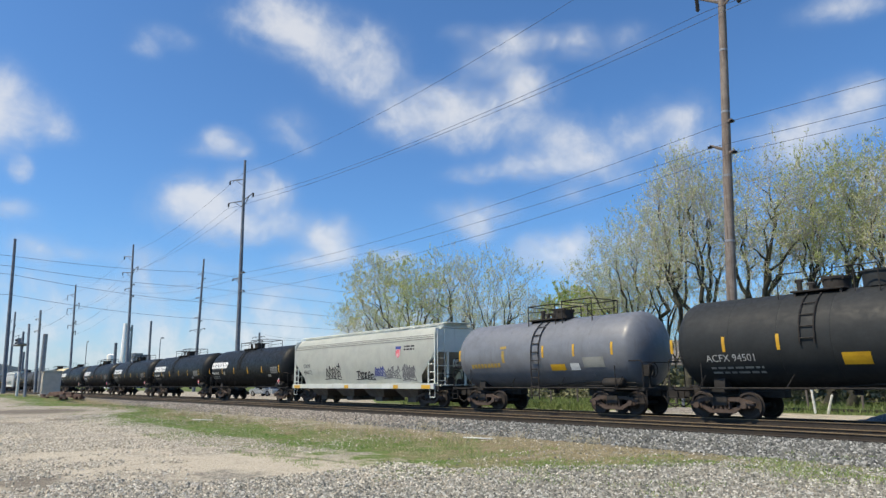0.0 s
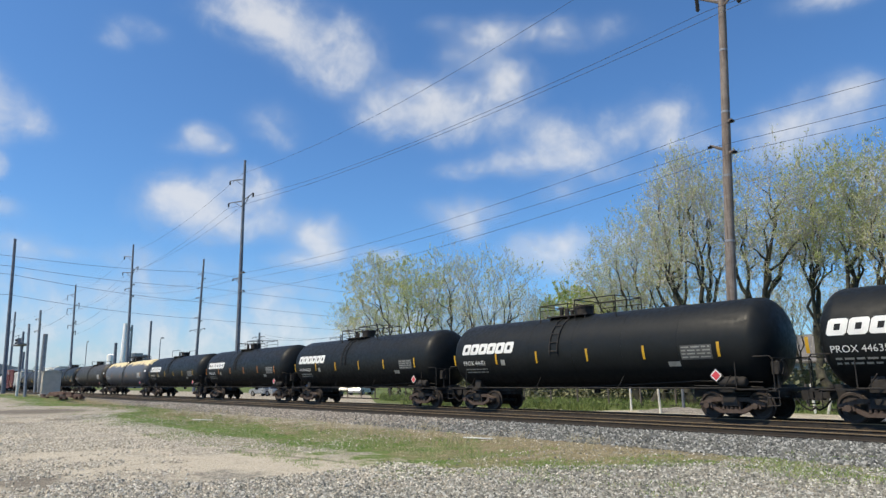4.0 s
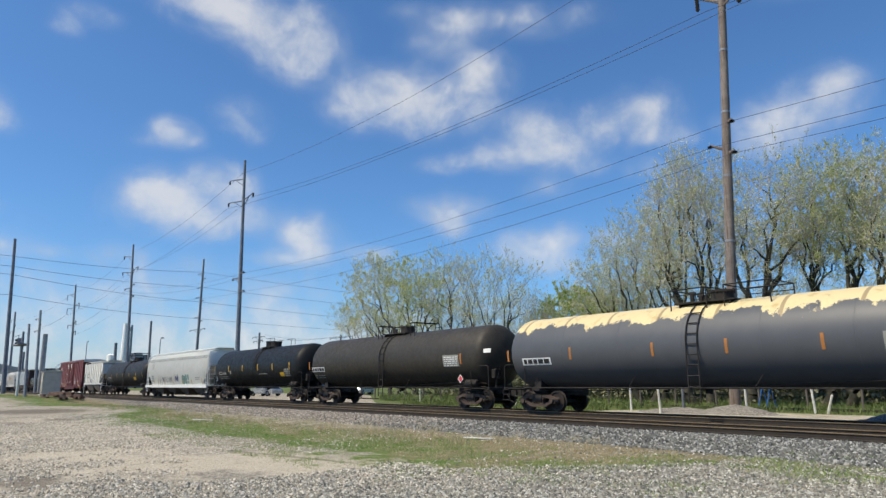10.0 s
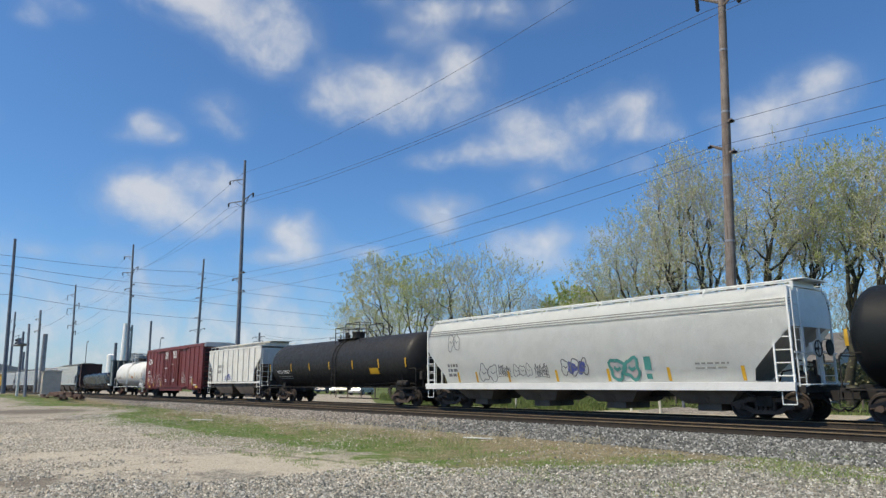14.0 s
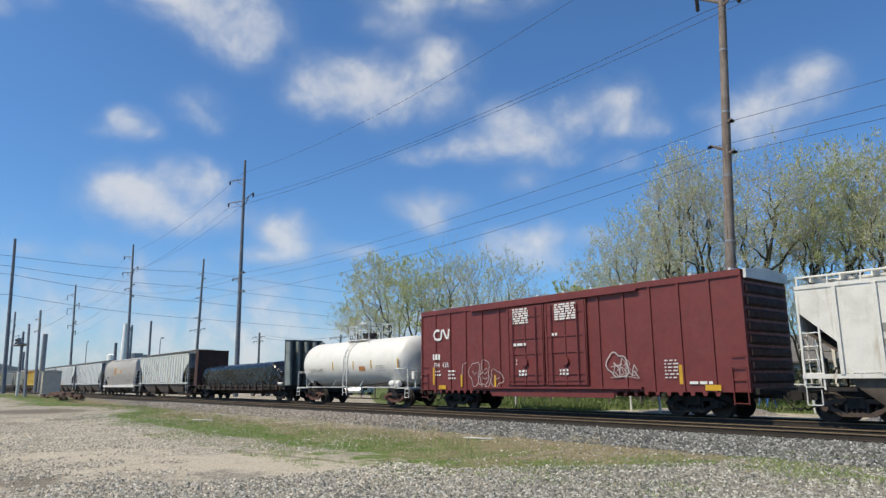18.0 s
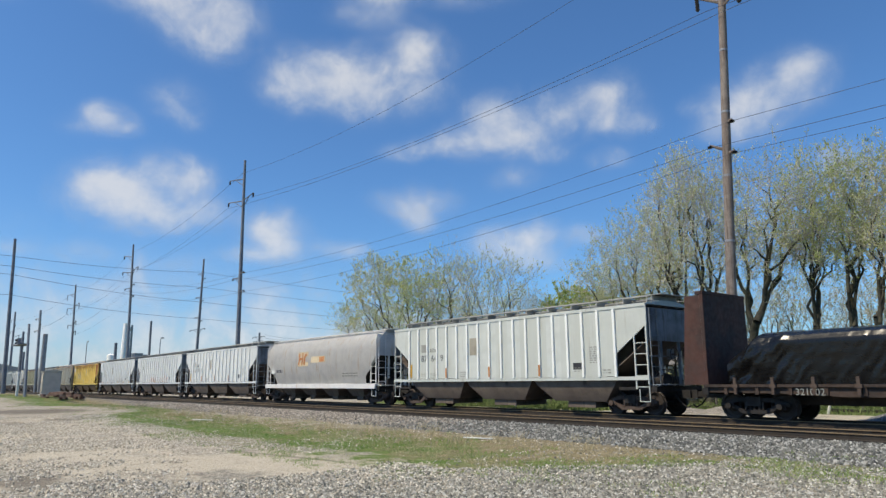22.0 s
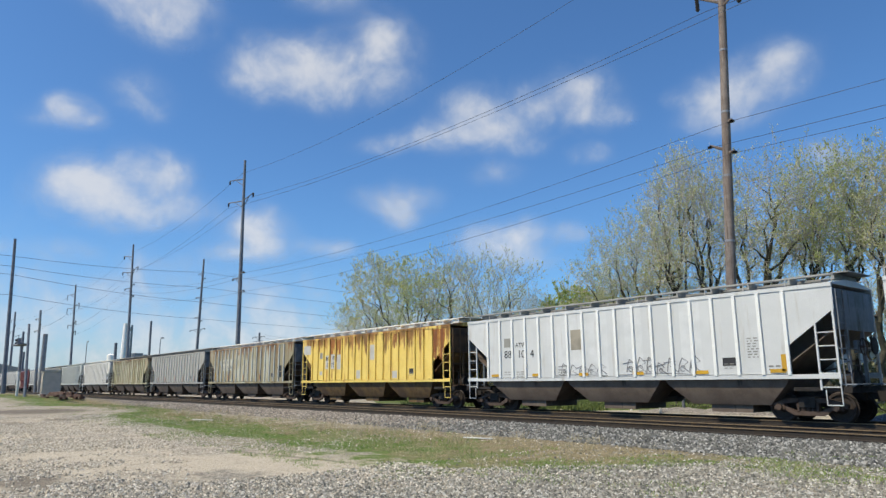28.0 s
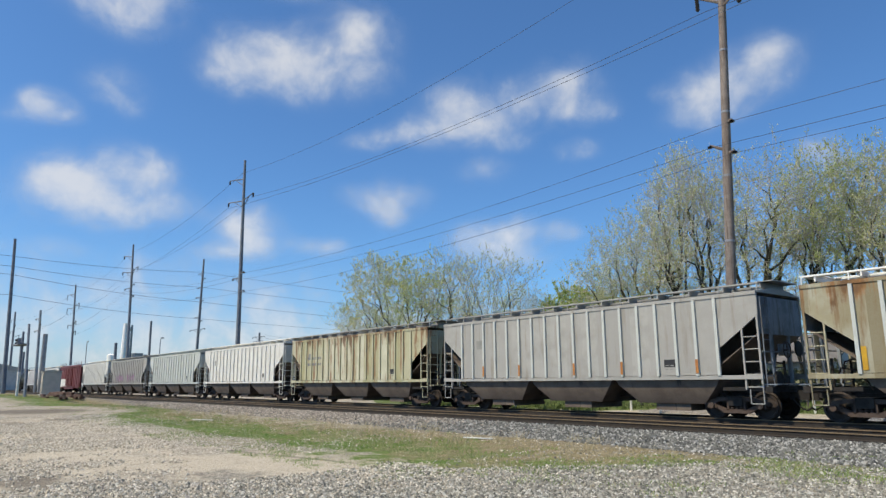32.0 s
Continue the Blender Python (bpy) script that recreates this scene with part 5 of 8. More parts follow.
M_RUSTEND = mat("dark_rusted_car_end", (0.13, 0.075, 0.04), (0.06, 0.038, 0.026), 0.8, scale=2.2, streak=(0.22, 0.12, 0.04), streak_at=(0.52, 0.68))
M_DIMROOF = mat("dull_grey_roof_walkway", (0.34, 0.34, 0.32), (0.25, 0.25, 0.235), 0.7)
ROOFS = {22: M_WHITEH, 23: M_WHITEH, 17: M_DIMROOF, 19: M_DIMROOF, 20: M_DIMROOF, 21: M_DIMROOF, 24: M_DIMROOF, 25: M_DIMROOF}
# blue-grey puts the car ends' shade into the paint; brown streaks are grime
M_SHADEEND = mat("sooty_blue_grey_car_end", (0.24, 0.27, 0.3), (0.15, 0.165, 0.175), 0.7, streak=(0.09, 0.07, 0.05), streak_at=(0.5, 0.68))
ENDS = {22: M_RUSTEND, 23: M_SHADEEND, 17: M_SHADEEND, 19: M_SHADEEND, 20: M_SHADEEND, 21: M_SHADEEND, 24: M_SHADEEND}
for i, text, paint, number in HOPPERS:
    # paler rib paint on some cars paints in the sunlight the ribs catch
    c = run(ribbed_hopper("hopper_car", text, L(i), paint, L(i) / 2 - 0.72, 4.22, 3, 18, M_BAY if i != 22 else mat("rust_brown_yellow_hopper_bay", (0.15, 0.095, 0.035), (0.08, 0.05, 0.03), 0.8, streak=(0.035, 0.025, 0.018)), ROOFS.get(i), M_PALEH if i in (23, 24) else M_WHITEH if i in (17, 19, 20, 21) else None, ENDS.get(i)), i)
    hl = L(i) / 2 - 0.72
    x0, sp = -hl + 1.52, (2 * hl - 3.04) / 17  # first rib and rib spacing
    if number:
        for text, k in ((number[:2], 1.3), (number[2:4], 2.35), (number[4:], 3.32)):
            side_text(c, text, 0.36, x0 + k * sp, 2.42, -1.61, M_INK)
        if i in (17, 21):
            side_text(c, "ATW", 0.22, x0 + 2.2 * sp, 2.9, -1.61, M_INK)
        else:
            flank(c, "stencil", lambda b: bars_of(b, x0 + 2.2 * sp, 2.92, 0.55, 1, 0.22, 0.1, -1.61, 2), M_INK)
        flank(c, "stencil", lambda b: bars_of(b, x0 + 15.4 * sp, 2.7, 0.4, 8, 0.04, 0.05, -1.61, 2), M_GREYP)
        flank(c, "stencil", lambda b: (bars_of(b, x0 + 2.25 * sp, 1.75, 0.5, 3, 0.04, 0.06, -1.61, 2), bars_of(b, x0 + 1.3 * sp, 1.75, 0.4, 2, 0.04, 0.06, -1.61, 2)), M_GREYP)
        flank(c, "stencil", lambda b: (bars_of(b, x0 + 5.3 * sp, 1.8, 0.45, 3, 0.04, 0.06, -1.61, 2), bars_of(b, x0 + 16.2 * sp, 1.75, 0.4, 2, 0.05, 0.06, -1.61, 2)), M_GREYP)
    flank(c, "stencil_patch", lambda b: panel(b, x0 + 1.3 * sp, 2.92, 0.42, 0.42, -1.605), M_GREYP)
    if i in (17, 19, 21):
        flank(c, "bare_patch", lambda b: panel(b, x0 + 6.2 * sp, 2.64, 0.58, 0.85, -1.605), mat("bare_tan_patch", (0.36, 0.33, 0.26), rough=0.7), "tan patch of bare paint")
    flank(c, "notice_plate", lambda b: panel(b, x0 + 14.3 * sp, 1.82, 0.48, 0.28, -1.605), M_INK)
    flank(c, "notice_plate_line", lambda b: bars_of(b, x0 + 14.36 * sp, 1.87, 0.36, 3, 0.03, 0.04, -1.61, 2), M_GREYP)
    if i == 21:
        for k in range(6):
            flank(c, "tape_stripe", lambda b: panel(b, x0 + (0.25 + 3.2 * k) * sp, 1.56, 0.5, 0.12, -1.625), M_YEL)
        flank(c, "tape_stripe", lambda b: panel(b, x0 + 17 * sp - 0.24, 1.6, 0.16, 0.55, -1.625), M_YEL)
    if i in (17, 19, 23):
        flank(c, "tape_stripe", lambda b: panel(b, x0 + 0.08, 1.6, 0.15, 0.7, -1.625), M_YEL)
        for k in (4, 8, 12):
            flank(c, "tape_stripe", lambda b: panel(b, x0 + k * sp - 0.055, 1.56, 0.11, 0.5, -1.69), M_ORG)
    if i == 24:
        for k in (2, 5, 9, 12, 16):
            flank(c, "tape_stripe", lambda b: panel(b, x0 + k * sp - 0.055, 1.58, 0.11, 0.5, -1.69), M_ORG)
    if i in (20, 21):
        flank(c, "graffiti", lambda b: (scribble(b, -2.6, 1.6, 2.4, 0.5, -1.612, i, 0.035), scribble(b, 0.8, 1.6, 3.2, 0.6, -1.612, i + 40, 0.035, 5)), M_GREYG if i != 20 else M_RUSTG)
    if i == 22:
        for px, pz, pw, ph in ((x0 + 4.2 * sp, 2.2, 0.62, 0.95), (x0 + 1.3 * sp, 1.85, 0.5, 0.25), (x0 + 7.25 * sp, 1.6, 0.6, 0.5), (x0 + 12.2 * sp, 1.6, 0.6, 0.4), (x0 + 2.3 * sp, 2.24, 0.5, 0.9), (x0 + 3.2 * sp, 2.24, 0.6, 0.95), (-hl + 0.2, 3.28, 1.0, 0.6), (x0 + 9.2 * sp, 2.7, 0.6, 0.9)):
            flank(c, "primer_patch", lambda b: panel(b, px, pz, pw, ph, -1.605), mat("grey_primer_paint", (0.52, 0.52, 0.5), (0.44, 0.44, 0.42), 0.7), "grey primer patch")
        flank(c, "stencil", lambda b: (bars_of(b, x0 + 2.35 * sp, 2.8, 0.4, 1, 0.22, 0.1, -1.61, 2), bars_of(b, x0 + 3.5 * sp, 2.85, 0.26, 1, 0.22, 0.1, -1.61, 2)), M_INK)
        side_text(c, "65", 0.3, x0 + 2.5 * sp, 2.36, -1.61, M_INK)
        side_text(c, "753", 0.3, x0 + 3.25 * sp, 2.36, -1.61, M_INK)
        rn = random.Random(5)
        m_stain = mat("heavy_rust_stain", (0.34, 0.12, 0.03), (0.45, 0.22, 0.04), 0.8, scale=1.6, streak=(0.16, 0.055, 0.02), streak_at=(0.45, 0.6))
        for k, (px, low, n_run) in enumerate(((-4.35, 1.6, 9), (-3.5, 2.6, 6), (hl - 1.5, 2.5, 12), (3.2, 3.2, 6), (-6.2, 3.3, 5))):
            def runs_of(b):
                for q in range(n_run):
                    a = px + 0.09 * q
                    z = low + (4.1 - low) * rn.random() ** 2.0 * 0.9
                    stroke(b, [(a, 4.14), (a + 0.02, z + 0.6 * (4.14 - z)), (a - 0.01, z)], -1.603 - 0.0006 * (q % 3), rn.uniform(0.06, 0.16))
            tagged(flank(c, "rust_stain", runs_of, m_stain), kind="stuff")
    if i == 28:
        flank(c, "graffiti", lambda b: (blob_letters(b, -5.0, 1.65, 3.4, 0.9, -1.608, 71, 5), blob_letters(b, 0.2, 1.65, 3.4, 1.0, -1.608, 72, 5)), M_PINKG)
        flank(c, "graffiti", lambda b: (blob_letters(b, -5.0, 1.65, 3.4, 0.9, -1.616, 71, 5, 0.1), blob_letters(b, 0.2, 1.65, 3.4, 1.0, -1.616, 72, 5, 0.1)), M_GREYG)
    if i in (23, 25):
        if i == 23:
            flank(c, "number_panel", lambda b: [panel(b, x0 + k * sp, 2.45, 0.62, 0.95, -1.604) for k in (2.2, 3.12, 4.15)], mat("weathered_cream_panel", (0.56, 0.54, 0.44), (0.45, 0.42, 0.32), 0.7, scale=3))
            flank(c, "test_panel", lambda b: (panel(b, hl - 2.6, 2.25, 0.7, 0.4, -1.604), panel(b, hl - 2.6, 1.78, 0.7, 0.4, -1.604)), M_INK)
            for text, k in (("657", 2.24), ("69", 3.3), ("56", 4.25)):
                side_text(c, text, 0.3, x0 + k * sp, 2.56, -1.61, M_INK)
            flank(c, "stencil", lambda b: (bars_of(b, x0 + 2.35 * sp, 3.05, 0.36, 1, 0.22, 0.1, -1.61, 2), bars_of(b, x0 + 3.35 * sp, 3.05, 0.26, 1, 0.22, 0.1, -1.61, 2)), M_GREYG)
        else:
            flank(c, "stencil", lambda b: bars_of(b, x0 + 1.2 * sp, 2.92, 1.9, 2, 0.17, 0.24, -1.61, 2), M_GREYG)

c = run(rounded_hopper("hopper_car", "faded beige-grey rounded covered hopper with orange emblem", L(18), M_TANH, 7.75, 4.3, M_TANH, 4), 18)
M_CREAMP = mat("faded_cream_emblem_paint", (0.72, 0.6, 0.38), (0.6, 0.5, 0.36), 0.6, scale=4, bump=0.0)
flank(c, "emblem", lambda b: panel(b, -2.55, 2.5, 1.55, 1.0, -1.612), M_CREAMP, "faded cream field of the emblem")
flank(c, "emblem", lambda b: (stroke(b, [(-2.4, 2.6), (-2.25, 3.0), (-2.3, 3.4)], -1.616, 0.2), stroke(b, [(-2.3, 3.0), (-1.8, 3.05)], -1.617, 0.16), stroke(b, [(-1.9, 2.58), (-1.78, 3.0), (-1.82, 3.42)], -1.618, 0.2),
                              stroke(b, [(-1.55, 2.6), (-1.5, 3.1), (-1.25, 3.35)], -1.619, 0.22)), M_RUSTG, "faded orange emblem")
flank(c, "emblem", lambda b: panel(b, -0.5, 2.72, 2.0, 0.42, -1.612), M_CREAMP, "faded cream name bar")
flank(c, "emblem", lambda b: (panel(b, 0.65, 2.76, 0.7, 0.34, -1.616)), M_RUSTG, "orange end of the name bar")
flank(c, "number_panel", lambda b: panel(b, -6.9, 2.05, 0.6, 0.3, -1.6), M_LINER)
flank(c, "stencil", lambda b: bars_of(b, -6.1, 2.1, 1.0, 1, 0.22, 0.1, -1.6, 2), M_GREYG)
flank(c, "stencil", lambda b: bars_of(b, 3.6, 1.9, 1.9, 2, 0.06, 0.1, -1.56, 2), M_GREYP)
hug(c, 4.3)

c = run(boxcar("boxcar", "faded red boxcar with pale patch on its flank", L(30), 8.5, M_BOX, 4.4), 30)
flank(c, "pale_patch", lambda b: panel(b, -7.9, 1.0, 6.5, 1.3, -1.64), M_GREYH)
c = run(ribbed_hopper("hopper_car", "pale weathered ribbed covered hopper near the tail", L(31), M_GREYH, L(31) / 2 - 0.72), 31)
c = run(ribbed_hopper("hopper_car", "pale beige ribbed covered hopper", L(32), M_TANH, L(32) / 2 - 0.72), 32)
c = run(tank_car("tank_car", "black tank car with yellow tape stripes", L(33), 16.4, R1, CZ1, M_BLACK, M_UNDER, 0.1, "rails", tape_at=(-3.9, 2.5)), 33)
# ---- ground ----
def ground_z(x, y):
    """Flat lot, a shallow ballast bank under the two tracks, flat land behind."""
    def step(a, b, v):
        u = max(0.0, min(1.0, (v - a) / (b - a)))
        return u * u * (3 - 2 * u)
    z = 0.1 * step(15.4, 17.6, y) - 0.02 * step(26.2, 28.0, y)
    z += 0.4 * step(-62, -80, x) * step(4, 10, y) * (1 - step(15.2, 17.2, y))
    if y < 26:
        z += 0.03 * noise.noise(Vector((x * 0.13, y * 0.17, 0))) * step(0, 6, abs(y - 21.8) - 4.5)
    return z


def grid_sheet(xs, ys, zf, material, name):
    vs = [(x, y, zf(x, y)) for y in ys for x in xs]
    n = len(xs)
    fs = [(j * n + i, j * n + i + 1, (j + 1) * n + i + 1, (j + 1) * n + i) for j in range(len(ys) - 1) for i in range(n - 1)]
    me = bpy.data.meshes.new(name)
    me.from_pydata(vs, [], fs)
    me.materials.append(material)
    me.shade_smooth()
    return me


def ground_mat():
    m = bpy.data.materials.new("gravel_lot_with_grass_and_ballast")
    nt, nn, ll, b = nodes_of(m)
    v = coords(nt)
    sep = nn.new("ShaderNodeSeparateXYZ")
    ll.new(v, sep.inputs[0])
    X, Y = sep.outputs["X"], sep.outputs["Y"]
    big = noise_of(nt, v, 0.22, 6, 0.62)
    mid = noise_of(nt, v, 1.1, 6, 0.65)
    # stones: two sizes of cells
    cells = nn.new("ShaderNodeTexVoronoi")
    cells.inputs["Scale"].default_value = 16.0
    ll.new(v, cells.inputs["Vector"])
    small = nn.new("ShaderNodeTexVoronoi")
    small.inputs["Scale"].default_value = 38.0
    ll.new(v, small.inputs["Vector"])
    tone = nn.new("ShaderNodeSeparateColor")
    ll.new(cells.outputs["Color"], tone.inputs[0])
    stone = blend(nt, tone.outputs[0], (0.098, 0.096, 0.075), (0.37, 0.357, 0.297))
    stone = blend(nt, ramp(nt, X, -19.0, -9.0, 1.0, 0.0), stone, blend(nt, tone.outputs[0], (0.3, 0.26, 0.2), (0.74, 0.68, 0.55)))
    stone = blend(nt, ramp(nt, cells.outputs["Distance"], 0.3, 0.75, 0.0, 0.75), stone, (0.13, 0.11, 0.09))
    dirt = blend(nt, mid, (0.44, 0.375, 0.275), (0.62, 0.55, 0.42))
    dirt = blend(nt, ramp(nt, X, -46.0, -32.0, 0.8, 0.0), dirt, blend(nt, mid, (0.22, 0.19, 0.145), (0.37, 0.325, 0.255)))
    speck = nn.new("ShaderNodeSeparateColor")
    ll.new(small.outputs["Color"], speck.inputs[0])
    dirt = blend(nt, ramp(nt, speck.outputs[0], 0.62, 0.8, 0.0, 0.55), dirt, (0.66, 0.61, 0.5))
    dirt = blend(nt, ramp(nt, speck.outputs[1], 0.72, 0.9, 0.0, 0.6), dirt, (0.22, 0.19, 0.145))
    worn = ramp(nt, calc(nt, "ADD", calc(nt, "MULTIPLY", big, 0.6), calc(nt, "MULTIPLY", mid, 0.4)), 0.41, 0.53, 0.08, 0.92)
    lot = blend(nt, calc(nt, "MULTIPLY", worn, ramp(nt, X, -12.0, -8.0, 1.0, 0.4)), stone, dirt)
    # dark brown ragged ellipses on the lot, one of them a thin streak
    for cx, cy, ang, rx, ry, depth in ((-51.0, 7.2, 171.5, 5.0, 3.4, 0.75), (-38.0, 6.9, 170, 1.8, 1.3, 0.7), (-36.0, 3.9, 174, 1.6, 1.2, 0.5), (-14.0, 1.9, 172, 1.3, 0.6, 0.65), (-15.0, 7.2, 12, 2.6, 0.14, 0.5)):
        ca, sa = math.cos(radians(ang)), math.sin(radians(ang))
        dx, dy = calc(nt, "SUBTRACT", X, cx), calc(nt, "SUBTRACT", Y, cy)
        u = calc(nt, "DIVIDE", calc(nt, "ADD", calc(nt, "MULTIPLY", dx, ca), calc(nt, "MULTIPLY", dy, sa)), rx)
        w = calc(nt, "DIVIDE", calc(nt, "SUBTRACT", calc(nt, "MULTIPLY", dy, ca), calc(nt, "MULTIPLY", dx, sa)), ry)
        q = calc(nt, "ADD", calc(nt, "ADD", calc(nt, "MULTIPLY", u, u), calc(nt, "MULTIPLY", w, w)), calc(nt, "MULTIPLY", calc(nt, "SUBTRACT", mid, 0.5), 3.0))
        lot = blend(nt, ramp(nt, q, 0.3, 1.3, depth, 0.0), lot, (0.12, 0.1, 0.074))
    # grass strip between lot and bank
    wob = calc(nt, "MULTIPLY", calc(nt, "SUBTRACT", mid, 0.5), 8.0)
    wob2 = calc(nt, "MULTIPLY", calc(nt, "SUBTRACT", big, 0.5), 5.0)
    yy = calc(nt, "ADD", Y, calc(nt, "ADD", wob, wob2))
    near = calc(nt, "ADD", ramp(nt, X, -10.8, -7.6, 7.7, 12.4), ramp(nt, X, -6.5, -4.0, 0.0, 0.6))
    near = calc(nt, "MAXIMUM", near, calc(nt, "MINIMUM", ramp(nt, X, -52, -36, 12.5, 7.6), ramp(nt, X, -66, -56, 8.6, 12.5)))
    inner = ramp(nt, calc(nt, "SUBTRACT", yy, near), -0.3, 1.3)
    # the bank's gravel comes nearer in the middle of the strip
    spill = calc(nt, "MULTIPLY", ramp(nt, X, -23.0, -19.0, 1.9, 0.0), ramp(nt, X, -50.0, -40.0, 0.0, 1.0))
    outer = ramp(nt, calc(nt, "ADD", yy, spill), 14.4, 16.6, 1.0, 0.0)
    mask = calc(nt, "MULTIPLY", inner, outer)
    thin = ramp(nt, X, -18.0, -6.0, 1.0, 0.85)
    patchy = ramp(nt, calc(nt, "ADD", noise_of(nt, v, 2.6, 7, 0.7), calc(nt, "MULTIPLY", thin, 0.22)), 0.5, 0.66)
    mask = calc(nt, "MULTIPLY", mask, patchy)
    # greenest along the lot, dry and brown towards the bank
    dry = calc(nt, "ADD", noise_of(nt, v, 0.9, 7, 0.7), calc(nt, "ADD", calc(nt, "MULTIPLY", calc(nt, "SUBTRACT", calc(nt, "SUBTRACT", Y, near), 3.3), 0.05), ramp(nt, X, -16.0, -9.0, 0.0, 0.1)))
    green = blend(nt, ramp(nt, dry, 0.38, 0.64), (0.12, 0.2, 0.032), (0.31, 0.245, 0.145))
    green = blend(nt, ramp(nt, noise_of(nt, v, 24.0, 4), 0.35, 0.7, 0, 0.7), green, (0.09, 0.095, 0.035))
    base = blend(nt, mask, lot, green)
    # ballast
    bal = blend(nt, tone.outputs[1], (0.062, 0.063, 0.055), (0.22, 0.22, 0.195))
    bal = blend(nt, ramp(nt, X, -27.0, -14.0, 0.85, 0.0), bal, blend(nt, tone.outputs[1], (0.2, 0.17, 0.132), (0.46, 0.4, 0.32)))
    bal = blend(nt, ramp(nt, cells.outputs["Distance"], 0.3, 0.7, 0, 0.8), bal, (0.06, 0.058, 0.055))
    bank = calc(nt, "MULTIPLY", ramp(nt, yy, 13.9, 15.6), ramp(nt, Y, 26.5, 29.0, 1.0, 0.0))
    bank = calc(nt, "MULTIPLY", bank, ramp(nt, mask, 0.2, 0.7, 1.0, 0.25))
    base = blend(nt, bank, base, bal)
    # track bed stained by oil and rust, the train's shade darkened into its colour
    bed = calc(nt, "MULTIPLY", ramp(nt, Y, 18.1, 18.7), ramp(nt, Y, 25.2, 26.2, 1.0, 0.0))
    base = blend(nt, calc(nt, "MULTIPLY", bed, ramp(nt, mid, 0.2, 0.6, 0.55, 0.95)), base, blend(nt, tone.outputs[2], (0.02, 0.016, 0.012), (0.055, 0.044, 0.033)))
    # meadow far behind the tracks
    back = ramp(nt, calc(nt, "SUBTRACT", calc(nt, "ADD", Y, calc(nt, "MULTIPLY", wob, 0.5)), calc(nt, "ADD", ramp(nt, calc(nt, "ADD", X, calc(nt, "MULTIPLY", calc(nt, "SUBTRACT", Y, 30.0), 1.5)), -49.0, -46.0, 18.0, 0.0), ramp(nt, X, -24.5, -21.5, 0.0, 3.6))), 28.3, 29.6)
    meadow = blend(nt, noise_of(nt, v, 0.5, 6), (0.08, 0.125, 0.03), (0.15, 0.17, 0.055))
    base = blend(nt, back, base, meadow)
    ll.new(base, b.inputs["Base Color"])
    b.inputs["Roughness"].default_value = 0.92
    b.inputs["Specular IOR Level"].default_value = 0.25
    h = calc(nt, "SUBTRACT", calc(nt, "MULTIPLY", noise_of(nt, v, 9.0, 5, 0.7), 0.7), calc(nt, "ADD", cells.outputs["Distance"], calc(nt, "MULTIPLY", small.outputs["Distance"], 0.5)))
    bumped(nt, b, h, 0.85, 0.035)
    return m


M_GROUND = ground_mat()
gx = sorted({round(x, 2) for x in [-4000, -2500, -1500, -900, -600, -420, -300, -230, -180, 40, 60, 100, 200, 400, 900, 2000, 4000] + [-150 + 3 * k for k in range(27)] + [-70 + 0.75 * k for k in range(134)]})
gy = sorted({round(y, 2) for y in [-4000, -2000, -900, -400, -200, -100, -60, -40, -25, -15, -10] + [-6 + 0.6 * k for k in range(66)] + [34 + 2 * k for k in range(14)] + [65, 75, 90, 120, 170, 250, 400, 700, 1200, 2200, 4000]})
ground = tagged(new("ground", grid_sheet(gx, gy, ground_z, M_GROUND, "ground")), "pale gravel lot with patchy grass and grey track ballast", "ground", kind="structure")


def make_rail(bm, x0, x1):
    pts = [(-0.07, -0.17), (0.07, -0.17), (0.07, -0.155), (0.012, -0.135), (0.012, -0.04), (0.036, -0.03), (0.036, -0.004), (0.028, 0.0), (-0.028, 0.0), (-0.036, -0.004), (-0.036, -0.03), (-0.012, -0.04), (-0.012, -0.135), (-0.07, -0.155)]
    along(bm, pts[::-1], x0, x1)


M_TIE = mat("creosoted_timber", (0.02, 0.017, 0.013), (0.038, 0.032, 0.024), 0.9, scale=3, grain=60, bump=0.5, rand=0.5)
NEAR_Y = 19.72
for y0, tname in ((NEAR_Y, "near"), (TRACK_Y, "train")):
    tr = tagged(thing("railway_track", "straight standard-gauge track of rusty rails on timber ties", "railway track", "the two tracks"), kind="structure")
    tr.location = (0, y0, RAIL_Z)
    for s in (-1, 1):
        for x0, x1 in ((-700, -120), (-120, -60), (-60, -20), (-20, 60)):
            bm = bmesh.new()
            make_rail(bm, x0 + 0.006, x1 - 0.006)
            r = part("rail", bm, M_RAIL, tr, "", pose(0, s * 0.7535, 0))
            bm = bmesh.new()
            box(bm, x0 + 0.006, x1 - 0.006, -0.039, 0.039, -0.022, 0.003)
            part("rail_head", bm, M_RAILTOP, r, "tan rust-coated rail head")
    tie_me = shared("tie", M_TIE, lambda b: slab(b, -0.115, 0.115, -1.3, 1.3, -0.36, -0.172, 0.012), "tie")
    for k in range(120):
        put("tie", tie_me, tr, pose(6 - k * 0.53, random.uniform(-0.04, 0.04), random.uniform(-0.008, 0.004), 0, 0, random.uniform(-1, 1)))
    bm = bmesh.new()
    for k in range(120, 700):
        box(bm, 6 - k * 0.53 - 0.115, 6 - k * 0.53 + 0.115, -1.3, 1.3, -0.36, -0.175)
    tagged(part("far_tie", bm, M_TIE, tr), kind="stuff")
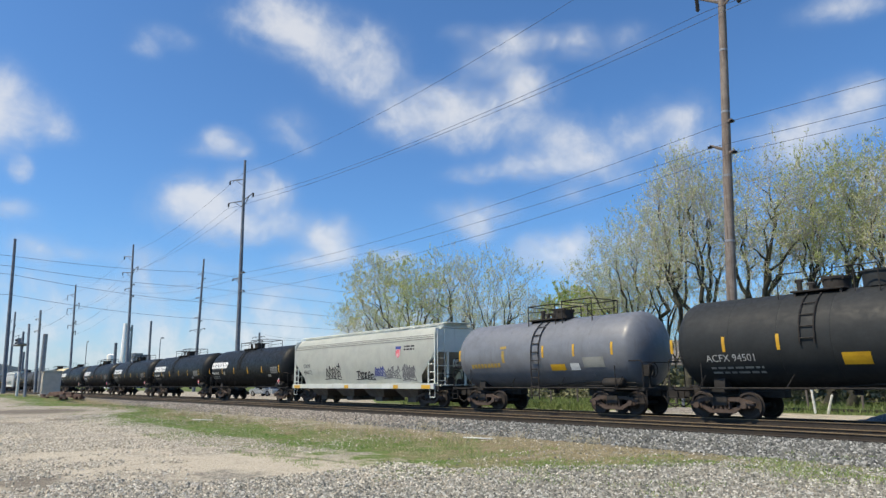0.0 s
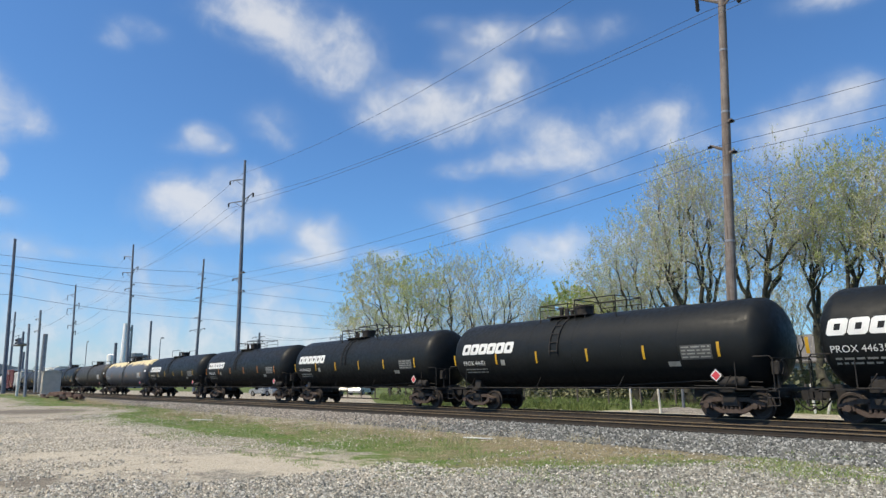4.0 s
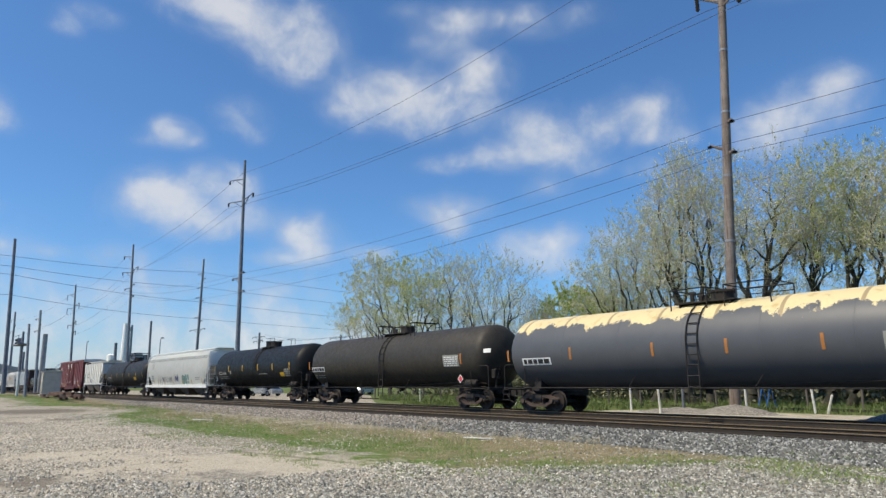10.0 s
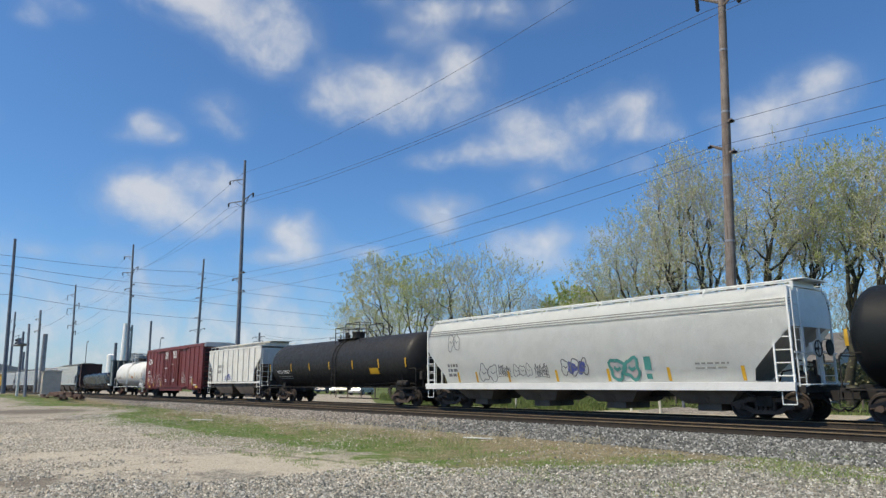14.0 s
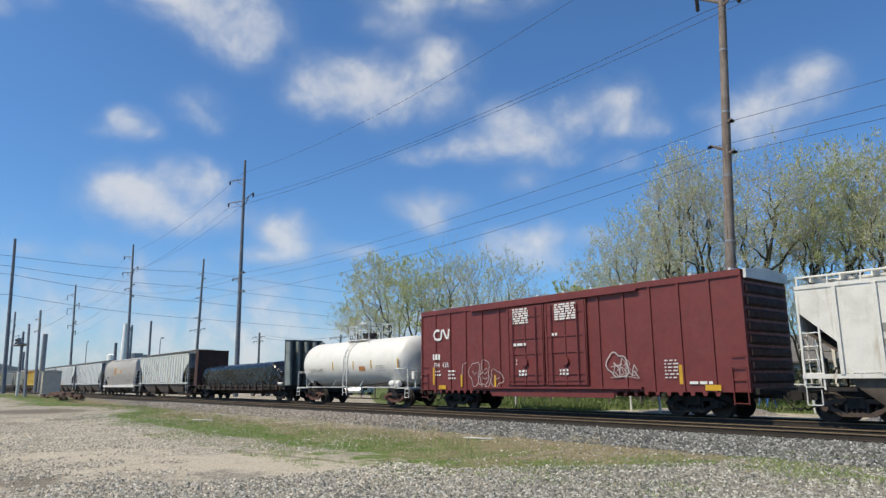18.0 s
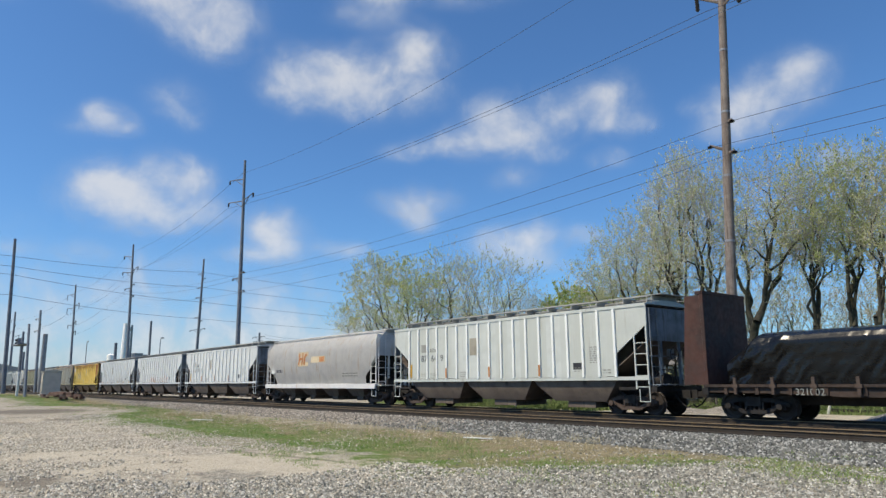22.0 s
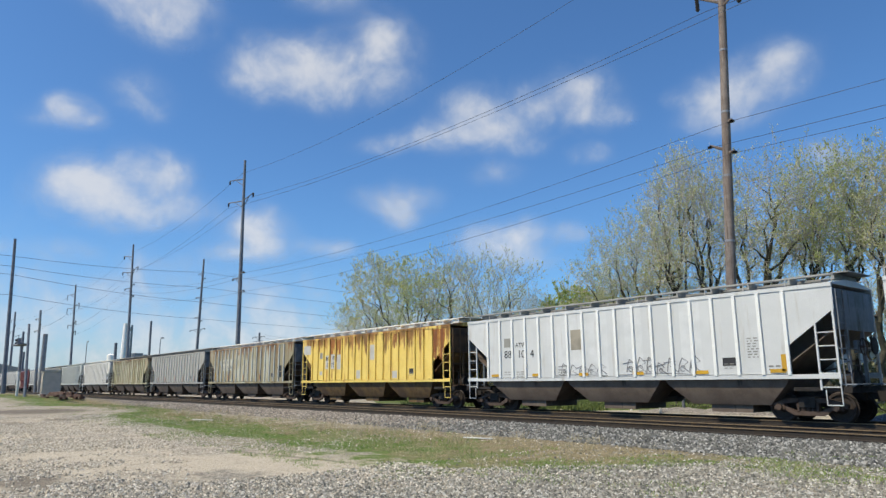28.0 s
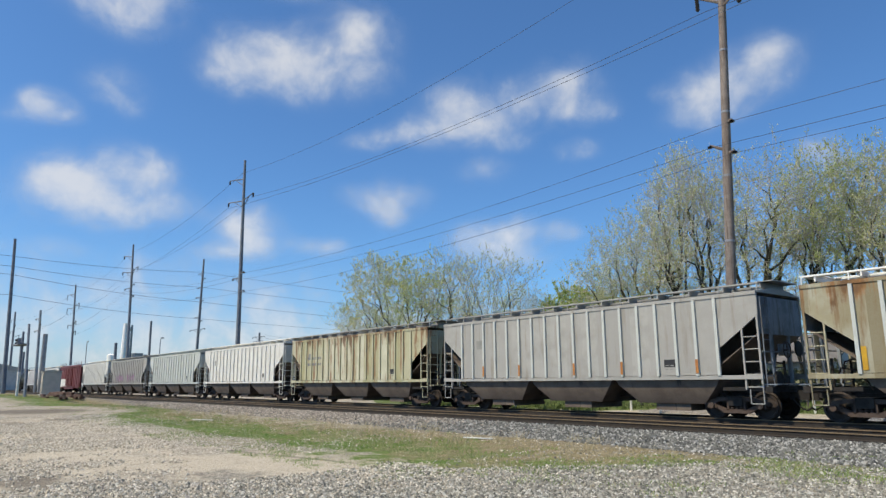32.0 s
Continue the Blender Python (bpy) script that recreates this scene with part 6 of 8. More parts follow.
# ---- pole lines and wires ----
M_POLE = mat("weathered_pole_timber", (0.2, 0.16, 0.135), (0.27, 0.23, 0.2), 0.9, scale=2, stretch=(6, 6, 0.3), streak=(0.1, 0.075, 0.06), streak_at=(0.5, 0.65), bump=0.4)
# blue-grey timber with the far poles' haze mixed into its colour
M_POLED = mat("dark_pole_timber", (0.135, 0.155, 0.185), (0.185, 0.205, 0.235), 0.9, scale=2, bump=0.4)
M_STEELG = mat("grey_galvanised_steel", (0.3, 0.31, 0.32), (0.24, 0.25, 0.26), 0.5, metal=0.4)
M_WIRE = mat("dark_aluminium_wire", (0.06, 0.065, 0.075), rough=0.6, bump=0.0)
M_INSUL = mat("dark_insulator_glaze", (0.03, 0.028, 0.03), rough=0.25, bump=0.0)


def utility_pole(label, foot, top, r0, r1, arms=(), timber=None, bands=0, group="utility poles along the tracks"):
    """A tapered pole from foot to top; arms are (height, reach along x, rise, hanging insulator length)."""
    foot, top = Vector(foot), Vector(top)
    root = thing("utility_pole", label, "utility pole", group, Matrix.Translation(foot))
    d = top - foot
    bm = bmesh.new()
    rod(bm, d * 0, d, r0, 14, r1)
    part("shaft", bm, timber or M_POLE, root)
    for k in range(bands):
        bm = bmesh.new()
        u = 0.3 + 0.6 * k / max(1, bands)
        rod(bm, d * u, d * (u + 0.004), (r0 + (r1 - r0) * u) * 1.05, 14)
        part("band", bm, M_STEELG, root)
    for h, reach, rise, hang in arms:
        p = d * (h / d.z)
        q = p + Vector((reach, -0.25, rise))
        bm = bmesh.new()
        rod(bm, p, q, 0.09, 6, 0.06)
        if abs(reach) > 1.4:
            rod(bm, p - Vector((0, 0, 0.9)), p + (q - p) * 0.6, 0.05, 5)
        arm = part("crossarm", bm, timber or M_POLED, root)
        bm = bmesh.new()
        m = 5
        for j in range(m):
            e = q - Vector((0, 0, 0.06 + hang * j / m))
            rod(bm, e, e - Vector((0, 0, hang / m * 0.7)), 0.13, 8, 0.07)
        part("insulator", bm, M_INSUL, arm)
    return root


utility_pole("tall weathered brown timber transmission pole behind the tracks", (-17.6, 32, 0.0), (-15.95, 32, 28.0), 0.27, 0.17,
             ((21.2, -1.25, 0.75, 0.75), (21.0, 1.05, 0.35, 0.7), (14.6, 0.45, 0.0, 0.12), (13.15, -0.75, 0.4, 0.1), (12.95, 0.55, 0.0, 0.12)), M_POLE, 5)
utility_pole("tall dark transmission pole with three crossarms", (-80.1, 32, 0.0), (-80.8, 32, 29.7), 0.31, 0.15,
             ((27.2, -4.2, 0.7, 0.5), (24.4, 3.6, 0.1, 0.5), (24.3, -4.4, 0.6, 0.5), (15.0, 1.7, 0.0, 0.2), (14.4, -1.8, 0.1, 0.2), (12.7, 1.9, 0.0, 0.2)), M_POLED)
utility_pole("tall grey transmission pole with stepped crossarms", (-130.4, 32, 0.0), (-132.9, 32, 27.2), 0.32, 0.15,
             ((24.8, -5.2, 0.9, 0.6), (22.1, 5.0, 0.2, 0.6), (21.8, -5.6, 0.8, 0.6), (19.4, 3.0, 0.0, 0.3), (19.0, -3.2, 0.1, 0.3), (17.3, 3.0, 0.0, 0.3)), M_POLED)
utility_pole("distant transmission pole with hanging insulators", (-180.6, 32, 0.0), (-184.4, 32, 25.6), 0.32, 0.17,
             ((23.2, -8.0, 0.6, 1.4), (20.2, 7.0, 0.2, 1.4), (19.8, -7.4, 0.5, 1.4), (15.6, -5.0, 0.4, 1.0), (15.8, 4.6, 0.6, 1.0), (13.5, 4.6, 0.5, 1.0)), M_POLED)
utility_pole("distant transmission pole far down the line", (-300, 33, 0.0), (-303, 33, 29.0), 0.5, 0.3, ((26, -7, 0.4, 1.0), (23.5, 6, 0.2, 1.0), (21.5, -7, 0.4, 1.0)), M_POLED)
utility_pole("tall bare grey pole beside the road", (-124.3, 13.1, 0.4), (-124.4, 12.4, 24.4), 0.33, 0.2, (), M_POLED)
utility_pole("dark pole with many short crossarms", (-142.1, 47.9, 0.0), (-142.0, 48.35, 27.5), 0.34, 0.18,
             ((24.4, -1.8, 0.1, 0.2), (23.2, 2.4, 0, 0.2), (19.4, -2.2, 0.1, 0.2), (18.6, 2.4, 0, 0.2), (15.2, -2.0, 0.1, 0.2), (14.4, 2.4, 0, 0.2), (12.7, -4.4, 0, 0.2), (12.6, 4.4, 0, 0.2), (17.0, 1.5, 0, 0.2), (21.5, -1.5, 0, 0.2)), M_POLED)
utility_pole("short dark pole behind the train", (-144.7, 39.5, 0.0), (-144.75, 39.4, 14.2), 0.27, 0.2, (), M_POLED)
utility_pole("pale grey service pole by the crossing", (-148.6, 20.7, 0.0), (-148.6, 20.25, 15.6), 0.3, 0.2, ((14.0, -3.0, 0.2, 0.3), (12.8, 3.0, 0.1, 0.3), (11.8, -3.4, 0.1, 0.3)), M_STEELG)
utility_pole("thick grey stub pole by the crossing", (-149.4, 21.6, 0.0), (-149.4, 21.6, 11.2), 0.5, 0.42, (), M_STEELG)
utility_pole("short pole beyond the train", (-194.9, 44.8, 0.0), (-195.0, 44.6, 12.4), 0.5, 0.35, ((10.5, 2.5, 0.6, 0.4),), M_POLED)
utility_pole("far distribution pole with double crossarm", (-156, 67.6, 0.0), (-156, 67.5, 13.6), 0.32, 0.22, ((12.6, -3.4, 0.0, 0.3), (12.6, 3.4, 0.0, 0.3), (11.6, 2.6, 0, 0.3), (11.6, -2.6, 0, 0.3)), M_POLED)
utility_pole("far distribution pole beyond the lot", (-132, 76, 0.0), (-132, 76, 12.0), 0.32, 0.22, ((11.4, -4.2, 0.0, 0.3), (11.4, 4.2, 0.0, 0.3)), M_POLED)
utility_pole("distant thin pole far beyond the crossing", (-240, 29.5, 0.0), (-240, 29.5, 11.5), 0.4, 0.3, (), M_POLED)


def wire(label, pts, sag, r=0.016):
    """A wire hung through the points, sagging in each span."""
    cu = bpy.data.curves.new("wire", "CURVE")
    cu.dimensions, cu.bevel_depth, cu.bevel_resolution = "3D", r, 0
    for (a, b), s in zip(zip(pts, pts[1:]), sag if isinstance(sag, (list, tuple)) else [sag] * 9):
        sp = cu.splines.new("POLY")
        sp.points.add(16)
        for i in range(17):
            u = i / 16
            p = Vector(a) * (1 - u) + Vector(b) * u
            sp.points[i].co = (p.x, p.y, p.z - 4 * s * u * (1 - u), 1)
    tmp = new("wire", cu)
    dg = bpy.context.evaluated_depsgraph_get()
    me = bpy.data.meshes.new_from_object(tmp.evaluated_get(dg))
    bpy.data.objects.remove(tmp)
    bpy.data.curves.remove(cu)
    me.materials.append(M_WIRE)
    return tagged(new("wire", me), label, "wire", "overhead wires")


for pts, sag in (
        (((48, 31.7, 26.0), (-15.95, 31.7, 26.6), (-80.7, 31.7, 27.9), (-132.9, 31.7, 25.6), (-184.4, 31.7, 23.6), (-303, 32.7, 26)), (1.2, 1.7, 1.2, 1.2, 2)),
        (((48, 31.7, 20.6), (-17.3, 31.7, 20.95), (-76.8, 31.7, 24.0), (-127, 31.7, 21.7), (-176, 31.7, 18.8), (-296, 32.7, 22.5)), (1.2, 1.0, 1.0, 1.0, 2)),
        (((48, 31.7, 20.3), (-15.3, 31.7, 20.5), (-85.3, 31.7, 24.2), (-138.6, 31.7, 21.6), (-192, 31.7, 18.8), (-310, 32.7, 21)), (1.2, 1.0, 1.0, 1.0, 2))):
    wire("thin dark high-voltage wire strung from pole to pole", pts, sag)
for pts in (((48, 31.7, 14.9), (-16.3, 31.7, 14.5), (-78.4, 31.7, 14.8), (-129, 31.7, 19.0), (-178, 31.7, 15.4)), ((48, 31.7, 13.7), (-17.2, 31.7, 13.4), (-82.2, 31.7, 14.3), (-135.5, 31.7, 18.7), (-188, 31.7, 15.0)),
            ((48, 31.7, 13.2), (-16.4, 31.7, 12.8), (-78.2, 31.7, 12.5), (-129, 31.7, 17.0), (-178, 31.7, 13.2))):
    wire("thin dark distribution wire strung from pole to pole", pts, 0.9, 0.012)
for h0, h1, h2 in ((21.6, 24.7, 30.7), (20.0, 21.5, 26.9), (18.7, 18.4, 22.2), (15.5, 14.9, 18.7)):
    wire("thin wire crossing over the tracks", ((-106.8, -23.4, h0 + 1), (-124.4, 12.5, h0), (-142, 48.2, h1), (-197.6, 161, h2)), (0.8, 0.5, 0.6), 0.028)
for dx in (-3, 3):
    wire("thin sagging wire between far distribution poles", ((-156 + dx, 67.5, 12.9), (-132 + dx, 76, 11.7), (-60 + dx, 100, 11.5)), 0.9, 0.02)
utility_pole("far dark pole behind the trees", (-197.5, 161, 0.0), (-197.6, 161, 31.5), 0.34, 0.18, ((30.6, -1.8, 0.1, 0.2), (26.8, 2.4, 0, 0.2), (22.1, -2.2, 0.1, 0.2), (18.6, 2.4, 0, 0.2)), M_POLED)


# ---- lineside things behind the tracks ----
M_WPOST = mat("chipped_white_post_paint", (0.68, 0.68, 0.64), (0.5, 0.5, 0.46), 0.7, scale=5)


def marker_post(x, y, h, lean=(0, 0), paint=None, label="white painted marker post beside the tracks", r=0.06):
    root = thing("marker_post", label, "post", "lineside posts", pose(x, y, ground_z(x, y) - 0.05, lean[0], lean[1], 0))
    bm = bmesh.new()
    rod(bm, (0, 0, 0), (0, 0, h), r, 8, r * 0.92)
    part("shaft", bm, paint or M_WPOST, root)
    bm = bmesh.new()
    rod(bm, (0, 0, h), (0, 0, h + 0.05), r * 1.15, 8, r * 0.6)
    part("cap", bm, paint or M_WPOST, root)
    return root


marker_post(-43.2, 32.0, 1.0)
marker_post(-35.9, 31.4, 1.0)
marker_post(-29.6, 29.0, 1.1)
marker_post(-22.6, 30.6, 1.15)
marker_post(-19.67, 28.9, 1.25, (0, -3))
marker_post(-16.6, 31.2, 1.3)
marker_post(-14.4, 33.2, 1.35, (0, -4))
marker_post(-13.8, 33.0, 0.9, (0, 17), label="leaning white marker post with a short arm")
marker_post(-19.5, 30.6, 1.2, (0, 0), M_POLED, "dark weathered timber stake", 0.07)


def mound(name, label, x, y, rx, ry, h, material, seed):
    bm = bmesh.new()
    n, m = 36, 12
    rings = []
    for j in range(m + 1):
        u = j / m
        rr = 1 - u
        ringv = []
        for i in range(n):
            a = 2 * math.pi * i / n
            w = 1 + 0.16 * noise.noise(Vector((math.cos(a) * 1.6 + seed, math.sin(a) * 1.6, u * 2)))
            z = h * (1 - rr ** 1.25) + 0.05 * noise.noise(Vector((rr * math.cos(a) * rx * 4, rr * math.sin(a) * ry * 4, seed)))
            ringv.append(bm.verts.new((rr * rx * w * math.cos(a), rr * ry * w * math.sin(a), max(z, -0.02) if j else -0.06)))
        rings.append(ringv)
    for a, b in zip(rings, rings[1:]):
        for i in range(n):
            bm.faces.new((a[i], a[(i + 1) % n], b[(i + 1) % n], b[i]))
    ob = put(name, mesh_from(bm, name, material, 60), None, pose(x, y, ground_z(x, y)))
    return tagged(ob, label, "gravel pile", "gravel piles")


def stone_mat(name, dark, light, scale=18):
    m = bpy.data.materials.new(name)
    nt, nn, ll, b = nodes_of(m)
    v = coords(nt)
    c = nn.new("ShaderNodeTexVoronoi")
    c.inputs["Scale"].default_value = scale
    ll.new(v, c.inputs["Vector"])
    s = nn.new("ShaderNodeSeparateColor")
    ll.new(c.outputs["Color"], s.inputs[0])
    col = blend(nt, s.outputs[0], dark, light)
    ll.new(blend(nt, ramp(nt, c.outputs["Distance"], 0.3, 0.7, 0, 0.7), col, tuple(k * 0.6 for k in dark)), b.inputs["Base Color"])
    b.inputs["Roughness"].default_value = 0.95
    bumped(nt, b, calc(nt, "MULTIPLY", c.outputs["Distance"], -1.0), 0.9, 0.04)
    return m


M_TANSTONE = stone_mat("tan_crushed_stone", (0.2, 0.18, 0.155), (0.46, 0.43, 0.38))
M_GREYSTONE = stone_mat("blue_grey_crushed_stone", (0.1, 0.105, 0.115), (0.33, 0.34, 0.36))
mound("gravel_mound", "low pile of tan crushed stone round a white post", -16.9, 30.6, 2.2, 1.3, 0.42, M_TANSTONE, 3)
mound("gravel_mound", "low ridge of tan crushed stone", -19.4, 30.2, 2.6, 1.2, 0.26, M_TANSTONE, 9)
mound("gravel_mound", "pile of blue-grey crushed stone beside the track", -8.6, 27.9, 2.0, 1.3, 0.62, M_GREYSTONE, 5)

bm = bmesh.new()
for k in range(14):
    x = -62 + k * 4.4
    slab(bm, x, x + 4.36, 35.6, 35.85, 0.0, 0.2 + random.uniform(-0.01, 0.01), 0.02)
tagged(put("timber_edging", mesh_from(bm, "timber_edging", M_TIE)), "row of dark timbers edging the lineside gravel", "edging")

# blue folding stand behind the gravel pile
stand_b = thing("blue_stand", "blue steel folding stand on two pairs of legs", "stand", "", pose(-18.3, 36.6, ground_z(-18, 36.6)))
M_BLUE = mat("blue_enamel", (0.03, 0.13, 0.36), (0.04, 0.1, 0.25), 0.5)
for dx in (-0.22, 0.22):
    bm = bmesh.new()
    rods(bm, [(dx - 0.14, -0.3, 0), (dx, 0, 1.15), (dx + 0.14, 0.3, 0)], 0.035, 6)
    part("leg", bm, M_BLUE, stand_b)
bm = bmesh.new()
slab(bm, -0.36, 0.36, -0.05, 0.05, 1.1, 1.2, 0.01)
part("top_bar", bm, M_BLUE, stand_b)

# field fence
fence = thing("wire_fence", "field fence of grey timber posts and thin wires", "fence", "", pose(0, 37.6, 0))
M_FPOST = mat("grey_fence_timber", (0.12, 0.1, 0.085), (0.17, 0.15, 0.13), 0.9, bump=0.4)
for k in range(26):
    bm = bmesh.new()
    rod(bm, (0, 0, -0.1), (random.uniform(-0.05, 0.05), 0, 1.25 + random.uniform(-0.1, 0.1)), 0.06, 7)
    part("fence_post", bm, M_FPOST, fence, "", pose(-66 + k * 2.6, random.uniform(-0.1, 0.1), ground_z(-66 + k * 2.6, 37.6)))
for z in (0.45, 0.8, 1.15):
    bm = bmesh.new()
    rod(bm, (-66, 0, z + 0.08), (-1, 0, z + 0.08), 0.008, 4)
    part("fence_wire", bm, M_WIRE, fence)


# ---- parked cars ----
def parked_car(label, x, y, rz, paint):
    root = thing("car", label, "car", "parked cars behind the train", pose(x, y, ground_z(x, y), 0, 0, rz))
    glass = mat("dark_car_glass", (0.02, 0.025, 0.03), rough=0.08, bump=0.0)
    bm = bmesh.new()
    low = [(-2.2, 0.3), (-2.25, 0.62), (-2.1, 0.86), (-1.2, 0.93), (1.0, 0.95), (2.0, 0.82), (2.22, 0.6), (2.2, 0.3)]
    prism(bm, low, -0.86, 0.86)
    es = [e for e in bm.edges]
    bmesh.ops.bevel(bm, geom=es, offset=0.05, segments=2, affect="EDGES")
    part("body", bm, paint, root)
    bm = bmesh.new()
    base = [(-1.75, 0.9), (-1.1, 1.42), (0.35, 1.45), (1.15, 0.92)]
    a = [bm.verts.new((x_, -0.8 if z < 1 else -0.62, z)) for x_, z in base]
    b = [bm.verts.new((x_, 0.8 if z < 1 else 0.62, z)) for x_, z in base]
    bm.faces.new(a)
    bm.faces.new(b[::-1])
    for i in range(4):
        bm.faces.new((a[i], b[i], b[(i + 1) % 4], a[(i + 1) % 4]))
    cab = part("cabin_glass", bm, glass, root, "dark tinted windows")
    bm = bmesh.new()
    slab(bm, -1.08, 0.34, -0.61, 0.61, 1.42, 1.49, 0.03)
    for xx, zz, x2, z2 in ((-1.7, 0.92, -1.08, 1.44), (0.34, 1.45, 1.12, 0.92), (-0.35, 0.92, -0.38, 1.45)):
        for s in (-1, 1):
            rod(bm, (xx, s * (0.8 if zz < 1 else 0.63), zz), (x2, s * (0.8 if z2 < 1 else 0.63), z2), 0.045, 5)
    part("roof_panel", bm, paint, root)
    for wx in (-1.35, 1.38):
        for s in (-1, 1):
            bm = bmesh.new()
            rod(bm, (wx, s * 0.68, 0.32), (wx, s * 0.89, 0.32), 0.32, 18)
            w = part("wheel", bm, M_INK, root, "black tyre")
            bm = bmesh.new()
            rod(bm, (wx, s * 0.87, 0.32), (wx, s * 0.9, 0.32), 0.19, 12)
            part("rim", bm, M_STEELG, w)
    for s in (-1, 1):
        bm = bmesh.new()
        slab(bm, 2.12, 2.21, s * 0.62 - 0.16, s * 0.62 + 0.16, 0.62, 0.74, 0.02)
        part("headlight", bm, M_LINER, root)
    return root


M_SILVERCAR = mat("silver_car_paint", (0.42, 0.46, 0.5), (0.38, 0.42, 0.46), 0.3, metal=0.4, bump=0.0)
M_DARKCAR = mat("dark_grey_car_paint", (0.05, 0.055, 0.06), rough=0.3, bump=0.0)
parked_car("silver parked car side-on behind the tracks", -80.6, 36.0, 196, M_SILVERCAR)
parked_car("dark grey parked car in the lot row", -97.0, 50.5, 120, M_DARKCAR)
parked_car("dark blue parked car in the lot row", -93.4, 51.6, 122, mat("dark_blue_car_paint", (0.03, 0.06, 0.14), rough=0.3, bump=0.0))
parked_car("silver parked car in the lot row", -89.6, 52.0, 121, M_SILVERCAR)
parked_car("dark grey parked car in the lot row", -85.4, 50.8, 124, M_DARKCAR)
parked_car("pale silver parked car nose-on under the trees", -76.4, 47.2, 124, mat("pale_silver_car_paint", (0.6, 0.63, 0.66), (0.55, 0.58, 0.62), 0.3, metal=0.2, bump=0.0))

# ---- crossing equipment down the line ----
M_HUT = mat("grey_painted_hut_metal", (0.56, 0.51, 0.43), (0.48, 0.44, 0.37), 0.6, streak=(0.38, 0.34, 0.28))
hut = thing("signal_hut", "grey metal signal equipment hut on the gravel", "signal hut", "", pose(-97.5, 15.2, ground_z(-97.5, 15.0) - 0.05, 0, 0, -6))
bm = bmesh.new()
slab(bm, -1.6, 1.6, -1.0, 1.0, 0.15, 2.85, 0.04)
part("hut_body", bm, M_HUT, hut)
bm = bmesh.new()
along(bm, [(-1.12, 2.85), (1.12, 2.85), (1.12, 2.95), (0, 3.1), (-1.12, 2.95)], -1.72, 1.72)
part("hut_roof", bm, M_HUT, hut)
bm = bmesh.new()
slab(bm, -0.55, 0.5, -1.06, -1.0, 0.3, 2.6, 0.02)
d = part("hut_door", bm, M_HUT, hut)
bm = bmesh.new()
rod(bm, (0.35, -1.06, 1.4), (0.35, -1.12, 1.4), 0.06, 8)
part("door_handle", bm, M_STEELG, d)
bm = bmesh.new()
slab(bm, -1.8, 1.8, -1.2, 1.2, -0.1, 0.16, 0.02)
part("foundation", bm, mat("pale_concrete", (0.5, 0.49, 0.46), (0.42, 0.41, 0.38), 0.9), hut)

ties = thing("timber_stack", "untidy stack of old brown railway timbers on the ground", "timber stack", "", pose(-75.5, 13.0, ground_z(-75.5, 13.0)))
M_OLDTIE = mat("reddish_weathered_timber", (0.14, 0.075, 0.052), (0.09, 0.055, 0.042), 0.9, scale=3, grain=50, bump=0.4, rand=0.5)
for k in range(16):
    bm = bmesh.new()
    slab(bm, -1.5, 1.5, -0.13, 0.13, 0, 0.2, 0.015)
    part("timber", bm, M_OLDTIE, ties, "", pose(random.uniform(-5.5, 6.5), -1.2 + 0.5 * (k % 6), 0.21 * (k // 6), 0, 0, random.uniform(-16, 16)))

sig = thing("signal_mast", "grey signal mast with work platform and two heads", "railway signal", "", pose(-92.5, 11.1, ground_z(-92.5, 11.1) - 0.05))
bm = bmesh.new()
rod(bm, (0, 0, 0), (0, 0, 2.8), 0.16, 10, 0.16)
part("white_base", bm, M_WPOST, sig, "white painted lower mast")
bm = bmesh.new()
rod(bm, (0, 0, 2.8), (0, 0, 7.4), 0.12, 8)
rod(bm, (-0.9, 0.1, 0), (-0.9, 0.1, 6.8), 0.16, 8)
part("mast", bm, M_POLED, sig)
bm = bmesh.new()
slab(bm, -3.6, 1.2, -0.6, 0.6, 5.85, 6.0, 0.02)
rods(bm, [(-3.5, -0.55, 6.0), (-3.5, -0.55, 6.9), (1.1, -0.55, 6.9), (1.1, -0.55, 6.0)], 0.04, 5)
part("platform", bm, M_POLED, sig)
for x, z in ((-2.6, 6.0), (-3.4, 6.0)):
    bm = bmesh.new()
    slab(bm, x - 0.25, x + 0.25, -0.2, 0.2, z, z + 0.8, 0.05)
    h = part("signal_head", bm, M_POLED, sig)
    for k in (0.2, 0.58):
        bm = bmesh.new()
        rod(bm, (x, -0.2, z + k), (x, -0.36, z + k), 0.12, 10)
        part("lens_hood", bm, M_INK, h)
utility_pole("leaning dark timber pole by the road", (-86.3, 11.1, 0.35), (-89.4, 11.2, 8.4), 0.16, 0.12, (), M_POLED)

# ---- far works and lamps ----
works = thing("factory", "far factory with white stack, round tank and pipework", "factory", "", pose(-311, 75, 0))
M_WHITEW = mat("far_white_paint", (0.86, 0.86, 0.84), (0.78, 0.78, 0.76), 0.6)
bm = bmesh.new()
rod(bm, (0, -0.6, 0), (0, -0.5, 14), 1.5, 16, 1.35)
rod(bm, (0, -0.5, 14), (0, -0.35, 27), 1.3, 16, 1.1)
part("white_chimney", bm, M_WHITEW, works)
bm = bmesh.new()
rod(bm, (0, 2.2, 0), (0, 2.0, 26.5), 0.45, 10)
rods(bm, [(0, 2.0, 26.0), (0, 1.2, 24.0), (0, 0.8, 22.0)], 0.25, 6)
part("grey_stack", bm, M_STEELG, works)
bm = bmesh.new()
rod(bm, (0, -5.05, 0), (0, -5.05, 13.5), 1.85, 20)
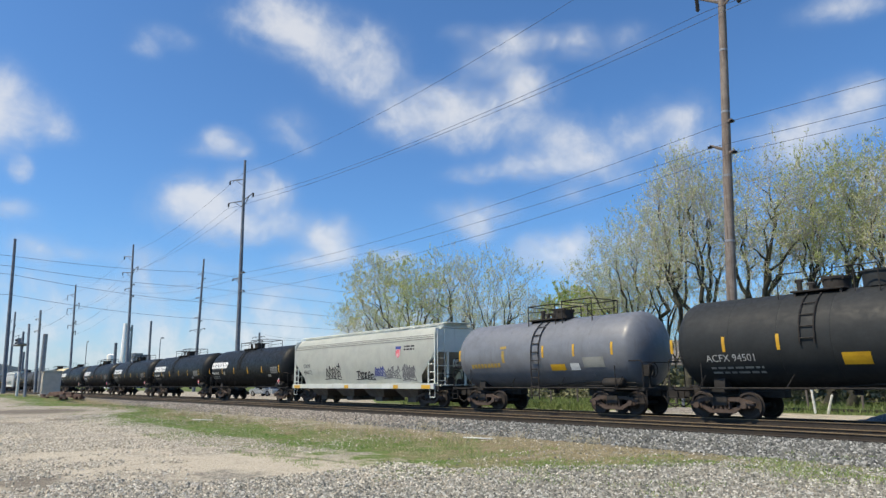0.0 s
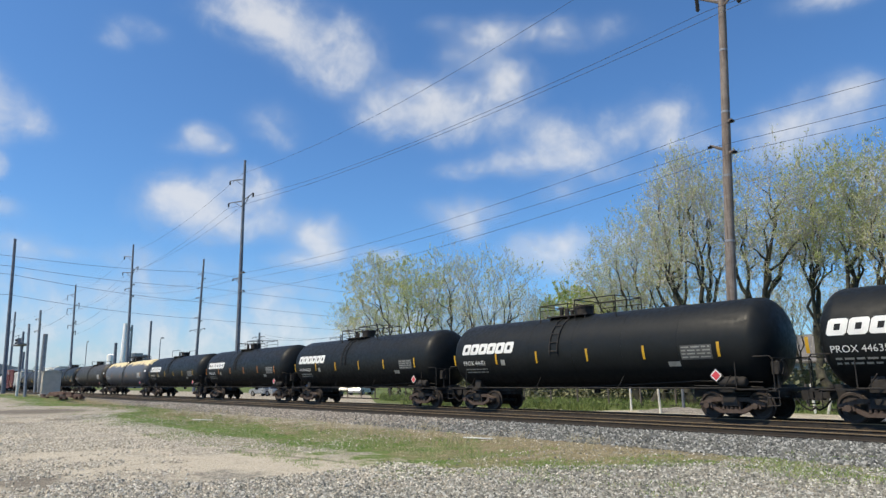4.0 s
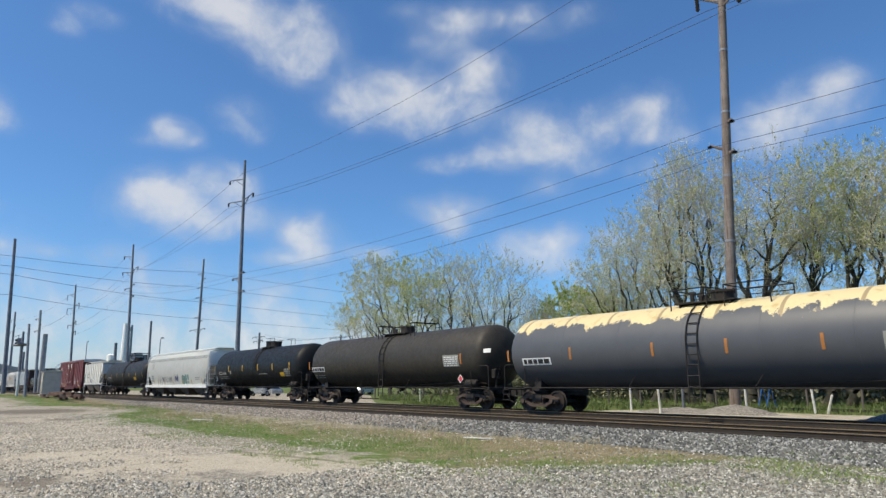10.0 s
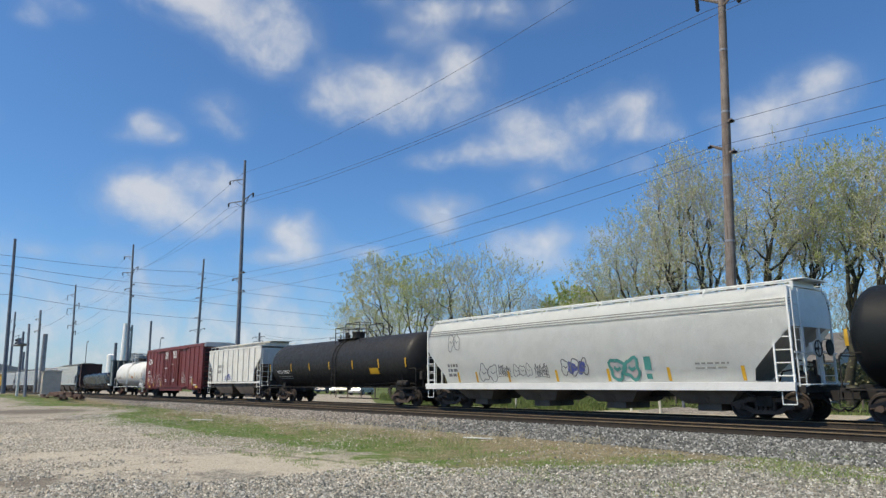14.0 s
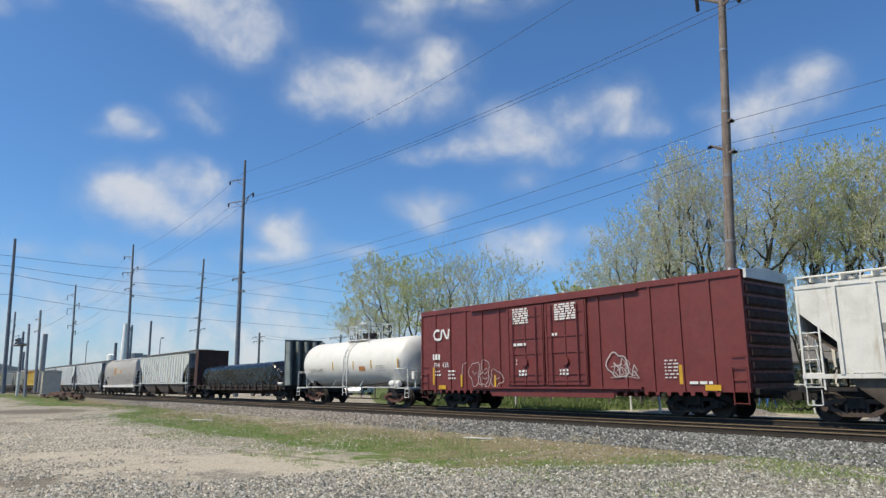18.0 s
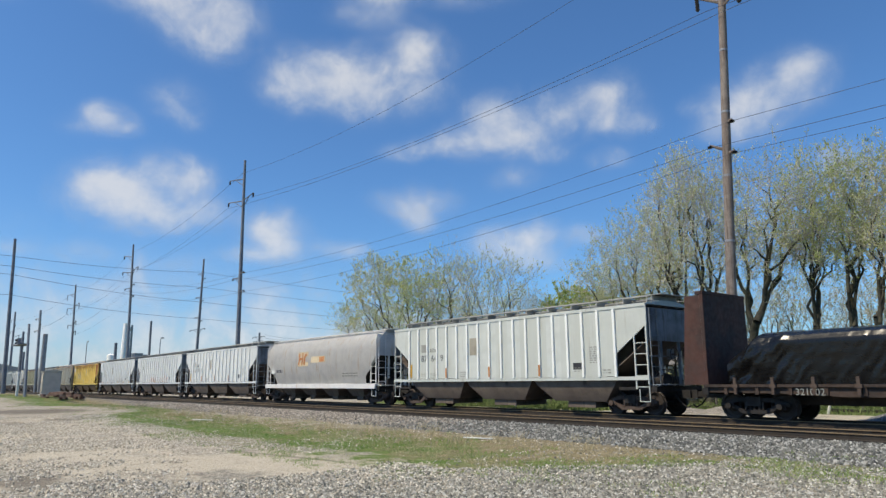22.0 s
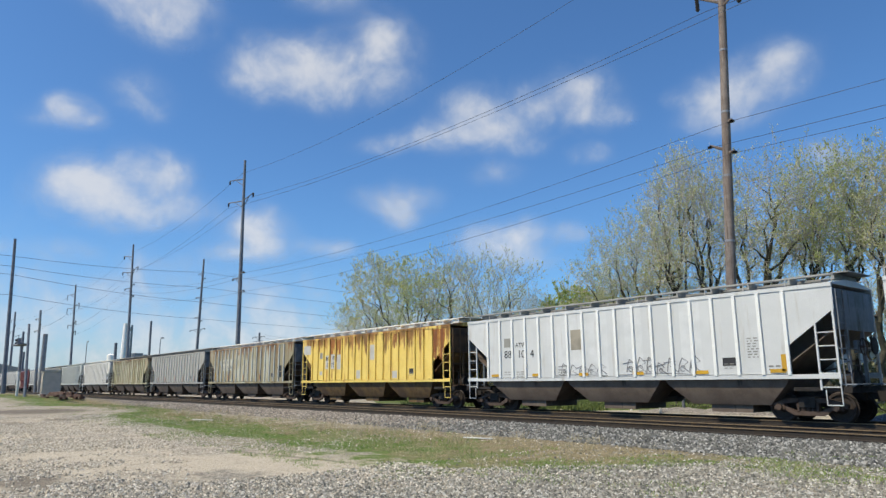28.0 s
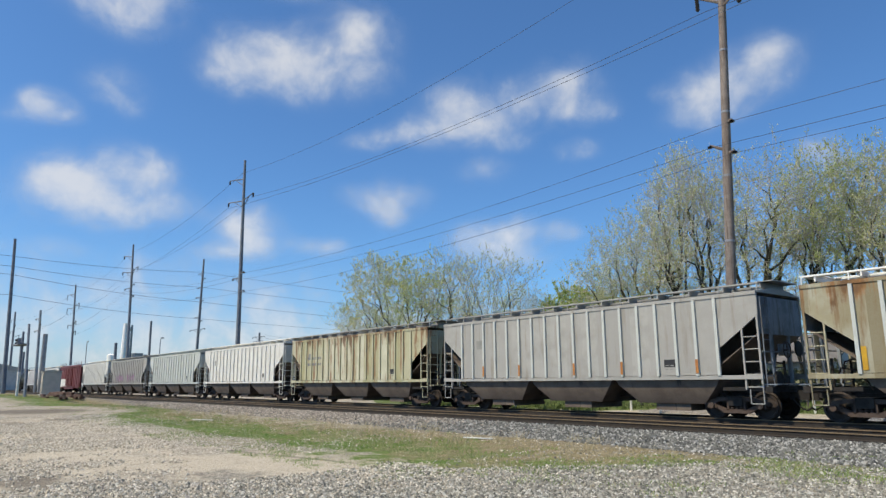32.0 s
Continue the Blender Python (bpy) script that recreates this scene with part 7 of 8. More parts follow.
rod(bm, (0, -5.05, 13.5), (0, -5.05, 14.2), 1.85, 20, 0.9)
part("round_tank", bm, M_WHITEW, works)
bm = bmesh.new()
slab(bm, -8, 4, 2.0, 9.5, 0, 12.6, 0.1)
slab(bm, -3, 3, 3.0, 6.5, 12.6, 14.6, 0.1)
slab(bm, -3, 3, 7.2, 8.8, 12.6, 14.0, 0.1)
part("works_building", bm, M_STEELG, works)
shed = thing("far_shed", "low pale shed beyond the crossing", "shed", "", pose(-260, 23, 0, 0, 0, 8))
bm = bmesh.new()
slab(bm, -10, 10, -9, 9, 0, 6.2, 0.1)
part("shed_wall", bm, mat("pale_shed_metal", (0.5, 0.5, 0.47), (0.42, 0.42, 0.4), 0.7), shed)
bm = bmesh.new()
along(bm, [(-9.4, 6.2), (9.4, 6.2), (0, 8.2)], -10.4, 10.4)
part("shed_roof", bm, M_DULLH, shed)


def street_lamp(label, x, y, h, reach):
    root = thing("street_lamp", label, "street lamp", "street lamps", pose(x, y, 0))
    bm = bmesh.new()
    rod(bm, (0, 0, 0), (0, 0, h), 0.16, 8, 0.1)
    part("column", bm, M_STEELG, root)
    bm = bmesh.new()
    rods(bm, [(0, 0, h), (reach * 0.4, 0, h + 0.7), (reach, 0, h + 0.6)], 0.07, 6)
    part("arm", bm, M_STEELG, root)
    bm = bmesh.new()
    slab(bm, reach - 0.2, reach + 0.9, -0.25, 0.25, h + 0.45, h + 0.7, 0.05)
    part("lamp_head", bm, M_STEELG, root)


street_lamp("grey street lamp with one arm", -163.4, 46.8, 11.4, 1.1)
street_lamp("distant tall floodlight column", -225, 43.5, 13.5, 0.8)
# ---- trees coming into leaf ----
def leaf_mat(name, a, b, c, soft=0.0):
    m = bpy.data.materials.new(name)
    nt, nn, ll, bs = nodes_of(m)
    g = nn.new("ShaderNodeNewGeometry")
    col = blend(nt, ramp(nt, g.outputs["Random Per Island"], 0.0, 0.6), a, b)
    ll.new(blend(nt, ramp(nt, g.outputs["Random Per Island"], 0.6, 1.0), col, c), bs.inputs["Base Color"])
    bs.inputs["Roughness"].default_value = 0.7
    if soft:
        tr = nn.new("ShaderNodeBsdfTranslucent")
        ll.new(bs.inputs["Base Color"].links[0].from_socket, tr.inputs["Color"])
        mx = nn.new("ShaderNodeMixShader")
        mx.inputs[0].default_value = soft
        ll.new(bs.outputs[0], mx.inputs[1])
        ll.new(tr.outputs[0], mx.inputs[2])
        ll.new(mx.outputs[0], nn["Material Output"].inputs["Surface"])
    return m


M_LEAF = leaf_mat("young_olive_leaf", (0.33, 0.36, 0.12), (0.54, 0.56, 0.25), (0.76, 0.75, 0.52), 0.45)
M_LEAFP = leaf_mat("pale_silvery_young_leaf", (0.33, 0.37, 0.12), (0.56, 0.59, 0.26), (0.8, 0.79, 0.56), 0.45)
M_LEAFO = leaf_mat("fresh_olive_green_leaf", (0.31, 0.36, 0.08), (0.5, 0.55, 0.18), (0.68, 0.68, 0.38), 0.48)
M_LEAFY = leaf_mat("fresh_yellow_green_leaf", (0.22, 0.3, 0.03), (0.36, 0.45, 0.06), (0.47, 0.52, 0.13), 0.4)
M_BARK = mat("grey_brown_bark", (0.04, 0.037, 0.028), (0.085, 0.08, 0.05), 0.95, scale=3, grain=20, bump=0.6)
M_TWIG = mat("pale_grey_twig", (0.42, 0.385, 0.31), (0.57, 0.53, 0.44), 0.9, bump=0.0)


def tree(label, x, y, blobs, seed, fork=2.2, base=0.3, leaves=1.0, leaf=None, tufts=520, leaf_size=0.115, lean=0.0, trunks=1):
    """Dark limbs that fork towards the crown's clumps and end in pale upright twigs set with small young leaves.
    blobs are the crown's lobes: (dx, height, half width, half height)."""
    rn, rs = random.Random(seed), np.random.RandomState(seed)
    root = thing("tree", label, "tree", "trees behind the tracks", pose(x, y, ground_z(x, y) - 0.1))
    wood, twig = ([], []), ([], [])

    def tube(p, q, r0, r1):
        vs, fs = wood if r0 > 0.036 else twig
        n = 7 if r0 > 0.1 else 5 if r0 > 0.036 else 3
        d = (q - p).normalized()
        a = d.orthogonal().normalized()
        b = d.cross(a)
        i0 = len(vs)
        for c, r in ((p, r0), (q, r1)):
            for i in range(n):
                t = 2 * math.pi * i / n
                vs.append(c + (a * math.cos(t) + b * math.sin(t)) * r)
        for i in range(n):
            fs.append((i0 + i, i0 + (i + 1) % n, i0 + n + (i + 1) % n, i0 + n + i))

    # clumps inside the lobes, thickest towards their upper shell, then shoots round each clump
    weight = np.array([b[2] * b[3] for b in blobs])
    clumps = []
    for b, k in zip(blobs, np.maximum(3, (tufts / 5 * weight / weight.sum())).astype(int)):
        for _ in range(k):
            d = rs.normal(0, 1, 3)
            d /= np.linalg.norm(d)
            r = rs.uniform(0.1, 1.0) ** 0.4
            if d[2] < -0.25:
                d[2] *= 0.8
            clumps.append((b[0] + d[0] * r * b[2], d[1] * r * b[2] * 0.9, b[1] + d[2] * r * b[3]))
    clumps = np.array(clumps)
    pts = clumps[rs.randint(0, len(clumps), tufts)] + rs.normal(0, 1, (tufts, 3)) * np.array((0.55, 0.55, 0.5))
    pts[:, 2] = np.maximum(pts[:, 2], 0.9)
    r_foot = 0.0102 * math.sqrt(tufts)
    tips, ways = [], []

    def limb(p, q, r0, r1):
        """A crooked limb from p to q."""
        n = max(2, min(5, int((q - p).length / 0.7)))
        w = (q - p).length * 0.11
        last = p
        for k in range(1, n + 1):
            u = k / n
            m = p.lerp(q, u)
            if k < n:
                m = m + Vector((rn.gauss(0, w), rn.gauss(0, w), rn.gauss(0, w * 0.7)))
            tube(last, m, r0 + (r1 - r0) * (u - 1 / n), r0 + (r1 - r0) * u)
            last = m

    def grow(p, own, level):
        n = len(own)
        r = max(0.008, r_foot * (n / tufts) ** 0.57)
        if n <= 2:
            for c in own:
                q = Vector(c)
                limb(p, q, r, 0.006)
                tips.append(c)
                ways.append(tuple((q - p).normalized()))
            return
        mid = own.mean(0)
        f = (0.16, 0.24, 0.3, 0.36, 0.4)[min(level, 4)] * rn.uniform(0.75, 1.3)
        q = p.lerp(Vector(mid), f)
        limb(p, q, r, r * 0.9)
        off = own - mid
        axis = np.linalg.svd(off * np.array((1.0, 1.0, 0.5 if level < 2 else 0.8)), full_matrices=False)[2][0] + rs.normal(0, 0.25, 3)
        along_axis = off @ axis
        cut = np.quantile(along_axis, rn.uniform(0.34, 0.66))
        for side in (own[along_axis <= cut], own[along_axis > cut]):
            if len(side):
                grow(q, side, level + 1)

    for k in range(trunks):
        share = pts if trunks == 1 else pts[np.argsort(np.argsort(pts[:, 0])) * trunks // tufts == k]
        foot = Vector((base * (k - (trunks - 1) / 2) * 2, 0, 0))
        head = Vector((foot.x + lean * fork + 0.25 * (k - (trunks - 1) / 2) * fork, rn.uniform(-0.2, 0.2), fork))
        r = r_foot * (len(share) / tufts) ** 0.5
        limb(foot, head, r * 1.25, r)
        grow(head, share, 0)

    # upright shoots at every tip
    tips, ways = np.array(tips), np.array(ways)
    n_shoot = 5
    p = np.repeat(tips, n_shoot, 0)
    d = np.repeat(ways, n_shoot, 0) * 0.5 + rs.normal(0, 0.4, (len(p), 3)) + np.array((0, 0, 0.6))
    d /= np.linalg.norm(d, axis=1)[:, None]
    size = rs.uniform(0.3, 0.8, len(p))[:, None]
    q = p + d * size
    side = np.cross(d, rs.normal(0, 1, d.shape))
    side /= np.linalg.norm(side, axis=1)[:, None]
    third = np.cross(d, side)
    v = np.stack([p + side * 0.007, p - side * 0.0035 + third * 0.006, p - side * 0.0035 - third * 0.006, q], 1).reshape(-1, 3)
    i0 = len(twig[0])
    twig[0].extend(v.tolist())
    f = np.array([(0, 1, 3), (1, 2, 3), (2, 0, 3)])
    twig[1].extend((i0 + np.arange(len(p))[:, None, None] * 4 + f[None]).reshape(-1, 3).tolist())
    per = 7
    keep = rs.rand(len(p) * per) < leaves * 0.66
    lp = (np.repeat(p, per, 0) + np.repeat(d * size, per, 0) * np.tile(np.linspace(0.2, 1.02, per), len(p))[:, None])[keep]
    ld = (np.repeat(d, per, 0) * 0.8)[keep] + rs.normal(0, 0.45, (len(lp), 3))
    ld /= np.linalg.norm(ld, axis=1)[:, None]
    le = np.cross(ld, rs.normal(0, 1, ld.shape))
    le /= np.linalg.norm(le, axis=1)[:, None]
    ls = leaf_size * rs.uniform(0.55, 1.3, len(lp))[:, None]
    quads = np.stack([lp, lp + ld * ls * 0.5 + le * ls * 0.27, lp + ld * ls, lp + ld * ls * 0.5 - le * ls * 0.27], 1).reshape(-1, 3)
    for name, vs, fs, material in (("trunk", *wood, M_BARK), ("twig_mass", *twig, M_TWIG), ("crown", quads.tolist(), np.arange(len(quads)).reshape(-1, 4).tolist(), leaf or M_LEAF)):
        if not len(vs):
            continue
        me = bpy.data.meshes.new(name)
        me.from_pydata([tuple(c) for c in vs], [], fs)
        me.materials.append(material)
        if name == "trunk":
            me.shade_smooth()
        ob = put(name, me, root)
        if name != "trunk":
            ob["kind"] = "stuff"
    return root


tree('broad many-stemmed tree in pale young leaf', -29.1, 42, ((-4.03, 8.31, 3.44, 3.35), (-1.03, 9.46, 3.81, 4.40), (1.29, 10.20, 2.54, 4.13)), 5, fork=1.7, tufts=1680, trunks=3, base=0.5, lean=-0.1, leaves=0.6, leaf=M_LEAFP)
tree('tall crooked tree, bare and twiggy at its top', -23.5, 39, ((0.08, 10.88, 3.48, 5.41), (-0.72, 13.51, 2.08, 2.50)), 12, fork=2.4, tufts=1344, leaves=0.42, trunks=2, base=0.5, leaf=M_LEAFP)
tree('thick crooked leaning tree with thin young leaf', -21.0, 40, ((1.98, 10.59, 3.40, 4.67),), 8, fork=2.4, tufts=1120, leaves=0.45, lean=0.12, leaf=M_LEAFP)
tree('large spreading tree with fresh olive leaves', -16.5, 41, ((0.73, 10.47, 2.95, 4.35), (2.06, 11.70, 1.75, 2.87)), 23, fork=2.2, tufts=1176, trunks=2, base=0.6, leaf=M_LEAFO, leaves=0.75)
tree('large spreading tree with sparse young olive leaves', -13.0, 40, ((1.27, 10.01, 2.60, 4.39),), 31, fork=2.4, tufts=784, leaves=0.7, trunks=2, base=0.5)
tree('large spreading tree with sparse young olive leaves', -9.9, 42, ((0.63, 9.23, 2.23, 3.96),), 37, fork=2.6, tufts=582, leaves=0.9)
tree('tall narrow tree in young olive leaf', -68.4, 47, ((-2.56, 11.74, 5.91, 6.25), (-4.66, 14.15, 3.82, 3.72)), 44, fork=2.1, tufts=806, trunks=2, base=0.6, leaf_size=0.15)
tree('tall narrow tree in young olive leaf', -64.3, 47, ((1.14, 11.30, 4.84, 5.64),), 47, fork=2.2, tufts=728, leaf_size=0.15, leaf=M_LEAFO)
tree('half-bare tree with fine grey twigs', -59.2, 48, ((0.30, 11.26, 4.65, 5.75),), 52, fork=2.2, tufts=546, leaves=0.12)
tree('wide half-bare tree with thin pale leaves', -50.3, 46, ((0.53, 9.86, 5.29, 4.95),), 57, fork=2.1, tufts=832, leaves=0.42, leaf_size=0.14, trunks=2, base=0.5, leaf=M_LEAFP)
tree('half-bare bushy tree with fine grey twigs', -78.0, 49, ((-0.57, 9.51, 5.16, 3.23),), 61, fork=2.2, tufts=560, leaves=0.45, trunks=2, base=0.6, leaf_size=0.14)
tree('low bare tree with reddish grey twigs', -45.9, 48, ((0.21, 7.90, 1.94, 2.74),), 66, fork=2.6, tufts=260, leaves=0.15, trunks=2)
tree('fresh yellow-green bushy tree', -47.9, 57, ((-0.11, 7.82, 4.50, 3.39),), 71, fork=2.0, tufts=620, leaf=M_LEAFY, leaf_size=0.26, trunks=3)
tree('low bare tree with fine grey twigs', -51.8, 52, ((-0.67, 7.31, 3.44, 1.46),), 74, fork=2.0, tufts=240, leaves=0.3, trunks=2)
tree('low bare tree with fine grey twigs', -58.3, 50, ((-0.32, 7.63, 3.93, 1.53),), 78, fork=2.2, tufts=260, leaves=0.35, trunks=2)
tree('low bare tree with fine grey twigs', -37.4, 49, ((-0.15, 5.70, 3.75, 3.06),), 90, fork=1.8, tufts=300, leaves=0.45, trunks=2, leaf_size=0.11)
tree('low bare tree with fine grey twigs', -33.0, 50, ((-0.02, 6.64, 3.34, 2.93),), 91, fork=1.8, tufts=300, leaves=0.25, trunks=2, leaf_size=0.11)
tree('low bare tree with fine grey twigs', -28.8, 51, ((0.08, 7.05, 2.97, 2.80),), 92, fork=1.8, tufts=300, leaves=0.45, trunks=2, leaf_size=0.11)
tree('low bare tree with fine grey twigs', -24.4, 49, ((0.06, 6.14, 2.58, 2.55),), 93, fork=1.8, tufts=300, leaves=0.25, trunks=2, leaf_size=0.11)
tree('low bare tree with fine grey twigs', -21.7, 50, ((0.14, 6.58, 2.37, 2.47),), 94, fork=1.8, tufts=300, leaves=0.45, trunks=2, leaf_size=0.11)
tree('low bare tree with fine grey twigs', -18.8, 51, ((0.14, 6.19, 2.17, 2.38),), 95, fork=1.8, tufts=300, leaves=0.25, trunks=2, leaf_size=0.11)
tree('low bare tree with fine grey twigs', -15.5, 49, ((0.12, 5.62, 1.90, 2.18),), 96, fork=1.8, tufts=300, leaves=0.45, trunks=2, leaf_size=0.11)


# ---- far woods along the horizon ----
def far_wood(name, label, x0, x1, y, h0, h1, n, seed, material, s0=0.35, s1=0.9):
    rs = np.random.RandomState(seed)
    x = rs.uniform(x0, x1, n)
    top = np.array([h0 + (h1 - h0) * (0.5 + 0.5 * noise.noise(Vector((a * 0.05, seed, 0))) + 0.35 * noise.noise(Vector((a * 0.21, seed, 4)))) for a in x])
    z = top * rs.uniform(0.0, 1.0, n) ** 0.8
    yy = y + rs.normal(0, 5, n)
    d = rs.normal(0, 1, (n, 3))
    d /= np.linalg.norm(d, axis=1)[:, None]
    e = np.cross(d, rs.normal(0, 1, (n, 3)))
    e /= np.linalg.norm(e, axis=1)[:, None]
    s = rs.uniform(s0, s1, n)[:, None]
    p = np.c_[x, yy, z]
    v = np.stack([p - d * s, p + e * s * 0.6, p + d * s, p - e * s * 0.6], 1).reshape(-1, 3)
    v[:, 2] = np.maximum(v[:, 2], -0.05)
    me = bpy.data.meshes.new(name)
    me.from_pydata(v.tolist(), [], np.arange(4 * n).reshape(-1, 4).tolist())
    me.materials.append(material)
    return tagged(new(name, me), label, "woods", kind="stuff")


M_WOODS = leaf_mat("far_spring_woods", (0.07, 0.075, 0.035), (0.13, 0.135, 0.06), (0.2, 0.19, 0.11))
far_wood("far_woods", "belt of distant brown and green spring woods", -260, 60, 118, 3.5, 8.0, 16000, 3, M_WOODS)
far_wood("thicket", "thicket of low brown and green bushes below the trees", -62, 6, 53, 1.2, 3.6, 70000, 8, M_WOODS, 0.08, 0.22)


# ---- undergrowth, grass and loose stones ----
def blades(name, label, spots, h0, h1, w, material, seed):
    """Grass blades as thin triangles at the spots (x, y)."""
    rs = np.random.RandomState(seed)
    n = len(spots)
    xy = np.array(spots)
    z = np.array([ground_z(a, b) for a, b in spots]) - 0.01
    a = rs.uniform(0, 2 * np.pi, n)
    h = rs.uniform(h0, h1, n)
    ww = w * rs.uniform(0.6, 1.3, n)
    v = np.zeros((n, 3, 3))
    v[:, 0] = np.c_[xy[:, 0] - np.cos(a) * ww, xy[:, 1] - np.sin(a) * ww, z]
    v[:, 1] = np.c_[xy[:, 0] + np.cos(a) * ww, xy[:, 1] + np.sin(a) * ww, z]
    v[:, 2] = np.c_[xy[:, 0] + rs.normal(0, 0.4, n) * h, xy[:, 1] + rs.normal(0, 0.4, n) * h, z + h]
    me = bpy.data.meshes.new(name)
    me.from_pydata(v.reshape(-1, 3).tolist(), [], np.arange(3 * n).reshape(-1, 3).tolist())
    me.materials.append(material)
    return tagged(new(name, me), label, "grass", kind="stuff")


def near_edge(x):
    if x < -36:
        return min(7.6 + min(1, (-36 - x) / 16) * 4.9, 8.6 + max(0.0, min(1.0, (x + 66) / 10)) * 3.9)
    return 7.7 + 4.7 * max(0.0, min(1.0, (x + 10.8) / 3.2))


M_GRASS = leaf_mat("mixed_short_grass", (0.12, 0.23, 0.03), (0.2, 0.28, 0.06), (0.4, 0.35, 0.18))
M_WEED = leaf_mat("rank_green_undergrowth", (0.065, 0.11, 0.018), (0.12, 0.165, 0.036), (0.19, 0.22, 0.075))
rs = np.random.RandomState(4)
spots = []
while len(spots) < 90000:
    x = -3.5 - 105 * rs.rand() ** 1.8
    y = rs.uniform(6.5, 16.2)
    k = noise.noise(Vector((x * 0.45, y * 0.7, 3.3))) + 0.6 * noise.noise(Vector((x * 1.7, y * 2.2, 1.1)))
    edge = min(y - near_edge(x), 15.6 - y)
    if k + 0.14 * min(edge, 2.5) - (0.18 if x > -12 else 0.15) + rs.normal(0, 0.14) > 0:
        spots.append((x, y))
M_STRAW = leaf_mat("dry_straw_grass", (0.3, 0.25, 0.13), (0.42, 0.36, 0.2), (0.52, 0.45, 0.29))
lush = [noise.noise(Vector((a * 0.5, b * 0.9, 7.7))) + 0.5 * noise.noise(Vector((a * 2.1, b * 2.7, 5.5))) - 0.11 * (b - near_edge(a) - 3.3) > (0.1 if a > -14 else -0.05) for a, b in spots]
blades("grass", "patchy short fresh green grass", [q for q, g in zip(spots, lush) if g], 0.025, 0.085, 0.008, M_GRASS, 5)
blades("dry_grass", "patchy dry straw-coloured grass", [q for q, g in zip(spots, lush) if not g], 0.02, 0.07, 0.007, M_STRAW, 15)
spots = [(x, y) for x, y in zip(rs.uniform(-70, 4, 42000), rs.uniform(32.8, 47, 42000)) if (x + 1.5 * (y - 30) > -46 or y > 54) and noise.noise(Vector((x * 0.3, y * 0.3, 9))) > -0.25]
spots += [(x, y) for x, y in zip(rs.uniform(-41.5, -23.5, 9000), rs.uniform(28.6, 33.4, 9000)) if noise.noise(Vector((x * 0.5, y * 0.5, 2))) > -0.2]
tufts = [(rs.uniform(-62, -11), rs.uniform(11.5, 15.3)) for _ in range(70)]
blades("straw_tufts", "scattered tall tufts of dry straw grass", [(a + rs.normal(0, 0.12), b + rs.normal(0, 0.12)) for a, b in tufts for _ in range(45)], 0.1, 0.34, 0.006, M_STRAW, 16)
blades("undergrowth", "rank green undergrowth below the trees", spots, 0.08, 0.42, 0.02, M_WEED, 6)


def loose_stones(name, label, n, region, s0, s1, material, seed, keep=None):
    rs = np.random.RandomState(seed)
    pts = []
    while len(pts) < n:
        x, y = region(rs)
        if keep is None or keep(x, y):
            pts.append((x, y, ground_z(x, y)))
    p = np.array(pts)
    base = np.array([(1, 0, 0), (0, 1, 0), (-1, 0, 0), (0, -1, 0), (0, 0, 0.8), (0, 0, -0.5)], float)
    size = rs.uniform(s0, s1, n) * rs.uniform(0.6, 1.2, n)
    shape = base[None] * rs.uniform(0.6, 1.25, (n, 6, 1)) + rs.normal(0, 0.16, (n, 6, 3))
    a = rs.uniform(0, 2 * np.pi, n)
    c, s = np.cos(a)[:, None], np.sin(a)[:, None]
    xy = np.stack([shape[..., 0] * c - shape[..., 1] * s, shape[..., 0] * s + shape[..., 1] * c, shape[..., 2] + 0.15], -1)
    v = xy * size[:, None, None] + p[:, None]
    f = np.array([(0, 1, 4), (1, 2, 4), (2, 3, 4), (3, 0, 4), (1, 0, 5), (2, 1, 5), (3, 2, 5), (0, 3, 5)])
    fs = (np.arange(n)[:, None, None] * 6 + f[None]).reshape(-1, 3)
    me = bpy.data.meshes.new(name)
    me.from_pydata(v.reshape(-1, 3).tolist(), [], fs.tolist())
    me.materials.append(material)
    return tagged(new(name, me), label, "stones", kind="stuff")


M_STONE = leaf_mat("mixed_pale_gravel", (0.095, 0.093, 0.074), (0.265, 0.256, 0.213), (0.54, 0.52, 0.45))
M_BALL = leaf_mat("mixed_grey_ballast", (0.048, 0.049, 0.043), (0.148, 0.149, 0.133), (0.39, 0.385, 0.35))


def lot(rs):
    d = 9.0 + 34 * rs.rand() ** 1.6
    a = radians(rs.uniform(17, 86))
    return -math.sin(a) * d, math.cos(a) * d


PALE_X, TAN_X = -11.5, -22.0
M_STONE2 = leaf_mat("pale_beige_gravel", (0.22, 0.192, 0.143), (0.47, 0.425, 0.335), (0.72, 0.665, 0.55))
M_BALL2 = leaf_mat("pinkish_tan_ballast", (0.12, 0.104, 0.082), (0.3, 0.26, 0.208), (0.54, 0.48, 0.395))


def gravelly(x, y):
    return y < 14.5 and y > -3 and noise.noise(Vector((x * 0.25, y * 0.25, 5))) + 0.5 * noise.noise(Vector((x * 0.9, y * 0.9, 2))) > (-0.7 if x > -12 else 0.22 if x * x + y * y < 400 else -0.1) - abs(rs.normal(0, 0.22)) and (not (near_edge(x) + 0.8 < y and x < -7.8) or rs.rand() < 0.13)


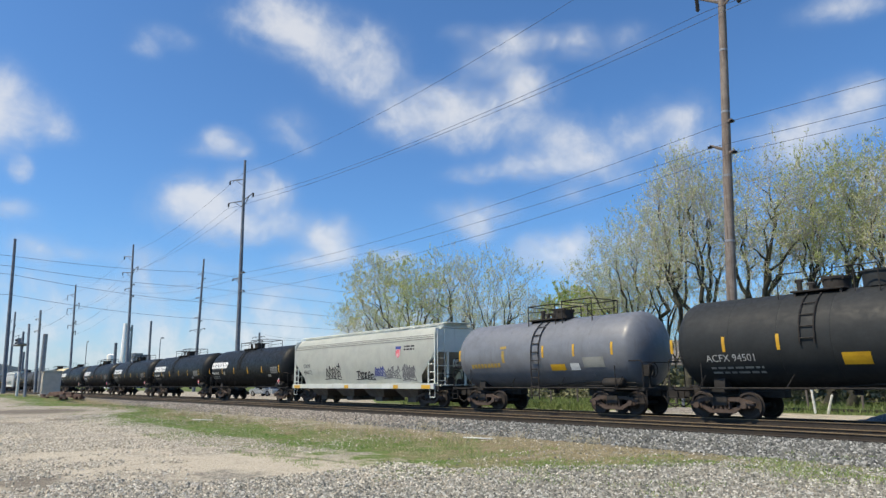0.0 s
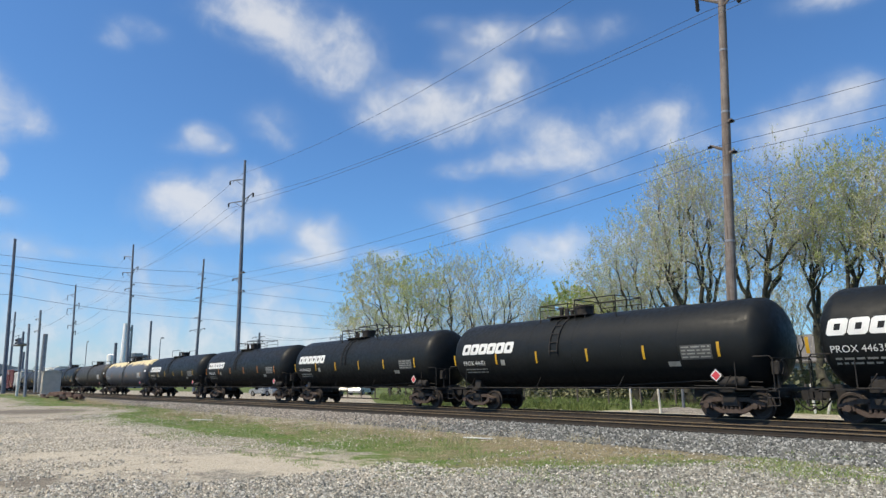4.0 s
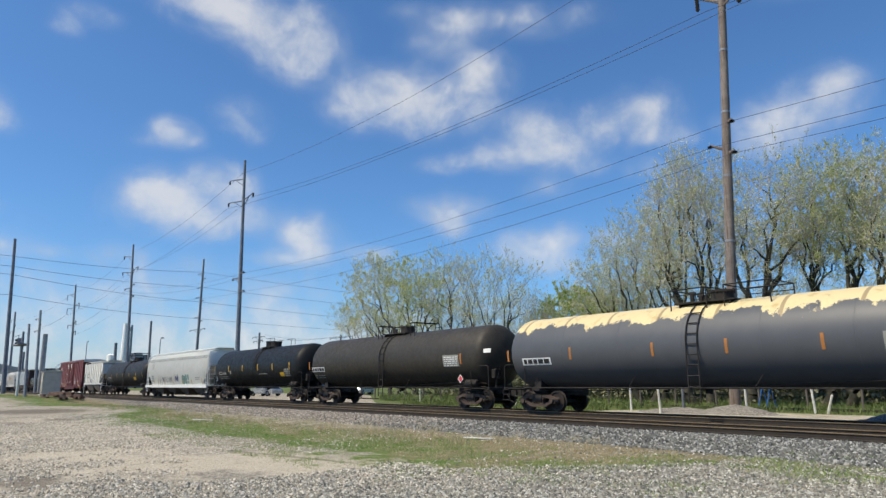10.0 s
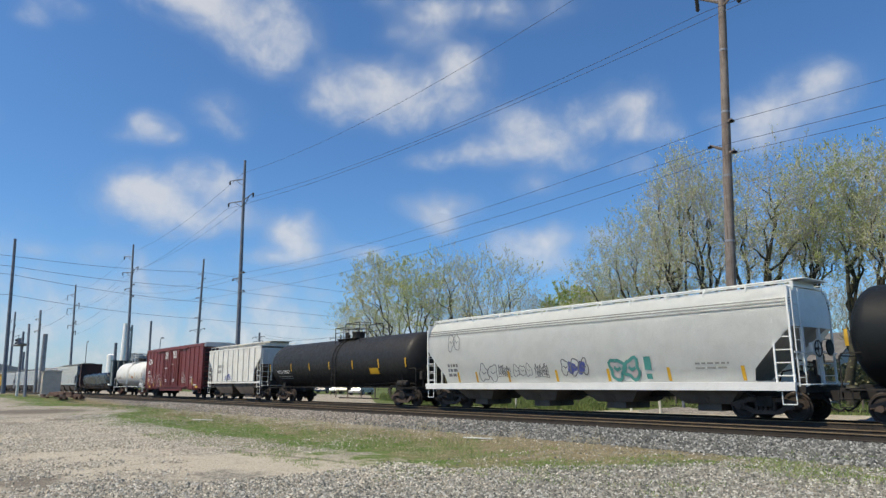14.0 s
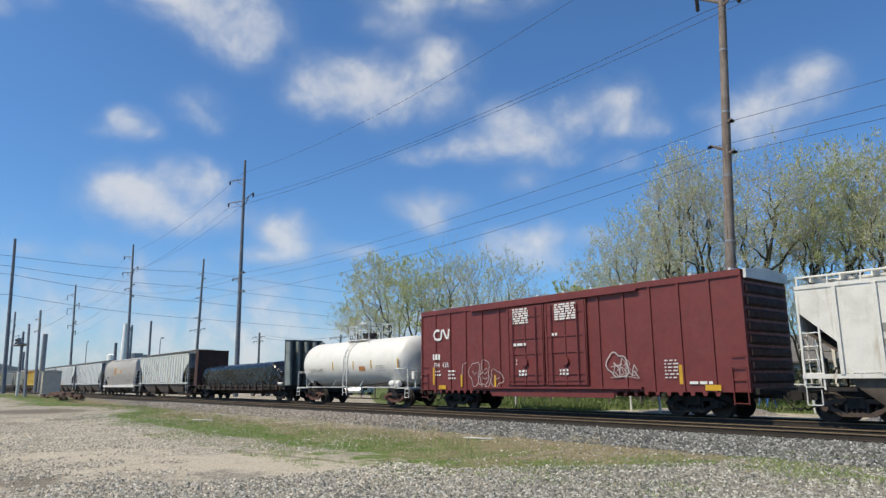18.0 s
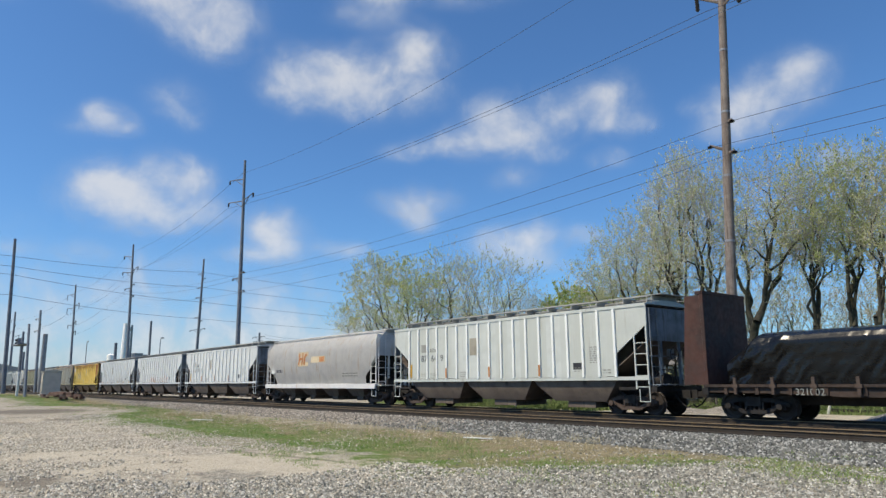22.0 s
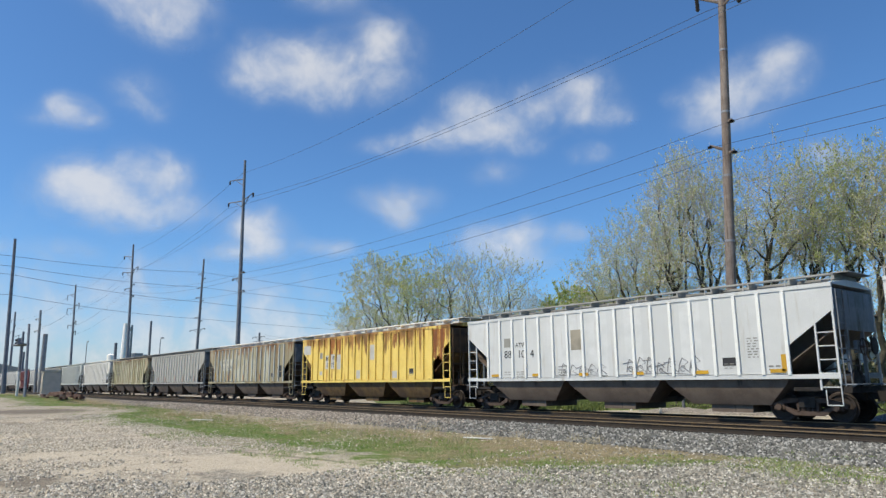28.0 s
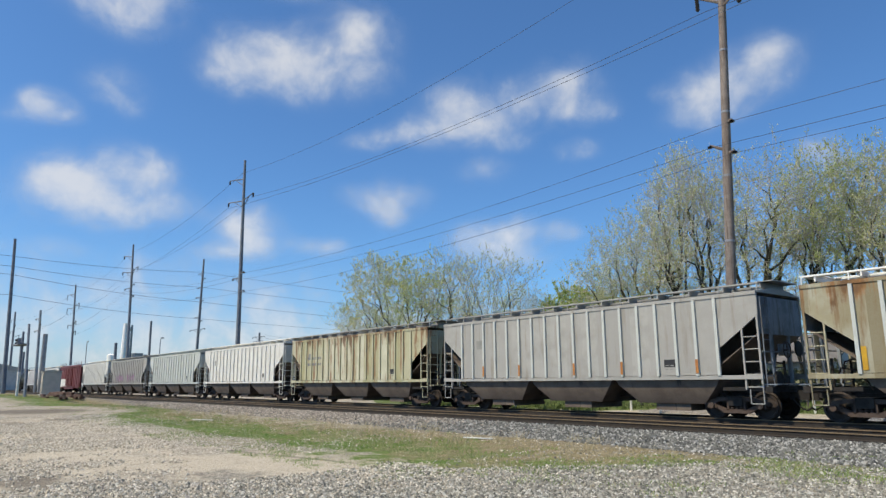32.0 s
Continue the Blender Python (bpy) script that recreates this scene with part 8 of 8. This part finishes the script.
loose_stones("gravel", "loose grey crushed gravel on the lot", 40000, lot, 0.012, 0.038, M_STONE, 11, lambda x, y: x > PALE_X + rs.normal(0, 2.5) and gravelly(x, y))
loose_stones("pale_gravel", "loose pale beige gravel on the lot", 36000, lot, 0.012, 0.036, M_STONE2, 21, lambda x, y: x < PALE_X + rs.normal(0, 2.5) and gravelly(x, y))
bank = lambda q: (-3.0 - 60 * q.rand() ** 1.7, 18.5 - 3.9 * q.rand() ** 1.2)
loose_stones("ballast_stones", "loose grey ballast beside the track", 26000, bank, 0.025, 0.065, M_BALL, 12, lambda x, y: x > TAN_X + rs.normal(0, 3))
loose_stones("tan_ballast", "loose pinkish tan ballast beside the track", 16000, bank, 0.025, 0.065, M_BALL2, 13, lambda x, y: x < TAN_X + rs.normal(0, 3))
# ---- litter in the grass ----
for x, y, rz, w in ((-15.3, 13.4, 25, 0.45), (-31.5, 11.1, 40, 0.5)):
    bm = bmesh.new()
    slab(bm, -w, w, -0.05, 0.05, 0, 0.03, 0.008)
    tagged(put("wood_scrap", mesh_from(bm, "wood_scrap", M_WPOST), None, pose(x, y, ground_z(x, y) + 0.03, 2, 1, rz)), "bleached white scrap of lath in the grass", "wood scrap", "lath scraps")
# ---- houses glimpsed behind the trees ----
M_SIDING = mat("pale_house_siding", (0.62, 0.61, 0.57), (0.54, 0.53, 0.5), 0.7, streak=(0.46, 0.45, 0.41))
M_SHINGLE = mat("grey_roof_shingle", (0.13, 0.125, 0.12), (0.18, 0.17, 0.165), 0.9, grain=14, bump=0.4)
M_PANE = mat("dark_window_glass", (0.02, 0.024, 0.03), rough=0.1, bump=0.0)


def house(label, x, y, rz, w, d, h):
    root = thing("house", label, "house", "houses behind the trees", pose(x, y, ground_z(x, y) - 0.05, 0, 0, rz))
    bm = bmesh.new()
    box(bm, -w / 2, w / 2, -d / 2, d / 2, 0, h)
    along(bm, [(-d / 2, h), (d / 2, h), (0, h + d * 0.3)], -w / 2, w / 2)
    part("wall", bm, M_SIDING, root)
    for s in (-1, 1):
        bm = bmesh.new()
        p = [(s * (d / 2 + 0.4), h - 0.22), (s * (d / 2 + 0.4), h - 0.08), (0, h + d * 0.3 + 0.16), (0, h + d * 0.3 + 0.02)]
        along(bm, p[:: s], -w / 2 - 0.4, w / 2 + 0.4)
        part("roof_slope", bm, M_SHINGLE, root)
    for i in range(4):
        xx = -w / 2 + w * (i + 0.5) / 4
        if i == 2:
            bm = bmesh.new()
            slab(bm, xx - 0.5, xx + 0.5, -d / 2 - 0.05, -d / 2, 0.2, 2.25, 0.02)
            part("door", bm, M_DULLH, root)
        else:
            bm = bmesh.new()
            slab(bm, xx - 0.65, xx + 0.65, -d / 2 - 0.06, -d / 2, 0.95, 2.3, 0.02)
            f = part("window", bm, M_WPOST, root)
            for k in (-0.3, 0.3):
                bm = bmesh.new()
                box(bm, xx + k - 0.26, xx + k + 0.26, -d / 2 - 0.07, -d / 2 - 0.05, 1.05, 2.2)
                part("pane", bm, M_PANE, f)


house("pale single-storey house with grey shingle roof", -42.5, 62, 8, 11, 7.5, 3.2)
house("pale bungalow with low grey shingle roof", -27.5, 61, -6, 10, 7, 3.1)
# ---- clouds, drifting on the wind ----
CLOUDS = []
CLOUD_RANGE = 2500.0


def cloud_mat():
    m = bpy.data.materials.new("sunlit_cloud")
    m.use_nodes = True
    nt = m.node_tree
    nn, ll = nt.nodes, nt.links
    nn.remove(nn["Principled BSDF"])
    v = coords(nt)
    at = nn.new("ShaderNodeAttribute")
    at.attribute_name = "cloud_body"
    n1 = noise_of(nt, v, 0.0058, 6, 0.5, 0.35)
    n2 = noise_of(nt, v, 0.022, 4, 0.5, 0.5)
    body = calc(nt, "ADD", at.outputs["Fac"], calc(nt, "ADD", calc(nt, "MULTIPLY", calc(nt, "SUBTRACT", n1, 0.5), 1.7), calc(nt, "MULTIPLY", calc(nt, "SUBTRACT", n2, 0.5), 0.35)))
    alpha = calc(nt, "ADD", ramp(nt, body, 0.2, 1.25, 0.0, 0.65), ramp(nt, body, -0.3, 0.6, 0.0, 0.16))
    alpha = calc(nt, "MULTIPLY", alpha, ramp(nt, at.outputs["Fac"], 0.0, 0.3))
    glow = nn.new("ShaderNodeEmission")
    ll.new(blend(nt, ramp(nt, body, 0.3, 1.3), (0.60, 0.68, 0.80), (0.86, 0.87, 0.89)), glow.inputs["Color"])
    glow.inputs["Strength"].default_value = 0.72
    clear = nn.new("ShaderNodeBsdfTransparent")
    mix = nn.new("ShaderNodeMixShader")
    ll.new(alpha, mix.inputs[0])
    ll.new(clear.outputs[0], mix.inputs[1])
    ll.new(glow.outputs[0], mix.inputs[2])
    ll.new(mix.outputs[0], nn["Material Output"].inputs["Surface"])
    return m


M_CLOUD = cloud_mat()


def heading(az, el):
    a, e = radians(az), radians(el)
    return Vector((-math.sin(a) * math.cos(e), math.cos(a) * math.cos(e), math.sin(e)))


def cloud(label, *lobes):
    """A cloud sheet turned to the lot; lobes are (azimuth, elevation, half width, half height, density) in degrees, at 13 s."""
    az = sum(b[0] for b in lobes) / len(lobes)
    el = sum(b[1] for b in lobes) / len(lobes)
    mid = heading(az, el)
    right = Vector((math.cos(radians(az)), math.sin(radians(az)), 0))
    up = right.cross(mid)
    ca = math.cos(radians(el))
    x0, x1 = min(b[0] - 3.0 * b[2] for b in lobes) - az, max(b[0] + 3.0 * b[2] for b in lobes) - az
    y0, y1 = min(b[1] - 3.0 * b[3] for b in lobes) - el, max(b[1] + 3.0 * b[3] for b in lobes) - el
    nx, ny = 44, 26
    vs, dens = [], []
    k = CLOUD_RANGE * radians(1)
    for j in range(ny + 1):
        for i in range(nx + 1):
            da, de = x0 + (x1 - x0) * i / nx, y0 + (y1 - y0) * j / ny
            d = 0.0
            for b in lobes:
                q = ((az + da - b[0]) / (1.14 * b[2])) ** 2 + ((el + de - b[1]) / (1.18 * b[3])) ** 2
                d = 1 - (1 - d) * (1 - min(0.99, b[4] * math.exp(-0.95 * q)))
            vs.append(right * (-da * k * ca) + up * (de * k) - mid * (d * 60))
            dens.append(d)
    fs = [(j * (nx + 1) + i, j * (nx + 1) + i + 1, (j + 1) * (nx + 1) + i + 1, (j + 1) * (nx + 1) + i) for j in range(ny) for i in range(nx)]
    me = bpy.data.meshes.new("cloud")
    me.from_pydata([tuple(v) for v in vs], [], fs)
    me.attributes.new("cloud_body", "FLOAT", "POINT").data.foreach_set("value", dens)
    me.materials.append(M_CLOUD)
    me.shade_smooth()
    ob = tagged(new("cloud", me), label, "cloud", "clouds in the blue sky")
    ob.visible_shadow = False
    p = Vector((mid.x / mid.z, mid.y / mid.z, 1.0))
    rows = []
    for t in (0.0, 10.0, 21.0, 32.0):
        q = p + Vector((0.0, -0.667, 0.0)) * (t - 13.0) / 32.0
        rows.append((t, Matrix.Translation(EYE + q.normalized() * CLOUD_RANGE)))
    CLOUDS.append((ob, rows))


cloud('broad white cloud with ragged lower edge', (75.7, 29.7, 2.6, 0.8, 0.9), (71.6, 29.4, 3.7, 1.3, 1), (67.7, 28.6, 3.1, 1.8, 1), (64.6, 27.5, 2.4, 1.9, 1), (65.6, 25.7, 1.4, 0.9, 0.8), (73.6, 31.1, 3.2, 1.2, 0.8))
cloud('wide puffy sunlit white cloud', (60.4, 24.5, 2.2, 1.5, 0.85), (60.6, 22.5, 2.2, 1.0, 0.7), (56.1, 23.7, 3.3, 1.7, 0.95), (52.6, 24.0, 3.3, 1.9, 0.95), (49.7, 26.5, 2.3, 1.7, 1), (48.8, 24.0, 1.8, 1.8, 0.75), (58.2, 25.6, 1.8, 0.8, 0.5))
cloud('long white cloud bank with soft gaps', (51.1, 18.8, 2.7, 0.7, 0.55), (47.1, 19.3, 2.7, 1.0, 0.85), (43.6, 20.8, 2.6, 1.7, 1), (42.4, 19.1, 2.2, 1.0, 0.7), (38.2, 20.8, 1.7, 1.4, 0.95), (34.6, 21.8, 2.1, 1.6, 1), (33.8, 19.8, 2.1, 1.0, 0.7), (31.8, 19.9, 1.0, 0.6, 0.45), (39.3, 17.8, 1.6, 0.7, 0.35))
cloud('soft white cloud beside the pole', (22.6, 20.1, 2.9, 1.6, 0.85), (20.3, 21.3, 1.6, 1.3, 0.9), (25.5, 19.5, 2.0, 1.2, 0.7), (25.1, 18.0, 2.4, 0.8, 0.55), (28.6, 20.3, 1.1, 0.6, 0.35))
cloud('low bright sunlit white cloud', (77.1, 14.2, 2.0, 1.4, 1), (74.1, 14.4, 2.7, 1.7, 1), (71.1, 15.7, 2.1, 1.4, 1), (71.9, 13.1, 3.2, 1.1, 0.9), (68.3, 13.2, 2.0, 1.0, 0.75), (76.0, 15.1, 1.4, 0.7, 0.6))
cloud('small rounded white cloud', (64.2, 12.4, 2.1, 1.3, 1), (62.8, 11.1, 1.8, 1.0, 0.9), (65.5, 10.2, 2.1, 0.6, 0.75), (58.9, 10.8, 2.2, 0.5, 0.45))
cloud('small bright puff of cloud', (75.2, 19.7, 1.4, 0.8, 1), (73.9, 19.1, 0.9, 0.5, 0.8), (76.1, 20.2, 0.7, 0.5, 0.7), (77.6, 18.8, 1.4, 0.7, 0.2))
cloud('thin grey-white veil of cloud', (70.4, 21.7, 2.0, 1.2, 0.42), (68.7, 20.3, 1.1, 0.8, 0.34))
cloud('thin pale cloud over the trees', (51.4, 14.2, 2.1, 1.0, 0.6), (49.7, 14.7, 1.3, 0.6, 0.4), (51.1, 12.9, 1.0, 0.6, 0.45))
cloud('pale cloud low over the trees', (43.7, 11.3, 3.0, 1.2, 0.8), (41.4, 11.8, 1.8, 0.9, 0.75), (46.1, 11.1, 1.7, 0.9, 0.5), (42.3, 9.6, 2.8, 0.8, 0.6), (37.3, 11.4, 1.2, 0.5, 0.35))
cloud('thin high veil of white cloud', (47.9, 30.4, 5.2, 0.9, 0.7), (51.5, 30.1, 2.9, 0.9, 0.6), (53.9, 28.3, 2.4, 0.8, 0.45), (44.3, 29.5, 2.4, 0.7, 0.5), (56.2, 31.1, 1.6, 0.5, 0.4))
cloud('thin high scrap of white cloud', (22.0, 29.7, 2.6, 0.8, 0.6), (19.2, 29.3, 1.8, 0.7, 0.5))
cloud('low hazy cloud streak', (78.2, 9.7, 1.7, 0.8, 0.5), (74.8, 7.6, 1.5, 0.6, 0.5), (83.1, 9.7, 1.8, 0.6, 0.4))
cloud('low hazy cloud streak', (65.7, 7.6, 1.8, 0.6, 0.45), (72.5, 9.2, 1.7, 0.5, 0.3))
cloud('bright white cloud near the horizon', (91.4, 20.5, 1.3, 1.5, 1), (89.8, 19.2, 1.8, 1.4, 1), (87.8, 18.5, 1.3, 0.7, 0.8), (89.5, 15.4, 0.6, 0.6, 0.7), (92.0, 18.5, 1.3, 1.9, 1))
cloud('low hazy cloud streak', (87.8, 12.5, 1.3, 0.6, 0.7), (85.8, 9.9, 1.8, 0.8, 0.6))
cloud('small pale cloud above the trees', (19.3, 15.3, 1.4, 0.9, 0.6), (17.6, 14.2, 1.1, 0.6, 0.4))
cloud('wispy scrap of thin cloud', (82.7, 27.1, 1.7, 0.7, 0.55), (84.4, 25.9, 1.2, 0.6, 0.3))
cloud('thin wisp of high cloud', (51.2, 14.5, 2.6, 1.2, 0.6), (51.2, 13.0, 1.1, 0.9, 0.45), (54.3, 14.9, 1.3, 0.7, 0.3))
cloud('thin wisp of high cloud', (37.9, 11.9, 1.4, 0.8, 0.5), (58.4, 10.8, 1.9, 0.7, 0.55))
cloud('thin wisp of high cloud', (52.5, 28.5, 2.5, 1.1, 0.3), (40.1, 30.2, 2.4, 1.1, 0.3))
cloud('thin wisp of high cloud', (43.2, 16.4, 2.0, 1.0, 0.4), (35.2, 17.3, 1.7, 0.8, 0.5))
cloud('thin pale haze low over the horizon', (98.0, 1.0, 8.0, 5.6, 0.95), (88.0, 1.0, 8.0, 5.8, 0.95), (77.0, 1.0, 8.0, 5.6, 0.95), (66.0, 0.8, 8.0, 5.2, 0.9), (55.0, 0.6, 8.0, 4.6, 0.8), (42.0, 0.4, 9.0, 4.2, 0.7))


# ---- movement ----
def motions():
    for car, x in CARS:
        walk(car, [(0.0, pose(x, TRACK_Y, RAIL_Z)), (16.0, pose(x + SPEED * 16, TRACK_Y, RAIL_Z)), (32.0, pose(x + SPEED * 32, TRACK_Y, RAIL_Z))])
    # every wheel rolls; those at the same place in their trucks share one set of keys
    turn = math.degrees(SPEED / WHEEL_R) / FPS
    for (a, y), wheels in WHEELS.items():
        walk(wheels[0], [(k / FPS, pose(a, y * 0.74, WHEEL_R, 0, turn * k * y, 0 if y > 0 else 180)) for k in range(32 * FPS + 1)])
        keys = wheels[0].animation_data
        for w in wheels[1:]:
            w.rotation_mode = "QUATERNION"
            w.animation_data_create().action = keys.action
            w.animation_data.action_slot = keys.action_slot
    for drifting, rows in CLOUDS:
        walk(drifting, rows)


motions()
